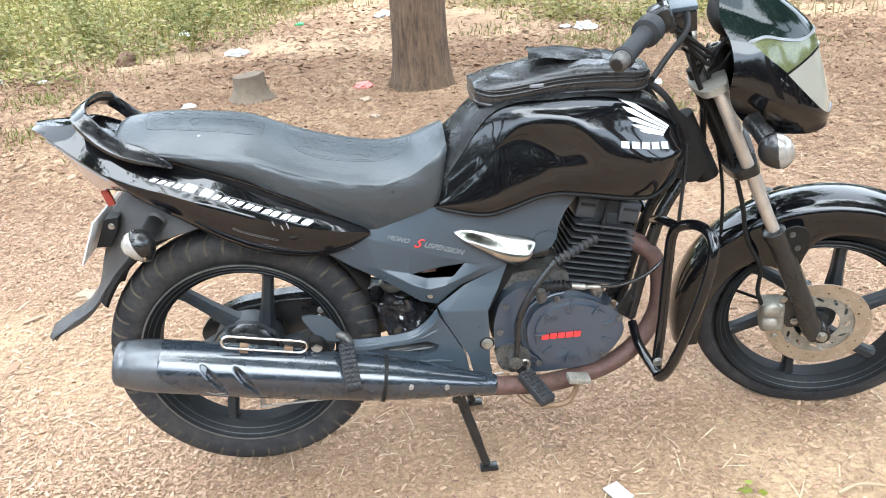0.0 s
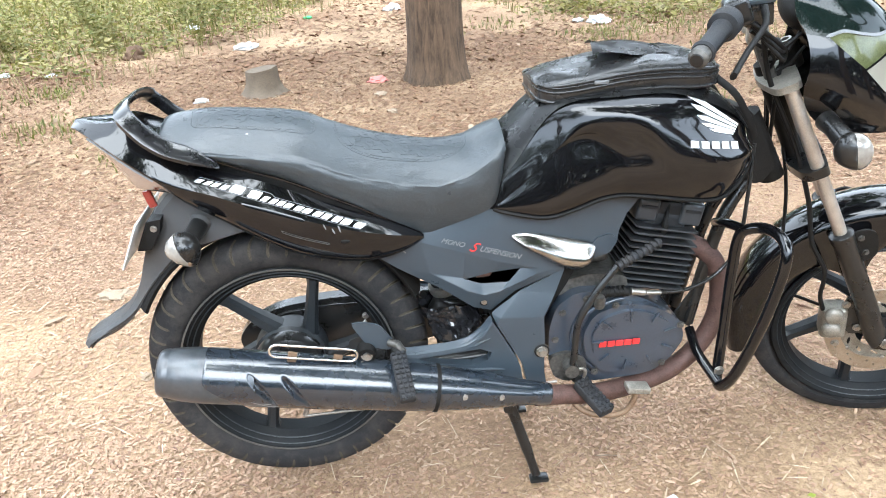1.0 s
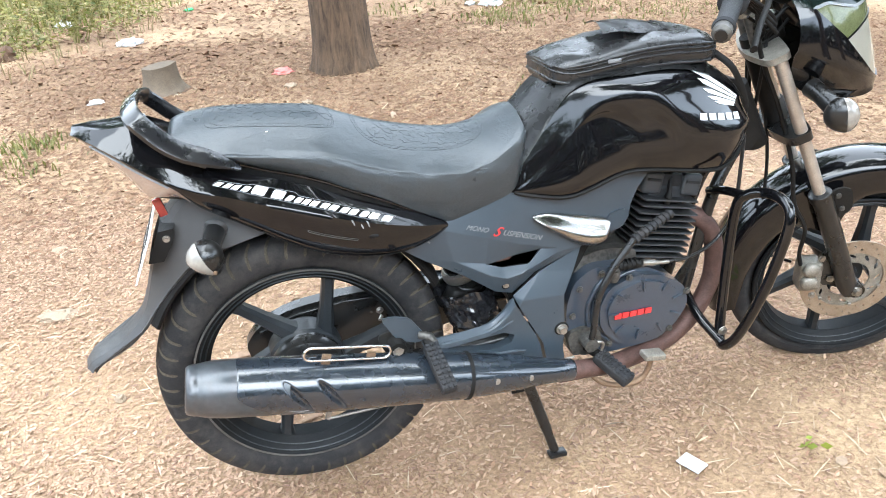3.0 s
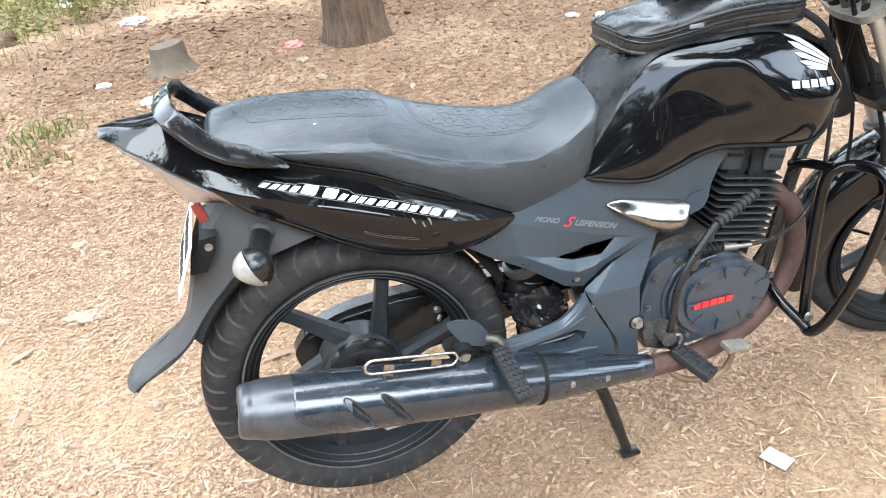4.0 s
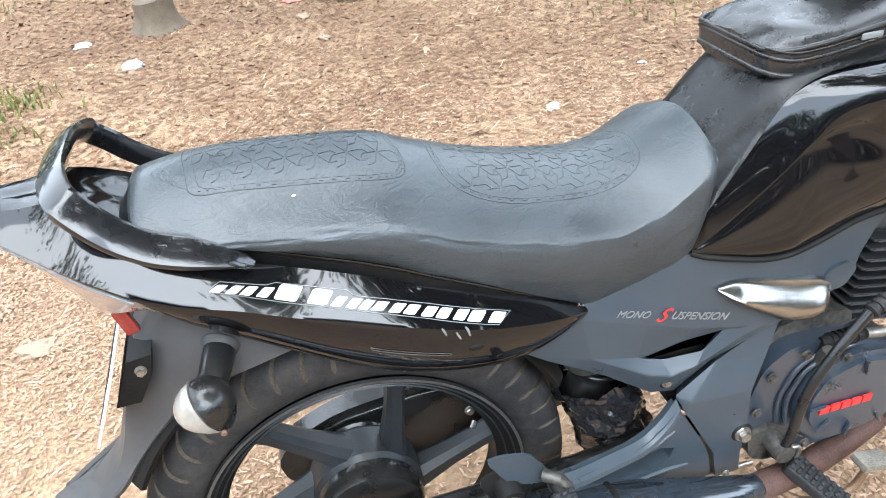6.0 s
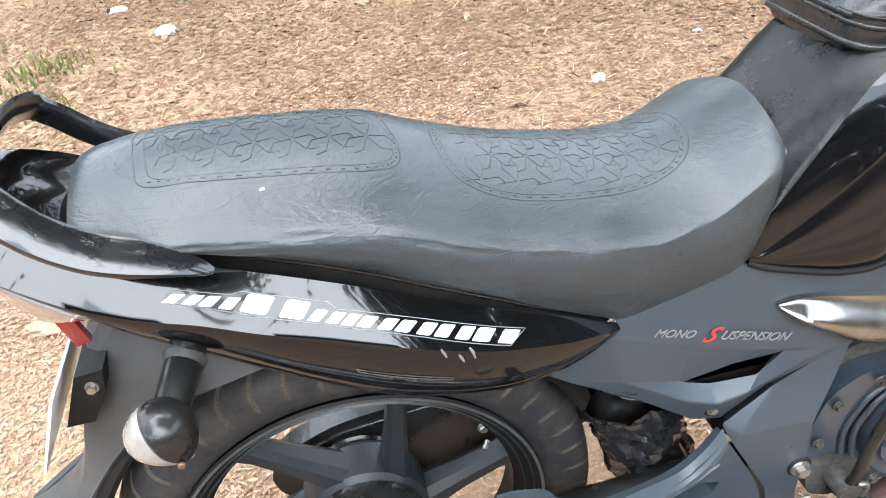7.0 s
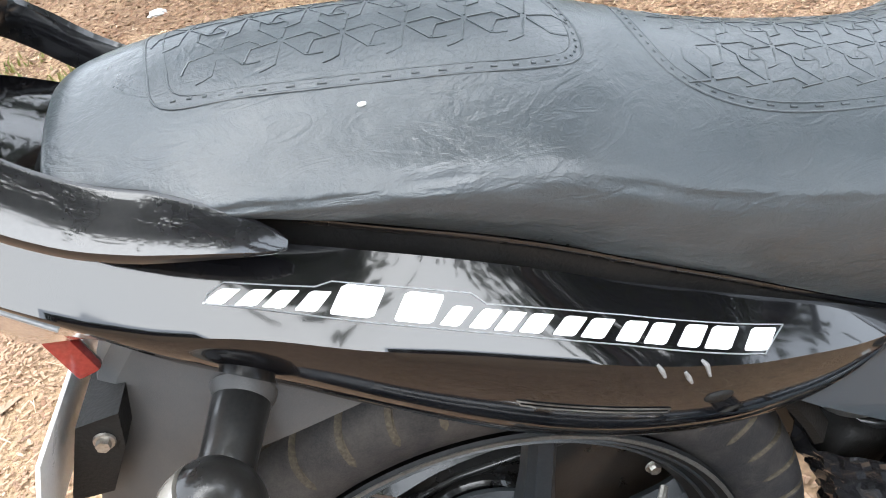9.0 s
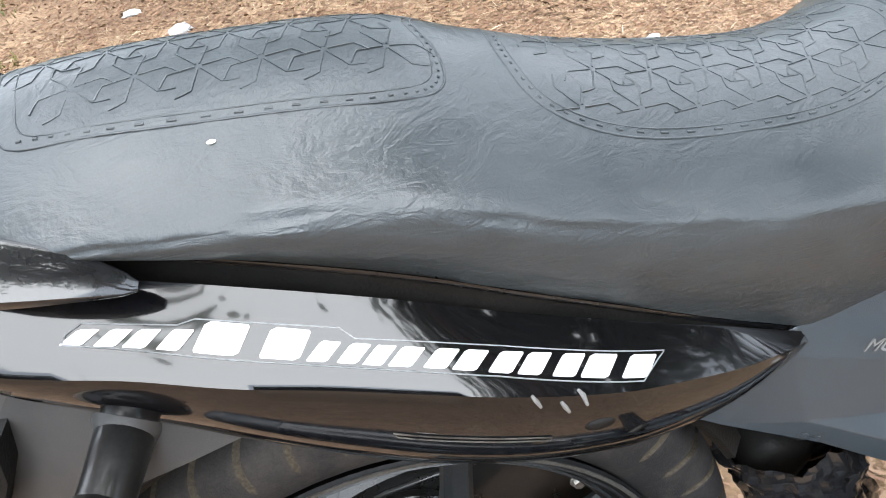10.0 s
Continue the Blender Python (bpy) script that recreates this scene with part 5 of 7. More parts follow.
COVER_CORNERS = {"t0": (0.438, 0.455, -0.112), "t1": (0.499, 0.497, -0.112), "t2": (0.596, 0.541, -0.103), "c0": (0.455, 0.448, -0.128), "c1": (0.547, 0.444, -0.131), "g1": (0.573, 0.489, -0.116), "g3": (0.549, 0.380, -0.131),
                 "g4": (0.549, 0.307, -0.127), "g5": (0.556, 0.264, -0.122), "b0": (0.514, 0.269, -0.125), "s1": (0.449, 0.430, -0.126), "s2": (0.501, 0.331, -0.129)}
COVER_FACES = ["t0 c0 t1", "t1 c0 c1 g1", "t1 g1 t2", "t0 s1 c0", "c0 s1 s2 g3 c1", "s2 b0 g5 g4 g3"]
CHROME_TOP = [(0.484, 0.6285), (0.500, 0.6305), (0.518, 0.6295), (0.576, 0.616), (0.640, 0.599), (0.655, 0.590)]
CHROME_LOW = [(0.484, 0.6255), (0.500, 0.609), (0.540, 0.580), (0.581, 0.553), (0.610, 0.543), (0.630, 0.544), (0.648, 0.560), (0.655, 0.582)]
for side in (1, -1):
    M = Matrix.Diagonal((1, side, 1, 1))
    side_panel = part("side_panel", facets(PANEL_CORNERS, PANEL_FACES, 0.006), PANEL, bike, "matt dark grey faceted plastic side panel", 14, M)
    if side == 1:
        panel_r = side_panel
    # flat black sheet behind the opening paints the shade of its depth
    part("vent_shade_sheet", plate([(0.37, 0.515), (0.53, 0.515), (0.53, 0.565), (0.37, 0.565)], lambda x, z: -0.088, 0.004, 0), PLATE_VENT_BLACK, side_panel, "black sheet standing for the shade inside the vent", 30, M)
    part("vent_label", plate([(0.412, 0.529), (0.440, 0.531), (0.446, 0.539), (0.415, 0.537)], lambda x, z: -0.0905, 0.002, 0), RUST, side_panel, "dull red mark in the vent", 30, M)
    rows = []
    for i in range(29):
        x = 0.484 + 0.171 * i / 28
        zt, zb = along(CHROME_TOP, x), along(CHROME_LOW, x)
        swell = 0.018 * min(1.0, (zt - zb) / 0.03)
        row = [(x, -0.100, zt + 0.001)]
        for q in (0.0, 0.06, 0.14, 0.24, 0.36, 0.5, 0.64, 0.76, 0.86, 0.91, 0.96, 1.0):
            row.append((x, -0.1125 - 0.07 * (0.63 - zt - (zb - zt) * q) - swell * max(0.0, math.sin(math.pi * q**1.7)) ** 0.9 * min(1.0, (28.6 - i) / 3), zt + (zb - zt) * q))
        row.append((x, -0.106, zb - 0.001))
        rows.append(row)
    bm = loft(rows, None, False, False, False)
    bmesh.ops.solidify(bm, geom=bm.faces[:], thickness=0.002)
    part("chrome_insert", bm, CHROME, side_panel, "bulged chrome side badge plate", 50, M)
    knob = [(0.655, 0.600), (0.690, 0.610), (0.706, 0.595), (0.690, 0.566), (0.655, 0.566)]
    part("intake_cover", plate(chaikin(knob, 2), lambda x, z: -0.104, 0.03, 0.006), PANEL, side_panel, "", 40, M)
    part("bolt_collar", disc_solid(0.011, -0.110, -0.104, 18, centre=(0.425, 0, 0.482)), DARK, side_panel, "", 38, M)
    part("panel_bolt", bolt((0.425, -0.110, 0.482), 0.0055, (0, -1, 0), 0.004), STEEL, side_panel, "", 38, M)
    heel = part("frame_cover", facets(COVER_CORNERS, COVER_FACES, 0.045, 0.003), PANEL, bike, "grey faceted plastic frame cover", 14, M)
    part("pivot_washer", disc_solid(0.0165, -0.133, -0.128, 24, centre=(0.543, 0, 0.360)), DARK, heel, "", 38, M)
    part("pivot_nut", bolt((0.543, -0.133, 0.360), 0.0095, (0, -1, 0), 0.010), STEEL, heel, "bare pivot nut", 38, M)
    part("heel_screw", bolt((0.530, -0.127, 0.272), 0.0045, (0, -1, 0), 0.004), STEEL, heel, "", 38, M)
    arm_part = chaikin([(0.436, 0.446), (0.418, 0.424), (0.386, 0.404), (0.350, 0.400), (0.250, 0.410), (0.232, 0.420), (0.226, 0.408), (0.262, 0.378), (0.380, 0.322), (0.430, 0.302), (0.506, 0.269), (0.495, 0.335), (0.446, 0.428)], 1)
    hole = [(0.276, 0.389), (0.345, 0.385), (0.410, 0.381), (0.436, 0.366), (0.428, 0.350), (0.392, 0.345), (0.320, 0.366)]
    slant = lambda x, z: -0.124 - 0.21 * max(0, 0.45 - x)
    arm_ob = part("footrest_arm", plate(arm_part, slant, 0.022, 0.005, [hole], segs=2), PANEL, bike, "grey cast footrest arm", 24, M)
    edge = bmesh.new()
    top = [(p.x, p.y) for p in spline([Vector((x, z, 0)) for x, z in ((0.240, 0.417), (0.270, 0.4075), (0.330, 0.403), (0.380, 0.403), (0.415, 0.422), (0.437, 0.448))], 5)]
    rows = [[(x, slant(x, z) + 0.010, z + 0.006), (x, slant(x, z) - 0.0045, z - 0.003), (x, slant(x, z) - 0.0065, z - 0.010), (x, slant(x, z) + 0.002, z - 0.013)] for x, z in top]
    part("arm_edge", loft(rows, edge), PANEL, arm_ob, "bevelled upper edge", 20, M)
    for pts in (((0.268, 0.3975), (0.32, 0.393), (0.40, 0.3915), (0.432, 0.402)), ((0.272, 0.366), (0.34, 0.343), (0.425, 0.326), (0.462, 0.318))):
        part("arm_rib", sweep([(x, slant(x, 0) + 0.001, z) for x, z in pts], [0.003, 0.0045, 0.0045, 0.003], 6), PANEL, arm_ob, "", 20, M)
    part("heel_plate", plate(chaikin([(0.146, 0.486), (0.170, 0.488), (0.205, 0.478), (0.225, 0.446), (0.240, 0.420), (0.212, 0.418), (0.176, 0.432)], 1), lambda x, z: -0.158, 0.004, 0.001), PANEL, arm_ob, "thin grey heel plate", 30, M)
    peg_a, peg_b = Vector((0.235, -0.176, 0.428)), Vector((0.250, -0.276, 0.372))
    peg = part("pillion_footrest", sweep([peg_a - Vector((0.004, -0.016, -0.01)), peg_a.lerp(peg_b, 0.12)], 0.010, 12), DARK, arm_ob, "pillion footrest with blocked rubber", 60, M)
    body, tread = slab(peg_a.lerp(peg_b, 0.08), peg_b, 0.032, 0.020, 10, 3)
    part("footrest_rubber", body, GRIPRUBBER, peg, "worn grey rubber", 40, M)
    tagged(part("tread", tread, GRIPRUBBER, peg, "raised tread blocks", 30, M), kind="stuff")
    part("footrest_bracket", sweep([(0.222, -0.163, 0.437), (0.238, -0.178, 0.440), (0.246, -0.18, 0.428), (0.236, -0.184, 0.416)], 0.009, 10), ENGINEGREY, arm_ob, "", 60, M)

# words on the right side panel
def on_panel(px, pz, slope):
    return Matrix.Translation((px, -0.1165, pz)) @ Matrix.Rotation(radians(slope), 4, "Y") @ Matrix.Rotation(radians(90), 4, "X")
lettering("MONO", 0.0150, on_panel(0.340, 0.6285, 18), PALEGREY, "mono_word", panel_r, shear=0.3)
lettering("S", 0.030, on_panel(0.3945, 0.6055, 18), RED, "initial_s", panel_r, shear=0.5)
lettering("USPENSION", 0.0165, on_panel(0.4160, 0.6030, 18), PALEGREY, "suspension_word", panel_r, shear=0.3)
for pts in ([(0.255, 0.628), (0.268, 0.620), (0.262, 0.612), (0.270, 0.604)], [(0.300, 0.622), (0.308, 0.617)], [(0.243, 0.612), (0.252, 0.618)]):
    part("scratch", sweep([(x, -0.0985, z) for x, z in pts], 0.0016, 5), SMEAR, panel_r, "pale scratches", 80)

# ---- frame, swingarm, shock, chain case ----
part("main_tube", sweep(spline([(1.02, 0, 0.74), (0.90, 0, 0.70), (0.72, 0, 0.66), (0.56, 0, 0.60), (0.53, 0, 0.45), (0.54, 0, 0.30)], 6), 0.022, 14), FRAME, bike, "black main frame tube", 60)
part("frame_gusset", plate(chaikin([(0.94, 0.84), (0.99, 0.83), (1.03, 0.76), (1.062, 0.70), (1.03, 0.66), (0.965, 0.69), (0.93, 0.74)], 1), lambda x, z: -0.036, 0.072, 0.008), DARK, bike, "black frame gusset", 40)
part("head_tube", sweep([(1.0, 0, 0.81), (1.075, 0, 0.665)], 0.027, 20), DARK, bike, "black steering head", 60)
for side in (-1, 1):
    part("down_tube", sweep(spline([(1.03, 0.015 * side, 0.70), (0.965, 0.03 * side, 0.60), (0.93, 0.035 * side, 0.48), (0.90, 0.04 * side, 0.34)], 6), 0.014, 12), FRAME, bike, "", 60)
    part("seat_tube", sweep(spline([(0.60, 0.06 * side, 0.62), (0.40, 0.07 * side, 0.64), (0.15, 0.06 * side, 0.76), (-0.15, 0.05 * side, 0.835)], 6), 0.012, 10), FRAME, bike, "", 60)
    part("engine_bracket", plate([(0.86, 0.36), (0.905, 0.33), (0.935, 0.47), (0.915, 0.50), (0.90, 0.42)], lambda x, z: -0.046, 0.006, 0.001), FRAME, bike, "", 30, Matrix.Diagonal((1, -side, 1, 1)))
    part("swingarm", sweep(spline([(0.535, 0.08 * side, 0.345), (0.30, 0.088 * side, 0.338), (0.0, 0.090 * side, 0.335)], 4), 0.021, 12, flat=0.6, up=(0, 1, 0)), FRAME, bike, "black swingarm", 60)
body_box = chaikin([(0.37, 0.60), (0.36, 0.52), (0.43, 0.46), (0.45, 0.40), (0.545, 0.40), (0.62, 0.52), (0.66, 0.64), (0.40, 0.65)], 1)
part("air_box", plate(body_box, lambda x, z: -0.088, 0.176, 0.008), DARK, bike, "black air box and battery housing", 40)
shock = part("shock_absorber", sweep([(0.36, 0.0, 0.50), (0.375, 0.0, 0.44), (0.40, 0.0, 0.32), (0.41, 0, 0.28)], [0.030, 0.030, 0.026, 0.022], 20), DARK, bike, "grimy single rear shock absorber", 50)
helix = [(0.352 + 0.055 * t + 0.032 * math.cos(2 * math.pi * 6 * t), 0.034 * math.sin(2 * math.pi * 6 * t), 0.50 - 0.20 * t) for t in (i / 120 for i in range(121))]
part("spring", sweep(helix, 0.006, 8), FRAME, shock, "black coil spring", 60)
part("preload_ring", lathe([(0.030, -0.012), (0.040, -0.012), (0.042, -0.006), (0.042, 0.008), (0.036, 0.012), (0.030, 0.012)], 32, "Z"), STEEL, shock, "pale metal preload ring", 30, Matrix.Translation((0.357, 0.0, 0.475)) @ Matrix.Rotation(radians(-18), 4, "Y"))
part("hydraulic_can", box((0.06, 0.05, 0.05), (0.345, -0.02, 0.42), 0.014, rot=Matrix.Rotation(radians(30), 4, "Y"), segs=3), DARK, shock, "", 50)
# crumpled plastic shroud round the shock
rings = []
for i in range(29):
    t = i / 28
    c = Vector((0.350 + 0.050 * t, -0.026, 0.452 - 0.150 * t))
    rings.append([c + Vector((0.060 * math.cos(a), 0.050 * math.sin(a), 0.006 * math.sin(3 * a + 9 * t))) + Vector((math.cos(a), math.sin(a), 0)) * 0.05 * (0.20 * noise.noise(Vector((math.cos(a) * 2.4, math.sin(a) * 2.4, t * 5))) + 0.13 * noise.noise(Vector((math.cos(a) * 7, math.sin(a) * 7, t * 13)))) for a in (2 * math.pi * j / 56 for j in range(56))])
part("shock_shroud", loft(rings, None, True, False, False), surface("crumpled_sheet", (0.008, 0.008, 0.009), (0.016, 0.016, 0.018), 0.16, bump=1.0, bump_scale=45.0, coat=0.6, dust=(0.4, 0.38, 0.35), dust_amount=0.03), shock, "crumpled black plastic sleeve", 20)
case = chaikin([(-0.115, 0.300), (-0.125, 0.345), (-0.095, 0.385), (-0.02, 0.418), (0.10, 0.430), (0.26, 0.425), (0.40, 0.405), (0.45, 0.365), (0.43, 0.320), (0.25, 0.285), (0.05, 0.262), (-0.06, 0.268)], 2)
chain = part("chain_case", plate(case, lambda x, z: 0.066, 0.034, 0.008, segs=3), FRAME, bike, "black enclosed chain case", 40)
part("case_rib", sweep([(-0.09, 0.066, 0.372), (-0.01, 0.064, 0.402), (0.10, 0.064, 0.413), (0.26, 0.064, 0.408)], 0.004, 8), FRAME, chain, "", 60)
part("case_disc", disc_solid(0.062, -0.012, 0.004, 40, centre=(0.0, 0.064, 0.335), bevel=0.004), FRAME, chain, "", 40)
drum = part("brake_drum", lathe([(0.010, -0.072), (0.060, -0.072), (0.072, -0.066), (0.078, -0.052), (0.078, -0.035), (0.010, -0.035)], 48), FRAME, bike, "black rear brake drum plate", 30, REAR)
part("axle_nut", bolt((0, -0.105, 0.335), 0.013, (0, -1, 0), 0.012), STEEL, drum)
part("brake_arm", sweep([(0.05, -0.082, 0.30), (0.03, -0.085, 0.25), (0.02, -0.085, 0.22)], 0.007, 8, flat=0.6), STEEL, drum, "", 60)
part("brake_rod", sweep([(0.02, -0.088, 0.222), (0.30, -0.10, 0.235), (0.58, -0.12, 0.27)], 0.003, 8), STEEL, drum, "", 60)
part("swingarm_bolt", bolt((0.172, 0.012, 0.405), 0.006), STEEL, chain)

# ---- exhaust ----
pipe = spline([(0.885, -0.020, 0.535), (0.917, -0.028, 0.522), (0.948, -0.040, 0.490), (0.964, -0.048, 0.430), (0.957, -0.055, 0.355), (0.915, -0.065, 0.285), (0.845, -0.085, 0.245), (0.76, -0.110, 0.236), (0.67, -0.135, 0.240), (0.58, -0.158, 0.262), (0.52, -0.172, 0.276)], 6)
exhaust = part("exhaust_pipe", sweep(pipe, 0.0215, 20), RUST, bike, "rusty brown exhaust header pipe", 60)
ax0, ax1 = Vector((-0.232, -0.186, 0.434)), Vector((0.545, -0.172, 0.279))
d = (ax1 - ax0).normalized()
e1 = Vector((0, -1, 0))
e1 = (e1 - d * e1.dot(d)).normalized()
e2 = d.cross(e1)
if e2.z < 0:
    e2 = -e2


def muffler_point(x, r, a, dents=False, oval=1.0):
    c = ax0 + (ax1 - ax0) * ((x - ax0.x) / (ax1.x - ax0.x))
    if dents:
        deg = (math.degrees(a) + 180) % 360 - 180
        for cx in (-0.034, 0.030):
            u = (x - cx) / 0.031
            v = (deg - 6 + u * 34) / 13.0
            w = 1 - (v * v + abs(u) ** 3)
            if w > 0:
                r -= 0.0095 * w * w * (3 - 2 * w)
    return c + (e1 * math.cos(a) + e2 * math.sin(a) * oval) * r


def muffler_ring(x, r, n=64):
    return [muffler_point(x, r, 2 * math.pi * j / n) for j in range(n)]


def shield_edge(a):
    """Where the heat shield begins: straight over the top, running forward below."""
    deg = (math.degrees(a) + 180) % 360 - 180
    fall = min(1.0, max(0.0, (20 - deg) / 75)) if deg > -110 else min(1.0, max(0.0, (deg + 180) / 70))
    return -0.146 + 0.085 * fall * fall * (3 - 2 * fall)


R = [(-0.150, 0.0560), (-0.10, 0.0566), (0.0, 0.0562), (0.15, 0.0535), (0.305, 0.0490)]
rings = []
for i in range(201):
    ring = []
    for j in range(144):
        a = 2 * math.pi * j / 144
        x0 = shield_edge(a)
        x = x0 + (0.305 - x0) * i / 200
        ring.append(muffler_point(x, along(R, x) - (0.0022 if i == 0 else 0.0006 if i == 1 else 0.0), a, True))
    rings.append(ring)
muffler = part("muffler", loft(rings), MUFFLER, bike, "dark enamelled muffler with scalloped heat shield", 50)
cap_r = [(-0.232, 0.030), (-0.2315, 0.040), (-0.228, 0.0445), (-0.224, 0.0462), (-0.214, 0.0485), (-0.212, 0.0478), (-0.208, 0.0490), (-0.19, 0.0525), (-0.165, 0.0548), (-0.142, 0.0553), (-0.10, 0.0553), (-0.05, 0.0550)]
part("end_cap", loft([muffler_ring(x, r) for x, r in cap_r]), MUFFLERCAP, muffler, "scuffed grey end cap", 40)
for deg0, deg1, x0, x1 in ((-22, -34, -0.052, -0.022), (-30, -24, -0.032, -0.012), (-38, -36, -0.022, -0.002)):
    scratch = [muffler_point(x0 + (x1 - x0) * k / 4, along(R, x0) + 0.0003, radians(deg0 + (deg1 - deg0) * k / 4)) for k in range(5)]
    part("scratch", sweep(scratch, [0.0004, 0.0009, 0.0008, 0.0009, 0.0004], 5), SMEAR, muffler, "pale scratch", 80)
part("outlet", loft([muffler_ring(-0.2335, 0.016), muffler_ring(-0.2335, 0.013), muffler_ring(-0.20, 0.012)], caps=False), DARK, muffler, "", 40)
part("muffler_band", loft([muffler_ring(x, r) for x, r in ((0.304, 0.046), (0.3045, 0.0505), (0.312, 0.0505), (0.3125, 0.046))]), DARK, muffler, "", 30)
cone_r = [(0.312, 0.0475), (0.36, 0.0440), (0.44, 0.0350), (0.50, 0.0270), (0.548, 0.0235), (0.552, 0.021)]
part("muffler_cone", loft([muffler_ring(x, r) for x, r in cone_r]), MUFFLER, muffler, "tapered front cone", 40)
for x, ang in ((0.362, 12), (0.440, 12)):
    c = ax0 + (ax1 - ax0) * ((x - ax0.x) / (ax1.x - ax0.x))
    n = e1 * math.cos(radians(ang)) + e2 * math.sin(radians(ang))
    part("cone_screw", bolt(c + n * (along(cone_r, x) - 0.001), 0.005, n, 0.004), STEEL, muffler)
wire_a, wire_b, wire_r = Vector((0.003, 0.4700)), Vector((0.143, 0.4325)), 0.0135
wd = (wire_b - wire_a).normalized()
wn_ = Vector((-wd.y, wd.x))
loop_xz = [wire_b + (wn_ * math.cos(a) + wd * math.sin(a)) * wire_r for a in (math.pi * k / 8 for k in range(9))]
loop_xz += [wire_b.lerp(wire_a, k / 6) - wn_ * wire_r for k in range(1, 6)]
loop_xz += [wire_a - (wn_ * math.cos(a) + wd * math.sin(a)) * wire_r for a in (math.pi * k / 8 for k in range(9))]
loop_xz += [wire_a.lerp(wire_b, k / 6) + wn_ * wire_r for k in range(1, 6)]
part("heat_guard_wire", sweep([(q.x, -0.206 + 0.12 * q.x, q.y) for q in loop_xz], 0.0029, 10, closed=True), CHROME, muffler, "pale chrome wire loop", 60)
for x, z in ((0.030, 0.447), (0.116, 0.424)):
    part("wire_bracket", box((0.018, 0.006, 0.022), (x, -0.205 + 0.12 * x + 0.006, z), 0.002, rot=Matrix.Rotation(radians(15), 4, "Y")), BRASS, muffler, "rusted bracket")
part("muffler_mount", sweep([(0.174, -0.13, 0.425), (0.174, -0.172, 0.417)], [0.020, 0.018], 16), DARK, muffler, "", 50)
part("mount_bolt", bolt((0.174, -0.170, 0.417), 0.009, (0, -1, 0.1), 0.010), STEEL, muffler)
part("hanger_plate", plate(chaikin([(0.135, 0.440), (0.165, 0.452), (0.215, 0.420), (0.205, 0.385), (0.16, 0.385)], 2), lambda x, z: -0.150, 0.006, 0.001), FRAME, muffler)

# ---- engine ----
caseo = chaikin([(0.562, 0.400), (0.578, 0.455), (0.620, 0.485), (0.70, 0.480), (0.77, 0.455), (0.850, 0.398), (0.865, 0.345), (0.835, 0.295), (0.790, 0.262), (0.65, 0.255), (0.585, 0.285), (0.562, 0.330)], 2)
engine = part("crankcase", plate(caseo, lambda x, z: -0.112, 0.215, 0.010, segs=3), ENGINE, bike, "blue-black painted engine crankcase", 40)
coverx = chaikin([(0.640, 0.330), (0.632, 0.385), (0.655, 0.435), (0.715, 0.456), (0.775, 0.447), (0.838, 0.410), (0.852, 0.366), (0.828, 0.312), (0.770, 0.288), (0.685, 0.285)], 2)
cover = part("clutch_cover", plate(coverx, lambda x, z: -0.128, 0.020, 0.007, segs=3), ENGINE, engine, "blue-black clutch cover", 40)
inner = chaikin([(0.656, 0.338), (0.650, 0.388), (0.672, 0.427), (0.722, 0.443), (0.772, 0.434), (0.822, 0.402), (0.834, 0.366), (0.812, 0.322), (0.764, 0.303), (0.692, 0.301)], 2)
part("cover_dome", plate(inner, lambda x, z: -0.141 + 0.06 * ((x - 0.74) ** 2 + (z - 0.37) ** 2) ** 0.5, 0.016, 0.006, segs=3), ENGINE, cover, "", 40)
for grow, yy in ((1.10, -0.1165), (1.22, -0.1135)):
    band = [(0.742 + (x - 0.742) * grow, yy, 0.370 + (z - 0.370) * grow) for x, z in coverx if x < 0.80 and (z > 0.30 or x < 0.68)]
    band = [p for p in band if p[0] < 0.72]
    band.sort(key=lambda p: p[2])
    part("case_rib", sweep(band, 0.0042, 8), ENGINE, engine, "cast rib round the cover", 60)
for k in range(9):
    a = 2 * math.pi * k / 9 + 0.3
    c = Vector((0.742 + 0.080 * math.cos(a), -0.1395, 0.370 + 0.062 * math.sin(a)))
    part("cover_rib", box((0.026, 0.006, 0.004), c, 0.0015, rot=Matrix.Rotation(-math.atan2(math.sin(a), math.cos(a)), 4, "Y")), ENGINE, cover)
for k in range(5):
    x0 = 0.664 + 0.0182 * k
    part("red_bar", plate([(x0, 0.362 + 0.0), (x0 + 0.015, 0.362), (x0 + 0.0165, 0.374), (x0 + 0.0015, 0.374)], lambda x, z: -0.1425, 0.004, 0.0006), RED, cover, "red cast emblem bar")
for c in ((0.590, -0.116, 0.440), (0.600, -0.116, 0.310), (0.575, -0.116, 0.375), (0.640, -0.118, 0.470), (0.70, -0.130, 0.455), (0.845, -0.130, 0.392), (0.81, -0.130, 0.30), (0.66, -0.13, 0.293)):
    part("case_bolt", bolt(c, 0.0058), ENGINEGREY, engine)
part("oil_filler", sweep([(0.668, -0.118, 0.452), (0.666, -0.128, 0.470), (0.665, -0.13, 0.480)], [0.012, 0.012, 0.009], 16), ENGINEGREY, engine, "", 40)
part("gear_cover", plate(chaikin([(0.560, 0.335), (0.600, 0.345), (0.640, 0.330), (0.645, 0.290), (0.610, 0.268), (0.570, 0.285)], 2), lambda x, z: -0.124, 0.02, 0.006), ENGINEGREY, engine, "grimy bare alloy shaft boss", 40)
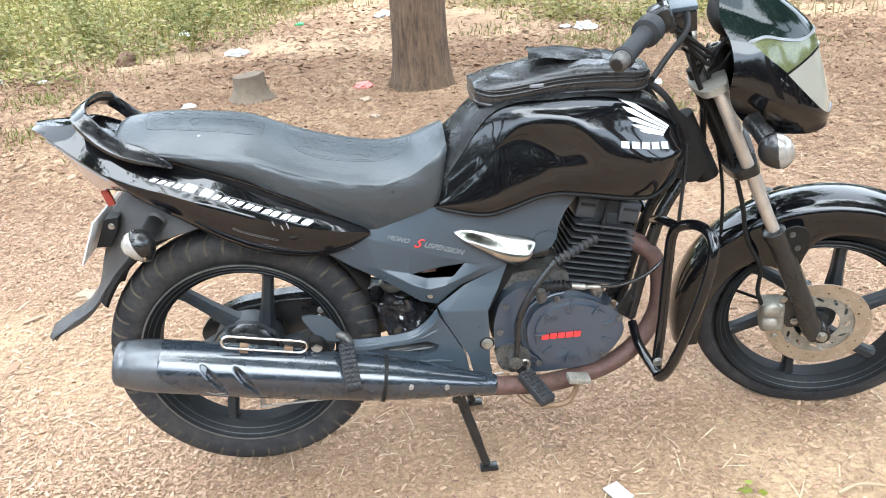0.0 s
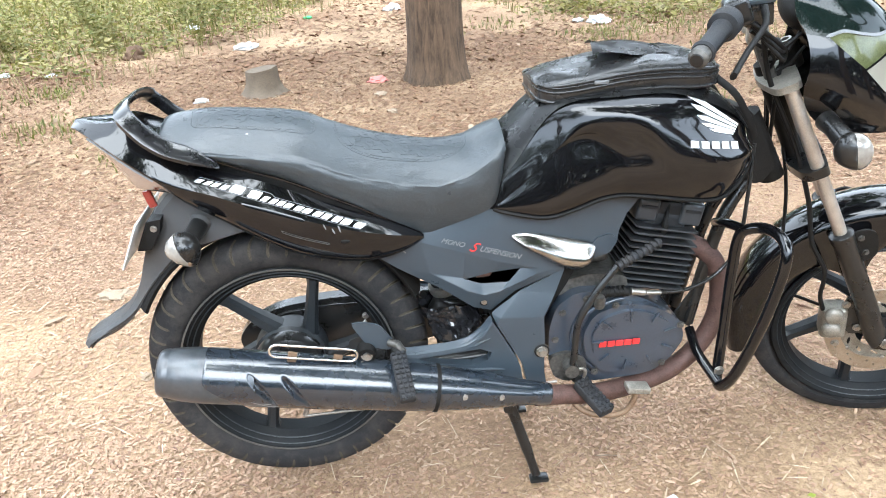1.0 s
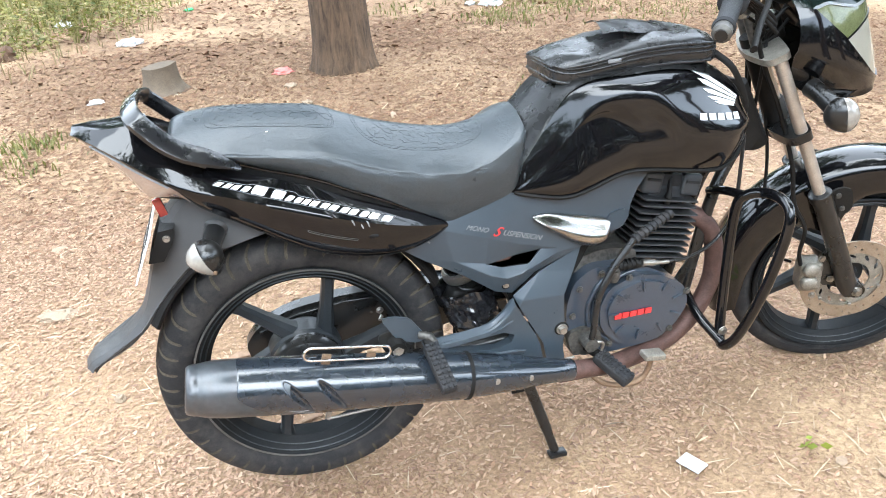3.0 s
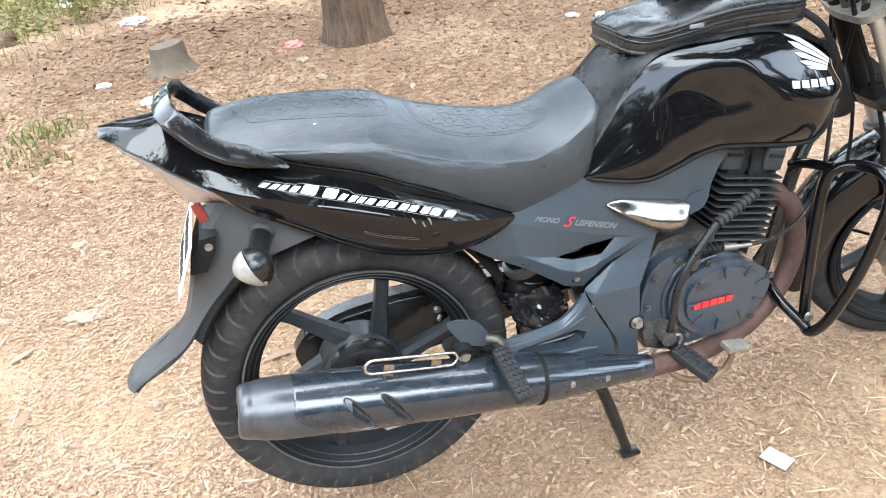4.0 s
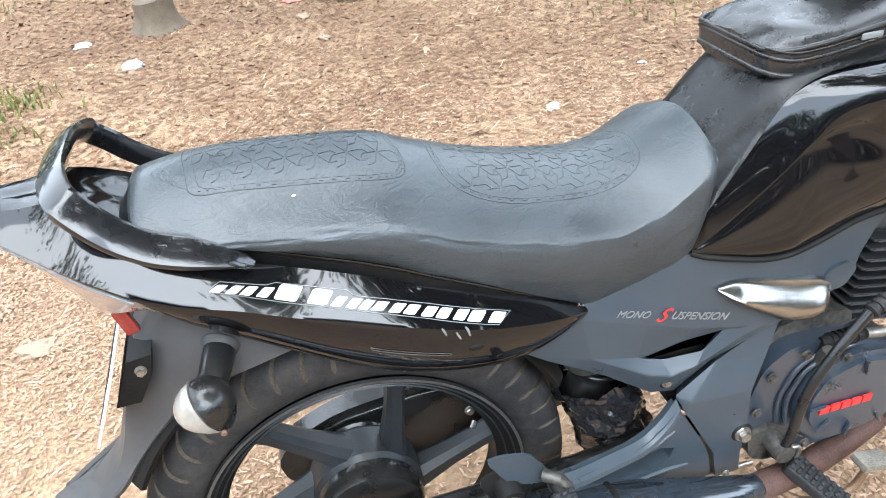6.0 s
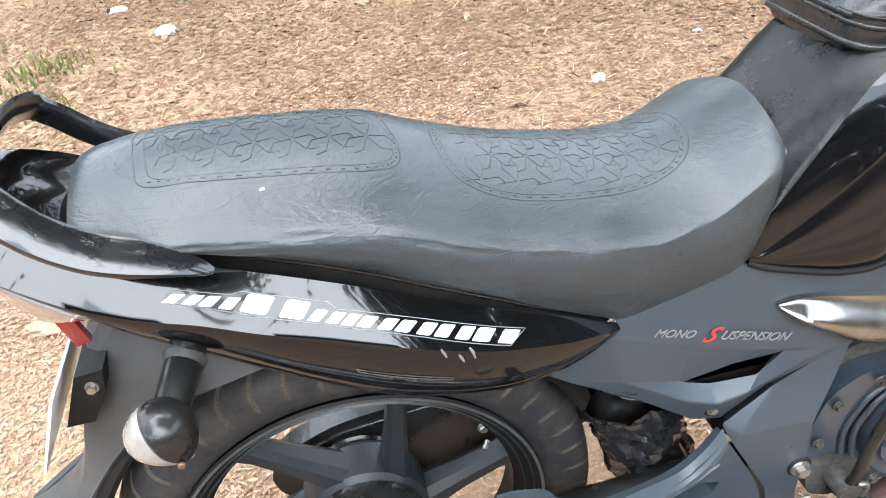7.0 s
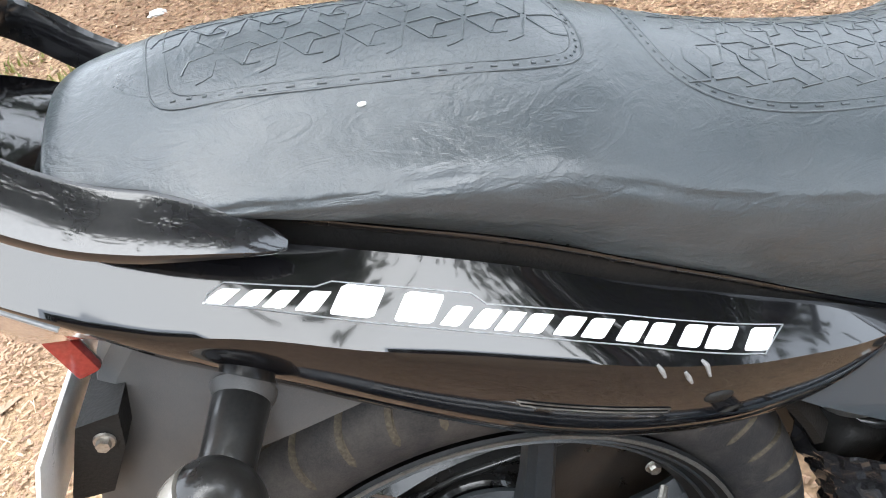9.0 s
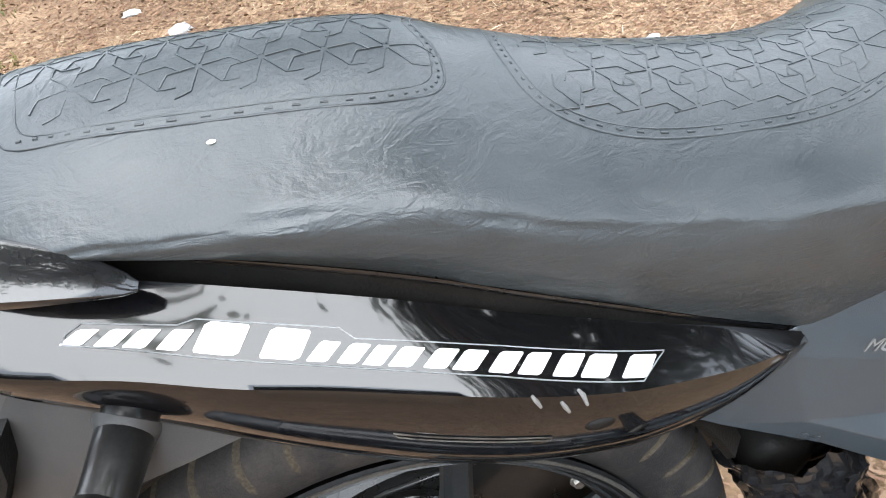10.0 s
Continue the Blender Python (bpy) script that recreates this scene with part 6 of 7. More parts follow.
part("upper_case", plate(chaikin([(0.585, 0.460), (0.600, 0.500), (0.660, 0.512), (0.735, 0.500), (0.740, 0.470), (0.66, 0.480)], 2), lambda x, z: -0.085, 0.16, 0.01), ENGINEGREY, engine, "grimy alloy upper case", 40)
part("sump", box((0.20, 0.14, 0.03), (0.70, 0, 0.245), 0.01), ENGINE, engine)
# cylinder with cooling fins, leaning forward
CYL = Matrix.Translation((0.790, 0, 0.452)) @ Matrix.Rotation(radians(12), 4, "Y")
cyl = part("cylinder", box((0.105, 0.115, 0.19), (0, 0, 0.085), 0.02, segs=3), FIN, bike, "black finned engine cylinder", 40, CYL)
for k in range(10):
    z = 0.012 + 0.0148 * k
    sx, sy = (0.150, 0.165) if k < 8 else (0.140, 0.155)
    part("cooling_fin", box((sx, sy, 0.0045), (0.0, 0, z), 0.0015, segs=1), FIN, cyl, "", 38, CYL)
    part("fin_edge", box((sx * 0.92, 0.0015, 0.0030), (0.0, -sy * 0.5 - 0.0006, z), 0.0), HEADBLOCK, cyl, "", 38, CYL)
for x in (-0.046, 0.052):
    part("head_cover", box((0.048, 0.125, 0.050), (x, 0, 0.178), 0.008, segs=3), HEADBLOCK, cyl, "grey cylinder head block", 40, CYL)
    part("head_groove", box((0.034, 0.004, 0.006), (x, -0.0635, 0.186), 0.001), FIN, cyl, "", 40, CYL)
part("head", box((0.12, 0.11, 0.05), (0, 0, 0.175), 0.012), FIN, cyl, "", 40, CYL)
part("spark_plug_lead", sweep(spline([(0.815, -0.062, 0.575), (0.818, -0.068, 0.605), (0.830, -0.05, 0.640), (0.845, -0.02, 0.67), (0.83, 0, 0.69)], 6), [0.008] * 7 + [0.0042] * 18, 8), DARK, cyl, "black spark plug lead", 60)
# carburettor and intake behind the cylinder
part("carburettor", box((0.075, 0.08, 0.075), (0.668, -0.01, 0.555), 0.012, segs=3), ENGINEGREY, bike, "grimy carburettor", 40)
part("clutch_cable", sweep(spline([(0.735, -0.116, 0.477), (0.79, -0.118, 0.470), (0.86, -0.115, 0.470), (0.93, -0.10, 0.495), (0.975, -0.085, 0.55), (0.99, -0.07, 0.66), (1.0, -0.05, 0.76)], 8), 0.0042, 8), FRAME, bike, "grey-black clutch cable", 60)
part("cable_adjuster", sweep([(0.735, -0.117, 0.478), (0.765, -0.118, 0.473), (0.768, -0.118, 0.472), (0.80, -0.118, 0.469)], [0.008, 0.008, 0.005, 0.005], 10), STEEL, bike, "", 40)
part("cable_boot", sweep([(0.665, -0.112, 0.480), (0.675, -0.113, 0.479), (0.730, -0.116, 0.477)], [0.007, 0.011, 0.009], 12), DARK, bike, "", 60)
for k in range(5):
    part("boot_ring", lathe([(0.008, -0.002), (0.0125, -0.002), (0.0125, 0.002), (0.008, 0.002)], 16, "X"), DARK, bike, "", 38, Matrix.Translation((0.68 + 0.010 * k, -0.1135, 0.479)))

# kick starter folded up against the cylinder
kick = part("kick_starter", sweep(spline([(0.603, -0.150, 0.318), (0.606, -0.158, 0.36), (0.612, -0.162, 0.44), (0.645, -0.160, 0.505), (0.690, -0.156, 0.562)], 6), [0.0075] * 25, 12, flat=0.75), FRAME, bike, "black kick start lever folded upward", 60)
ka, kb = Vector((0.690, -0.156, 0.560)), Vector((0.782, -0.140, 0.600))
for k in range(9):
    c0, c1 = ka.lerp(kb, k / 9), ka.lerp(kb, (k + 0.75) / 9)
    part("rubber_rib", sweep([c0, c0.lerp(c1, 0.2), c0.lerp(c1, 0.8), c1], [0.008, 0.0112, 0.0112, 0.008], 12), GRIPRUBBER, kick, "", 35)
part("rubber_core", sweep([ka, kb], 0.0085, 12), GRIPRUBBER, kick, "", 60)
part("kick_boss", sweep([(0.603, -0.105, 0.318), (0.603, -0.160, 0.318)], 0.016, 16), ENGINEGREY, kick, "", 40)

# rider's footrest, brake pedal, centre stand
rest = part("rider_footrest", sweep([(0.602, -0.10, 0.288), (0.618, -0.155, 0.292)], 0.010, 12), DARK, bike, "rider footrest with ribbed rubber", 60)
ra, rb = Vector((0.622, -0.150, 0.284)), Vector((0.662, -0.226, 0.255))
body, tread = slab(ra, rb, 0.036, 0.022, 8, 3)
part("footrest_rubber", body, GRIPRUBBER, rest, "grey rubber block", 40)
tagged(part("tread", tread, GRIPRUBBER, rest, "raised tread blocks", 30), kind="stuff")
part("footrest_loop", sweep(spline([(0.605, -0.15, 0.30), (0.622, -0.15, 0.318), (0.634, -0.15, 0.31), (0.628, -0.15, 0.285)], 5), 0.004, 8), STEEL, rest, "", 60)
pedal = part("brake_pedal", sweep(spline([(0.585, -0.13, 0.270), (0.62, -0.165, 0.225), (0.668, -0.180, 0.212), (0.712, -0.182, 0.216), (0.733, -0.182, 0.245), (0.735, -0.182, 0.270)], 6), 0.0065, 10), BRASS, bike, "dull brown brake pedal lever", 60)
part("pedal_pad", box((0.050, 0.032, 0.014), (0.738, -0.186, 0.281), 0.004, rot=Matrix.Rotation(radians(8), 4, "Y")), CASTSILVER, pedal, "worn bare metal pedal pad")
stand = part("centre_stand", sweep([(0.470, -0.13, 0.215), (0.470, 0.13, 0.215)], 0.012, 12), FRAME, bike, "black centre stand on the ground", 60)
for side in (-1, 1):
    part("stand_leg", sweep(spline([(0.472, 0.095 * side, 0.222), (0.500, 0.112 * side, 0.13), (0.532, 0.128 * side, 0.020)], 5), [0.014] * 8 + [0.012] * 3, 12, flat=0.8), FRAME, stand, "", 60)
    part("stand_foot", box((0.044, 0.026, 0.010), (0.538, 0.131 * side, 0.010), 0.004), FRAME, stand, "worn black foot")
part("stand_spring", sweep([(0.47, -0.11, 0.20), (0.50, -0.10, 0.24), (0.54, -0.10, 0.27)], 0.006, 8), DARK, stand, "", 60)

# ---- leg guard: open bent tube loops ----
for side in (-1, 1):
    M = Matrix.Diagonal((1, -side, 1, 1))
    loop_pts = [(0.962, -0.135, 0.606), (0.985, -0.165, 0.620), (0.993, -0.215, 0.620), (0.992, -0.243, 0.590), (0.977, -0.244, 0.500), (0.958, -0.233, 0.403), (0.940, -0.205, 0.300), (0.929, -0.176, 0.254), (0.930, -0.152, 0.268), (0.945, -0.126, 0.370), (0.951, -0.118, 0.500), (0.953, -0.122, 0.580)]
    guard = part("leg_guard", sweep(spline(loop_pts, 6, True), 0.0115, 14, closed=True), PAINT, bike, "black tubular leg guard", 60, M)
    part("guard_tie", sweep(spline([(0.905, -0.045, 0.325), (0.905, -0.10, 0.295), (0.926, -0.168, 0.258)], 6), 0.011, 12), PAINT, guard, "", 60, M)
    part("guard_tie", sweep(spline([(0.945, -0.03, 0.58), (0.945, -0.08, 0.60), (0.962, -0.135, 0.606)], 6), 0.010, 12), PAINT, guard, "", 60, M)
    part("guard_clamp", bolt((0.925, -0.168, 0.290), 0.008), STEEL, guard, "", 38, M)

# ---- ground: one uneven sheet out to the horizon ----
rng = np.random.default_rng(7)


def height(x, y):
    r = math.hypot(x - 0.6, y)
    calm = min(1.0, max(0.0, (r - 1.0) / 1.5))
    far = min(1.0, max(0.0, (r - 10) / 25))
    return (0.006 * noise.noise(Vector((x * 2.2, y * 2.2, 0))) + 0.003 * noise.noise(Vector((x * 7, y * 7, 3)))) * (0.5 + 0.5 * calm) + 0.03 * calm * noise.noise(Vector((x * 0.35, y * 0.35, 5))) + far * 0.3 * noise.noise(Vector((x * 0.03, y * 0.03, 9)))


def steps(lo, mid0, mid1, hi, fine):
    core = list(np.arange(mid0, mid1 + 1e-6, fine))
    out = [mid1 + (hi - mid1) * (k / 24) ** 3.2 for k in range(1, 25)]
    left = [mid0 - (mid0 - lo) * (k / 24) ** 3.2 for k in range(24, 0, -1)]
    return left + core + out


gx, gy = steps(-900, -4.0, 5.0, 900, 0.05), steps(-900, -2.0, 9.5, 900, 0.06)
verts = [(x, y, height(x, y) - 0.004) for y in gy for x in gx]
W = len(gx)
faces = [(j * W + i, j * W + i + 1, (j + 1) * W + i + 1, (j + 1) * W + i) for j in range(len(gy) - 1) for i in range(W - 1)]
SOIL = bpy.data.materials.new("sandy_soil")
SOIL.use_nodes = True
t = SOIL.node_tree
bsdf = t.nodes["Principled BSDF"]
co = t.nodes.new("ShaderNodeTexCoord")
big = node(t, "ShaderNodeTexNoise", Scale=1.1, Detail=5.0, Roughness=0.6)
fine_n = node(t, "ShaderNodeTexNoise", Scale=70.0, Detail=6.0, Roughness=0.7)
grit = node(t, "ShaderNodeTexVoronoi", Scale=110.0)
for n_ in (big, fine_n, grit):
    t.links.new(co.outputs["Object"], n_.inputs["Vector"])
r1 = t.nodes.new("ShaderNodeValToRGB")
r1.color_ramp.elements[0].position, r1.color_ramp.elements[1].position = 0.35, 0.68
r1.color_ramp.elements[0].color, r1.color_ramp.elements[1].color = (0.240, 0.154, 0.092, 1), (0.442, 0.320, 0.198, 1)
r2 = t.nodes.new("ShaderNodeValToRGB")
r2.color_ramp.elements[0].position, r2.color_ramp.elements[1].position = 0.3, 0.7
r2.color_ramp.elements[0].color, r2.color_ramp.elements[1].color = (0.52, 0.47, 0.44, 1), (1.25, 1.21, 1.16, 1)
mul = t.nodes.new("ShaderNodeMix")
mul.data_type, mul.blend_type = "RGBA", "MULTIPLY"
mul.inputs["Factor"].default_value = 1.0
t.links.new(big.outputs["Fac"], r1.inputs["Fac"])
t.links.new(fine_n.outputs["Fac"], r2.inputs["Fac"])
t.links.new(r1.outputs["Color"], mul.inputs["A"])
t.links.new(r2.outputs["Color"], mul.inputs["B"])
t.links.new(mul.outputs["Result"], bsdf.inputs["Base Color"])
bsdf.inputs["Roughness"].default_value = 0.95
bp = node(t, "ShaderNodeBump", Strength=0.9, Distance=0.008)
t.links.new(fine_n.outputs["Fac"], bp.inputs["Height"])
t.links.new(bp.outputs["Normal"], bsdf.inputs["Normal"])
ground = tagged(raw("ground", verts, faces, SOIL, None, True), "sandy brown earth strewn with dry leaf litter", "ground", kind="structure")

CHIP = pieces("leaf_litter", [(0.168, 0.094, 0.068), (0.377, 0.244, 0.154), (0.250, 0.139, 0.085), (0.423, 0.284, 0.188), (0.319, 0.187, 0.113), (0.400, 0.267, 0.175), (0.199, 0.110, 0.068), (0.457, 0.321, 0.216), (0.353, 0.213, 0.136)], 0.85)
# browner litter at the back, darkened further to paint in the tree's shade
CHIPFAR_SHADED = pieces("shaded_far_leaf_litter", [(0.089, 0.040, 0.021), (0.217, 0.124, 0.067), (0.138, 0.069, 0.034), (0.276, 0.175, 0.099), (0.182, 0.092, 0.048), (0.123, 0.060, 0.031), (0.248, 0.149, 0.084)], 0.88)


def scatter(name, count, region, length, width, lift, material, label, curl=0.25, density=None):
    """Small bent chips lying on the ground, each a loose piece of one mesh."""
    xs, ys = np.empty(0), np.empty(0)
    while len(xs) < count:
        px, py = rng.uniform(region[0], region[1], count), rng.uniform(region[2], region[3], count)
        edge = np.minimum(np.minimum(px - region[0], region[1] - px), np.minimum(py - region[2], region[3] - py))
        ok = rng.random(count) < np.clip(edge / 0.7, 0.0, 1.0)
        px, py = px[ok], py[ok]
        if density is not None:
            ok = rng.random(len(px)) < np.array([density(a, b) for a, b in zip(px, py)])
            px, py = px[ok], py[ok]
        xs, ys = np.append(xs, px), np.append(ys, py)
    xs, ys = xs[:count], ys[:count]
    zs = np.array([height(a, b) for a, b in zip(xs, ys)]) - 0.003 + rng.uniform(0.0, lift, count)
    L, Wd, a = length * rng.uniform(0.4, 1.5, count), width * rng.uniform(0.5, 1.5, count), rng.uniform(0, 2 * math.pi, count)
    tilt, bend = rng.normal(0, 0.28, count), curl * L * rng.uniform(-0.2, 1.0, count)
    c, s = np.cos(a), np.sin(a)
    vs = np.empty((count, 6, 3))
    for k, (u, v, up) in enumerate(((-0.5, -0.25, 0.0), (-0.5, 0.25, 0.0), (0.0, 0.5, 1.0), (0.0, -0.5, 1.0), (0.5, -0.2, 0.0), (0.5, 0.2, 0.0))):
        px, py = u * L, v * Wd
        vs[:, k] = np.stack((xs + c * px - s * py, ys + s * px + c * py, zs + 0.0015 + bend * 0.35 * up + px * tilt * 0.5 + py * tilt), 1)
    base = np.arange(count)[:, None] * 6
    fs = np.concatenate((base + np.array([0, 3, 2, 1]), base + np.array([3, 4, 5, 2]))).tolist()
    vs = vs.reshape(-1, 3).tolist()
    return tagged(raw(name, vs, fs, material), label, "leaf litter", kind="stuff")


def patchy(x, y):
    return 0.16 + 0.84 * max(0.0, min(1.0, 0.54 + 1.3 * noise.noise(Vector((x * 0.9, y * 0.9, 2))) + 0.5 * noise.noise(Vector((x * 3.1, y * 3.1, 6)))))


scatter("leaf_litter", 150000, (-2.6, 3.2, -1.3, 2.5), 0.0150, 0.0056, 0.007, CHIP, "pinkish tan chopped leaf and bark chips", 0.22, density=patchy)
scatter("leaf_litter", 125000, (-4.4, 5.4, 1.3, 5.9), 0.025, 0.0105, 0.008, CHIPFAR_SHADED, "reddish brown dry leaf litter", density=lambda x, y: 0.4 + 0.6 * patchy(x, y))
scatter("leaf_litter", 27000, (-6.0, 8.0, 4.3, 11.3), 0.055, 0.022, 0.012, CHIPFAR_SHADED, "brown dry leaf litter", density=patchy)
CRUMB = pieces("litter_crumbs", [(0.235, 0.138, 0.081), (0.370, 0.253, 0.162), (0.296, 0.186, 0.114), (0.420, 0.301, 0.199), (0.192, 0.108, 0.063), (0.351, 0.235, 0.148)], 0.9)
scatter("litter_crumbs", 110000, (-2.4, 2.9, -1.3, 2.3), 0.009, 0.0042, 0.005, CRUMB, "fine crumbled leaf and sandy grit", density=patchy)
scatter("dry_straw", 3400, (-2.7, 3.5, -1.3, 4.5), 0.060, 0.003, 0.008, pieces("straw", [(0.461, 0.358, 0.223), (0.551, 0.446, 0.312), (0.372, 0.268, 0.172)], 0.8), "thin pale straw and twigs", 0.08)
scatter("large_dry_leaf", 190, (-3.0, 3.8, -1.1, 6.5), 0.06, 0.028, 0.01, pieces("large_leaf", [(0.280, 0.200, 0.128), (0.230, 0.132, 0.077), (0.320, 0.240, 0.165), (0.200, 0.106, 0.056)], 0.8), "curled dry leaves", 0.4)


# ---- tree trunk ----
BARK = bpy.data.materials.new("bark")
BARK.use_nodes = True
t = BARK.node_tree
bsdf = t.nodes["Principled BSDF"]
co = t.nodes.new("ShaderNodeTexCoord")
mp = t.nodes.new("ShaderNodeMapping")
mp.inputs["Scale"].default_value = (1, 1, 0.16)
t.links.new(co.outputs["Object"], mp.inputs["Vector"])
n1 = node(t, "ShaderNodeTexNoise", Scale=38.0, Detail=9.0, Roughness=0.7, Distortion=0.6)
n2 = node(t, "ShaderNodeTexNoise", Scale=6.0, Detail=4.0)
t.links.new(mp.outputs["Vector"], n1.inputs["Vector"])
t.links.new(co.outputs["Object"], n2.inputs["Vector"])
rp = t.nodes.new("ShaderNodeValToRGB")
rp.color_ramp.elements[0].position, rp.color_ramp.elements[1].position = 0.36, 0.66
rp.color_ramp.elements[0].color, rp.color_ramp.elements[1].color = (0.032, 0.020, 0.012, 1), (0.150, 0.096, 0.058, 1)
mixn = t.nodes.new("ShaderNodeMix")
mixn.inputs["Factor"].default_value = 0.3
t.links.new(n1.outputs["Fac"], mixn.inputs["A"])
t.links.new(n2.outputs["Fac"], mixn.inputs["B"])
t.links.new(mixn.outputs["Result"], rp.inputs["Fac"])
t.links.new(rp.outputs["Color"], bsdf.inputs["Base Color"])
bsdf.inputs["Roughness"].default_value = 0.95
bp = node(t, "ShaderNodeBump", Strength=0.9, Distance=0.012)
t.links.new(n1.outputs["Fac"], bp.inputs["Height"])
t.links.new(bp.outputs["Normal"], bsdf.inputs["Normal"])
LEAF = pieces("tree_leaves", [(0.028, 0.062, 0.012), (0.056, 0.105, 0.022), (0.037, 0.081, 0.019), (0.081, 0.130, 0.031)], 0.5, translucent=0.3)


def leaf_quads(points, size, droop=0.3):
    vs, fs = [], []
    for p in points:
        a, b = rng.uniform(0, 2 * math.pi), rng.normal(0, 0.6)
        d = Vector((math.cos(a), math.sin(a), -droop + b * 0.5)).normalized()
        s = d.cross(Vector((rng.normal(), rng.normal(), 1.5))).normalized()
        L = size * rng.uniform(0.6, 1.3)
        k = len(vs)
        q = Vector(p)
        vs += [tuple(q), tuple(q + d * L * 0.5 + s * L * 0.24), tuple(q + d * L), tuple(q + d * L * 0.5 - s * L * 0.24)]
        fs.append((k, k + 1, k + 2, k + 3))
    return vs, fs


def tree(x, y, radius, trunk_h, crown_r, leaves, label, seed, detail=48, leaf=0.13):
    """A tapered, fluted trunk with limbs and an uneven crown of leaves."""
    root_ob = tagged(new("tree"), label, "tree")
    root_ob.location = (0, 0, 0)
    rings = []
    levels = 46
    for i in range(levels + 1):
        z = -0.06 + (trunk_h + 0.06) * (i / levels) ** 1.35
        flare = 1 + 0.22 * math.exp(-max(0, z) / 0.10)
        ring = []
        for j in range(detail):
            a = 2 * math.pi * j / detail
            q = Vector((math.cos(a) * 2.6 + seed, math.sin(a) * 2.6, z * 0.55))
            rr = radius * flare * (1 - 0.35 * z / trunk_h) * (1 + 0.07 * noise.noise(q) + 0.035 * noise.noise(Vector((math.cos(a) * 9 + seed, math.sin(a) * 9, z * 1.6))) + (0.18 * math.exp(-max(0, z) / 0.07) * noise.noise(Vector((math.cos(a) * 2 + seed, math.sin(a) * 2, 7)))))
            ring.append((x + rr * math.cos(a) + 0.03 * z * noise.noise(Vector((seed, z * 0.4, 1))), y + rr * math.sin(a) + 0.03 * z * noise.noise(Vector((seed + 5, z * 0.4, 1))), z))
        rings.append(ring)
    part("trunk", loft(rings), BARK, root_ob, "brown fissured bark", 60)
    pts = []
    for k in range(7):
        a = 2 * math.pi * k / 7 + seed
        p0 = Vector((x, y, trunk_h * (0.80 + 0.03 * k)))
        tip = p0 + Vector((math.cos(a), math.sin(a), 0.55 + 0.1 * (k % 3))) * crown_r * (0.75 + 0.08 * (k % 4))
        mid = p0.lerp(tip, 0.5) + Vector((0, 0, 0.12 * crown_r))
        part("limb", sweep(spline([p0, mid, tip], 5), [radius * 0.45 * (1 - 0.085 * i) for i in range(11)], 10), BARK, root_ob, "", 60)
        for c in range(leaves // 7):
            base = mid.lerp(tip, rng.uniform(0.1, 1.15))
            clump = base + Vector((rng.normal(0, 0.20), rng.normal(0, 0.20), rng.normal(0, 0.14))) * crown_r
            pts.append(clump)
    vs, fs = leaf_quads(pts, leaf)
    crown = raw("crown", vs, fs, LEAF, root_ob)
    return root_ob


tree(0.70, 4.10, 0.205, 4.8, 2.5, 4200, "stout tree trunk with rough brown bark in leaf litter", 1.3, 72, 0.26)
# trees out of view, added and sized to darken what the gloss paint reflects
UNSEEN_GROVE = ((-5.4, -5.4, 0.24, 6.2, 3.0), (-9.5, -12.0, 0.2, 3.4, 2.6), (-4.0, -14.5, 0.22, 3.4, 2.6), (1.0, -13.5, 0.2, 3.0, 2.4), (5.5, -13.0, 0.22, 3.4, 2.6), (3.6, -3.8, 0.26, 7.6, 3.2), (7.6, -5.4, 0.26, 6.6, 3.6), (9.6, -0.6, 0.24, 6.2, 3.6), (-13.0, -5.0, 0.2, 4.0, 2.8))
for k, (tx, ty, rad_, hh, cr) in enumerate(UNSEEN_GROVE):
    tree(tx, ty, rad_, hh, cr, 4200 if cr < 3.1 else 7000, "unseen leafy green tree added for reflections in the paint", 2.1 + k, 20, 0.26 if cr < 3.1 else 0.34)

# cut stump
rings = []
for i in range(13):
    z = 0.19 * i / 12
    rr = 0.105 * (1 + 0.85 * math.exp(-z / 0.045))
    rings.append([(-0.56 + rr * math.cos(a) * (1 + 0.16 * noise.noise(Vector((math.cos(a) * 1.7, math.sin(a) * 1.7, 2 + z)))), 4.02 + rr * math.sin(a) * (1 + 0.16 * noise.noise(Vector((math.cos(a) * 1.7, math.sin(a) * 1.7, 6)))), z - 0.01 + (0.012 * math.cos(a) if i == 12 else 0)) for a in (2 * math.pi * j / 28 for j in range(28))])
GREYWOOD = surface("weathered_stump", (0.082, 0.060, 0.040), (0.160, 0.124, 0.088), 0.9, coarse=14.0, fine=160.0, bump=0.6)
tagged(part("tree_stump", loft(rings), GREYWOOD, None, "", 45), "grey weathered cut tree stump in leaf litter", "stump")

# ---- grass, weeds and dry stalks at the back ----
GRASS = pieces("weeds", [(0.099, 0.119, 0.021), (0.168, 0.168, 0.041), (0.218, 0.198, 0.066), (0.139, 0.149, 0.030), (0.257, 0.228, 0.101), (0.079, 0.108, 0.025)], 0.6, translucent=0.35)
DRYGRASS = pieces("dry_grass", [(0.273, 0.213, 0.112), (0.307, 0.251, 0.140), (0.208, 0.184, 0.074), (0.248, 0.174, 0.093)], 0.7, translucent=0.25)


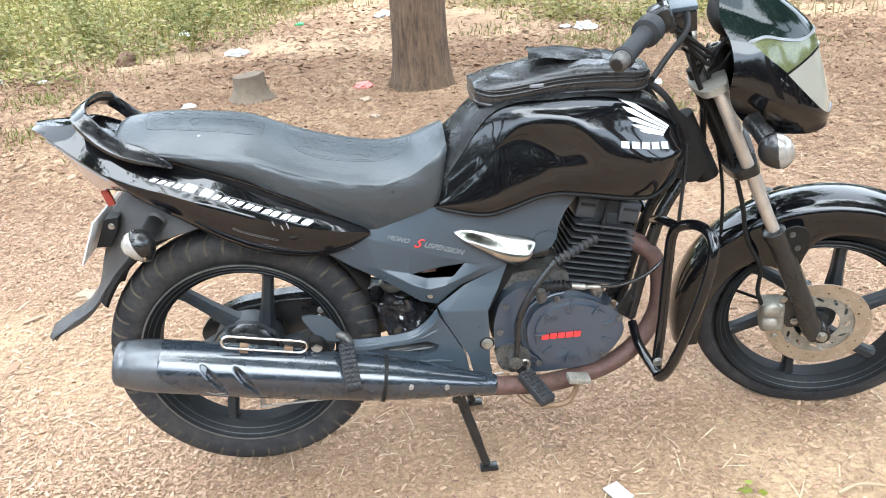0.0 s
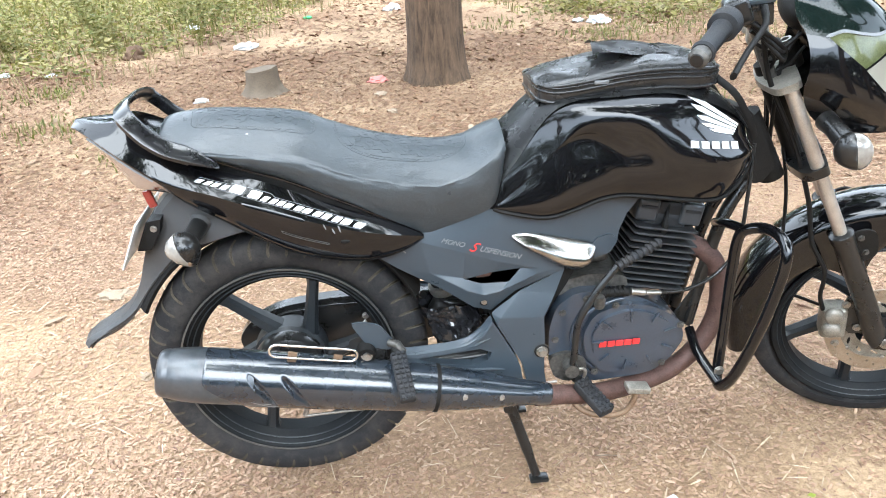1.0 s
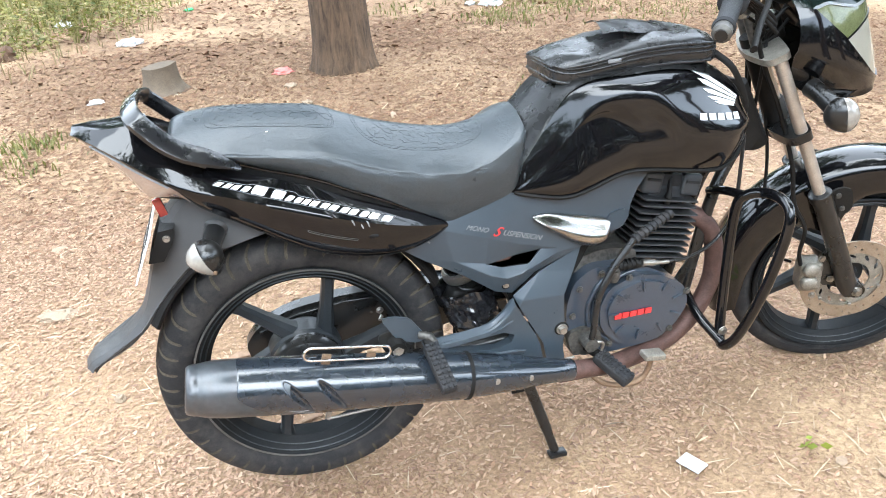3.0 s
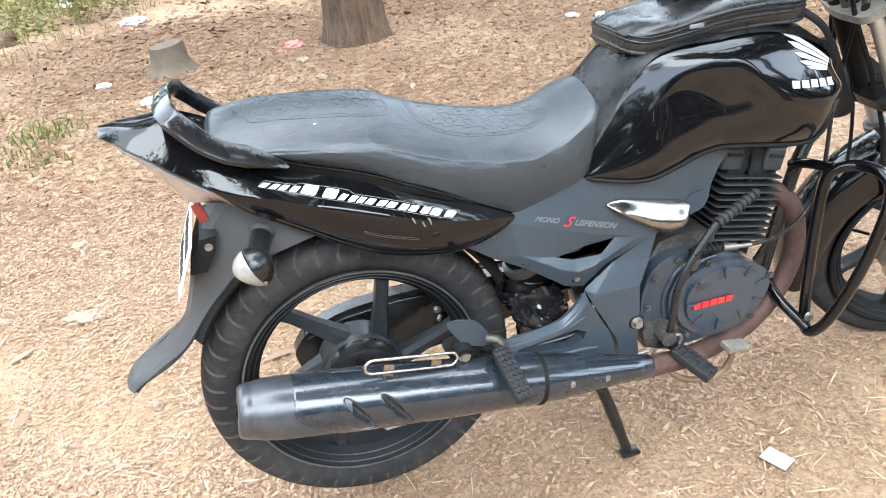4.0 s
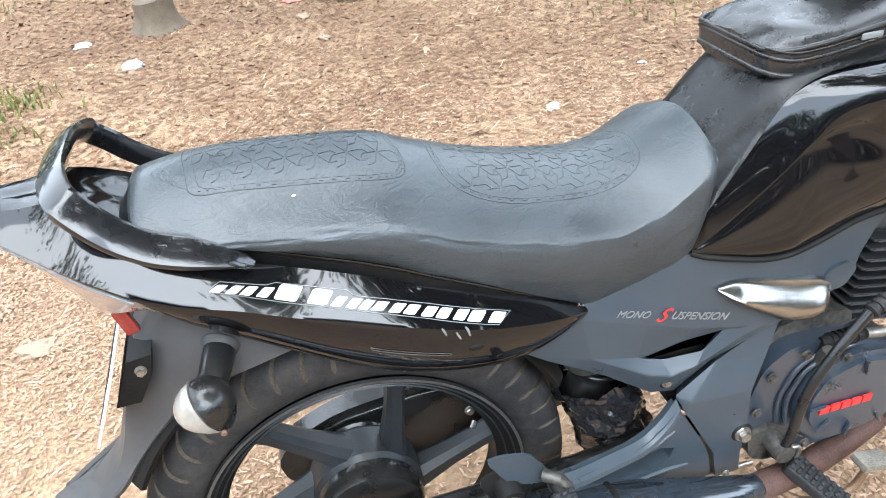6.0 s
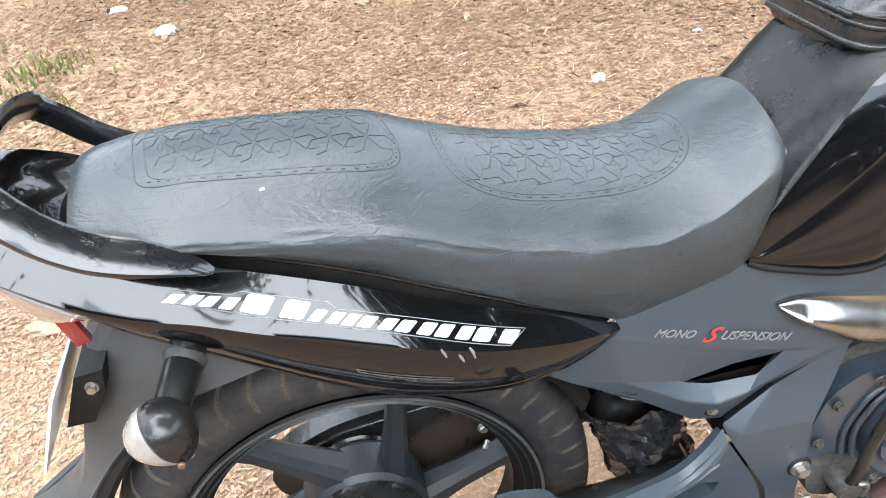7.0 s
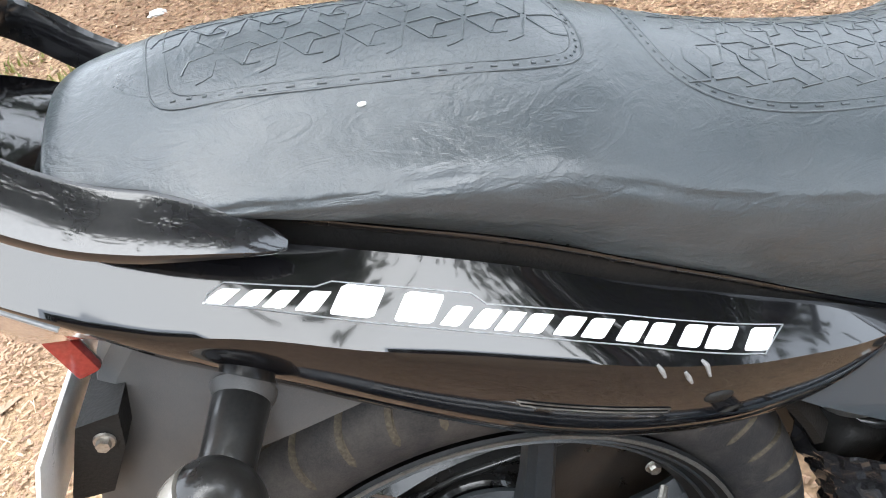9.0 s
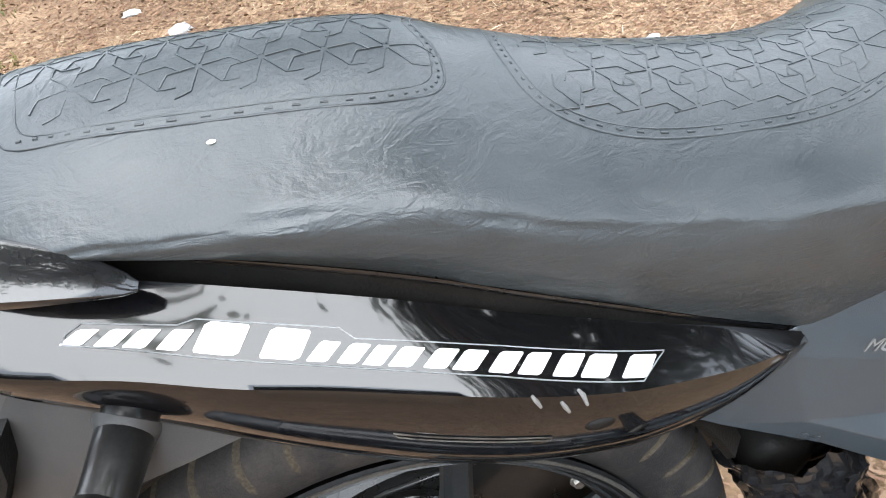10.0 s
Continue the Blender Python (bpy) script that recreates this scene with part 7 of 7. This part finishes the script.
def blades(name, spots, tall, wide, material, label):
    vs, fs = [], []
    for x, y, s in spots:
        a, lean = rng.uniform(0, 2 * math.pi), rng.uniform(0.1, 0.8)
        h = tall * s * rng.uniform(0.5, 1.3)
        d, p = Vector((math.cos(a), math.sin(a), 0)), Vector((x, y, height(x, y) - 0.01))
        sd = Vector((-d.y, d.x, 0)) * wide * rng.uniform(0.6, 1.4)
        k = len(vs)
        m1, m2 = p + d * h * lean * 0.25 + Vector((0, 0, h * 0.5)), p + d * h * lean + Vector((0, 0, h * (1 - 0.3 * lean)))
        vs += [tuple(p - sd * 0.5), tuple(p + sd * 0.5), tuple(m1 + sd * 0.45), tuple(m1 - sd * 0.45), tuple(m2)]
        fs += [(k, k + 1, k + 2, k + 3), (k + 3, k + 2, k + 4)]
    return tagged(raw(name, vs, fs, material), label, "grass", kind="stuff")


def border(x):
    return along([(-6.0, 5.1), (-2.87, 5.0), (-2.2, 5.2), (-1.8, 5.9), (-1.4, 6.3), (-1.0, 7.0), (-0.6, 8.2), (-0.2, 9.2), (0.4, 10.2), (1.4, 9.2), (1.9, 7.8), (3.0, 7.4), (4.0, 6.9), (7.0, 6.0)], x)


spots = []
while len(spots) < 11000:
    x, y = rng.uniform(-7.5, 8.0), rng.uniform(4.6, 14.5)
    dd = y - border(x) + 0.5 * noise.noise(Vector((x * 1.3, y * 1.3, 4)))
    if x > 1.0 and rng.random() > 0.25:
        continue
    if dd > 0 and rng.random() < min(1.0, 0.25 + dd * 0.7):
        spots.append((x, y, min(1.0, 0.35 + dd * 0.3)))
blades("grass", spots, 0.24, 0.014, GRASS, "yellow-green weeds and grass at the clearing's edge")
spots = []
while len(spots) < 7000:
    x, y = rng.uniform(-7.0, 8.0), rng.uniform(4.6, 14.0)
    dd = y - border(x) + 1.0 + 0.8 * noise.noise(Vector((x, y, 8)))
    if dd > 0 and rng.random() < 0.5 + 0.5 * noise.noise(Vector((x * 1.5, y * 1.5, 1))):
        spots.append((x, y, 0.5))
blades("dry_grass", spots, 0.28, 0.010, DRYGRASS, "pale dry grass stalks")
spots = []
for cx, cy, r, n_ in ((-1.22, 3.08, 0.22, 160), (-1.83, 3.4, 0.3, 160), (-1.2, 2.7, 0.2, 60), (-2.2, 4.4, 0.4, 200), (2.45, 5.4, 0.5, 420), (3.1, 5.9, 0.6, 420), (2.2, 3.0, 0.5, 120), (3.8, 5.0, 0.7, 260), (1.5, 6.3, 0.5, 120)):
    for _ in range(n_):
        spots.append((cx + rng.normal(0, r * 0.5), cy + rng.normal(0, r * 0.5), 0.35))
blades("low_grass", spots, 0.17, 0.010, GRASS, "low green tufts in the litter")


def weed(x, y, tall, leaves, label):
    """A leafy weed: thin stems and small leaves."""
    root_ob = tagged(new("weed_plant"), label, "plant", "weeds at the edge")
    root_ob.location = (0, 0, 0)
    stems, pts = bmesh.new(), []
    for k in range(9):
        a = rng.uniform(0, 2 * math.pi)
        base = Vector((x + rng.normal(0, 0.05), y + rng.normal(0, 0.05), 0))
        tip = base + Vector((math.cos(a) * tall * rng.uniform(0.1, 0.5), math.sin(a) * tall * rng.uniform(0.1, 0.5), tall * rng.uniform(0.6, 1.1)))
        mid = base.lerp(tip, 0.5) + Vector((0, 0, tall * 0.1))
        sweep([base, mid, tip], [0.006, 0.004, 0.002], 5, stems)
        for _ in range(leaves // 9):
            q = rng.uniform(0.15, 1.0)
            p = base.lerp(mid, q * 2) if q < 0.5 else mid.lerp(tip, q * 2 - 1)
            pts.append(p + Vector((rng.normal(0, 0.03), rng.normal(0, 0.03), rng.normal(0, 0.03))))
    part("stem", stems, surface("weed_stem_%d" % int(1000 * x + 9000), (0.16, 0.15, 0.05), (0.30, 0.27, 0.10), 0.7), root_ob, "", 60)
    vs, fs = leaf_quads(pts, 0.055, 0.0)
    raw("leaves", vs, fs, GRASS, root_ob)


for wx, wy, wt, wl in ((-1.42, 6.35, 0.62, 520), (-2.3, 6.2, 0.45, 300), (-3.1, 6.0, 0.5, 360), (-2.7, 7.1, 0.6, 380), (-3.9, 7.0, 0.6, 380), (-1.9, 7.8, 0.6, 360), (-3.2, 8.5, 0.7, 380), (-4.8, 8.2, 0.7, 380), (-1.0, 9.2, 0.6, 320), (-2.3, 10.0, 0.7, 320), (-4.2, 10.5, 0.8, 320), (2.6, 8.0, 0.45, 240), (4.6, 7.4, 0.5, 260), (5.6, 6.9, 0.5, 240)):
    weed(wx, wy, wt, wl, "yellow-green leafy weed at the clearing's edge")

# low broad-leaved growth between the weeds
pts = []
while len(pts) < 34000:
    x, y = rng.uniform(-7.5, 1.2), rng.uniform(4.6, 13.5)
    dd = y - border(x) + 0.5 * noise.noise(Vector((x * 1.3, y * 1.3, 4)))
    clump = noise.noise(Vector((x * 1.7, y * 1.7, 11))) + 0.5 * noise.noise(Vector((x * 5, y * 5, 3)))
    if dd > 0 and clump > -0.22:
        pts.append((x, y, height(x, y) + rng.uniform(0.0, 0.10 + 0.22 * min(1.0, dd * 0.6) * max(0.1, clump + 0.4))))
for cx, cy, r, n_ in ((2.5, 6.9, 0.5, 900), (3.3, 6.5, 0.6, 1100), (4.2, 7.0, 0.7, 1100), (2.0, 8.2, 0.6, 700), (3.0, 8.4, 0.8, 900)):
    for _ in range(n_):
        x, y = cx + rng.normal(0, r * 0.6), cy + rng.normal(0, r * 0.45)
        pts.append((x, y, height(x, y) + abs(rng.normal(0, 0.09))))
vs, fs = leaf_quads(pts, 0.062, 0.1)
UNDERGROWTH = pieces("broad_weed_leaves", [(0.123, 0.131, 0.025), (0.271, 0.238, 0.072), (0.193, 0.184, 0.038), (0.336, 0.283, 0.128), (0.090, 0.107, 0.025), (0.279, 0.205, 0.102)], 0.6, translucent=0.35)
tagged(raw("undergrowth", vs, fs, UNDERGROWTH), "yellow-green leafy undergrowth at the clearing's edge", "plants", kind="stuff")

# woods all round the open side
pts = []
while len(pts) < 26000:
    a, d = rng.uniform(-math.pi, math.pi), rng.uniform(16.0, 22.0)
    top = 4.2 + 2.2 * noise.noise(Vector((math.cos(a) * 4, math.sin(a) * 4, 2))) + 1.2 * noise.noise(Vector((math.cos(a) * 13, math.sin(a) * 13, 2)))
    top += 3.2 * max(0.0, math.sin(a)) ** 0.5
    pts.append((d * math.cos(a), d * math.sin(a), top * rng.random() ** 0.8))
vs, fs = leaf_quads(pts, 1.05, 0.2)
WOODS = pieces("far_leaves", [(0.018, 0.036, 0.009), (0.034, 0.058, 0.015), (0.024, 0.046, 0.012)], 0.7, translucent=0.15)
tagged(raw("far_woods", vs, fs, WOODS), "dark green woods round the open side of the clearing", "woods", kind="stuff")

# ---- litter lying about ----
PAPER = surface("crumpled_paper", (0.40, 0.41, 0.42), (0.56, 0.57, 0.58), 0.7, bump=0.5, bump_scale=60.0)
REDPAPER = surface("faded_red_wrapper", (0.45, 0.10, 0.09), (0.60, 0.22, 0.18), 0.6, bump=0.4)
STONE = surface("pale_stone", (0.22, 0.160, 0.108), (0.31, 0.240, 0.170), 0.9, bump=0.4, coarse=30)


def scrap(x, y, size, material, name, label, cat, seed, flat=0.45):
    """A crumpled, faceted lump lying on the ground."""
    bm = bmesh.new()
    bmesh.ops.create_icosphere(bm, subdivisions=3, radius=1)
    for v in bm.verts:
        q = v.co * 1.9 + Vector((seed, seed * 2, 0))
        v.co *= 1 + 0.45 * noise.noise(q) + 0.18 * noise.noise(q * 2.7)
        v.co = Vector((v.co.x * size, v.co.y * size * 0.75, max(-0.15, v.co.z) * size * flat))
    bm.transform(Matrix.Translation((x, y, height(x, y) + 0.1 * size * flat)) @ Matrix.Rotation(seed, 4, "Z"))
    tagged(part(name, bm, material, None, "", 28), label, cat)


for k, (x, y, s) in enumerate(((-0.95, 5.92, 0.11), (2.50, 6.10, 0.13), (2.32, 6.2, 0.07), (-0.67, 3.36, 0.065), (1.06, 1.85, 0.034), (1.59, 2.12, 0.020), (2.33, 3.61, 0.05), (2.16, 3.71, 0.05), (0.52, 7.9, 0.13), (-0.98, 3.87, 0.05), (-2.9, 5.3, 0.07), (-2.45, 5.15, 0.05), (-1.7, 7.4, 0.12))):
    scrap(x, y, s, PAPER, "paper_scrap", "crumpled white paper on dry leaf litter", "litter", 1.7 * k + 0.4)
scrap(-1.93, 5.80, 0.11, surface("brown_rock", (0.075, 0.042, 0.025), (0.15, 0.09, 0.055), 0.9, bump=0.4, coarse=20), "rock", "brown earth clod among the weeds", "rock", 7.3, 0.9)
scrap(0.26, 4.14, 0.075, REDPAPER, "wrapper", "faded red wrapper on leaf litter", "litter", 3.3)
scrap(0.27, 3.72, 0.050, STONE, "stone", "pale flat stone on leaf litter", "stone", 4.1)
scrap(0.33, 3.24, 0.040, STONE, "stone", "pale flat stone on leaf litter", "stone", 5.3)
scrap(-0.51, 0.47, 0.018, STONE, "stone", "small tan stone on the ground", "stone", 2.3, 0.7)
scrap(-0.76, 1.02, 0.055, STONE, "stone", "pale flat stone half buried in litter", "stone", 6.1, 0.25)
scrap(-0.47, 7.66, 0.06, surface("green_scrap", (0.04, 0.30, 0.10), (0.08, 0.42, 0.16), 0.5), "wrapper", "small green wrapper in the litter", "litter", 6.6)
card = box((0.042, 0.058, 0.003), (0.818, -0.262, 0.008), 0.001, rot=Matrix.Rotation(radians(25), 4, "Z"))
tagged(part("paper_card", card, PAPER), "small white card scrap on the ground", "litter")
LEAFG = pieces("fresh_leaf", [(0.211, 0.260, 0.031), (0.279, 0.310, 0.050)], 0.5, translucent=0.2)
vs, fs = leaf_quads([(1.12, -0.29, 0.012), (1.13, -0.28, 0.012), (1.115, -0.30, 0.014), (1.125, -0.31, 0.012)], 0.04, 0.0)
tagged(raw("fallen_leaf", vs, fs, LEAFG), "small fresh yellow-green leaf on the ground", "leaf")
tagged(part("stick", sweep(spline([(1.30, -0.34, 0.010), (1.36, -0.325, 0.014), (1.44, -0.345, 0.010)], 5), [0.0042] * 8 + [0.003] * 3, 8), surface("dry_stick", (0.30, 0.21, 0.13), (0.42, 0.32, 0.21), 0.85, bump=0.4), None, "", 60), "pale dry stick on the ground", "stick")
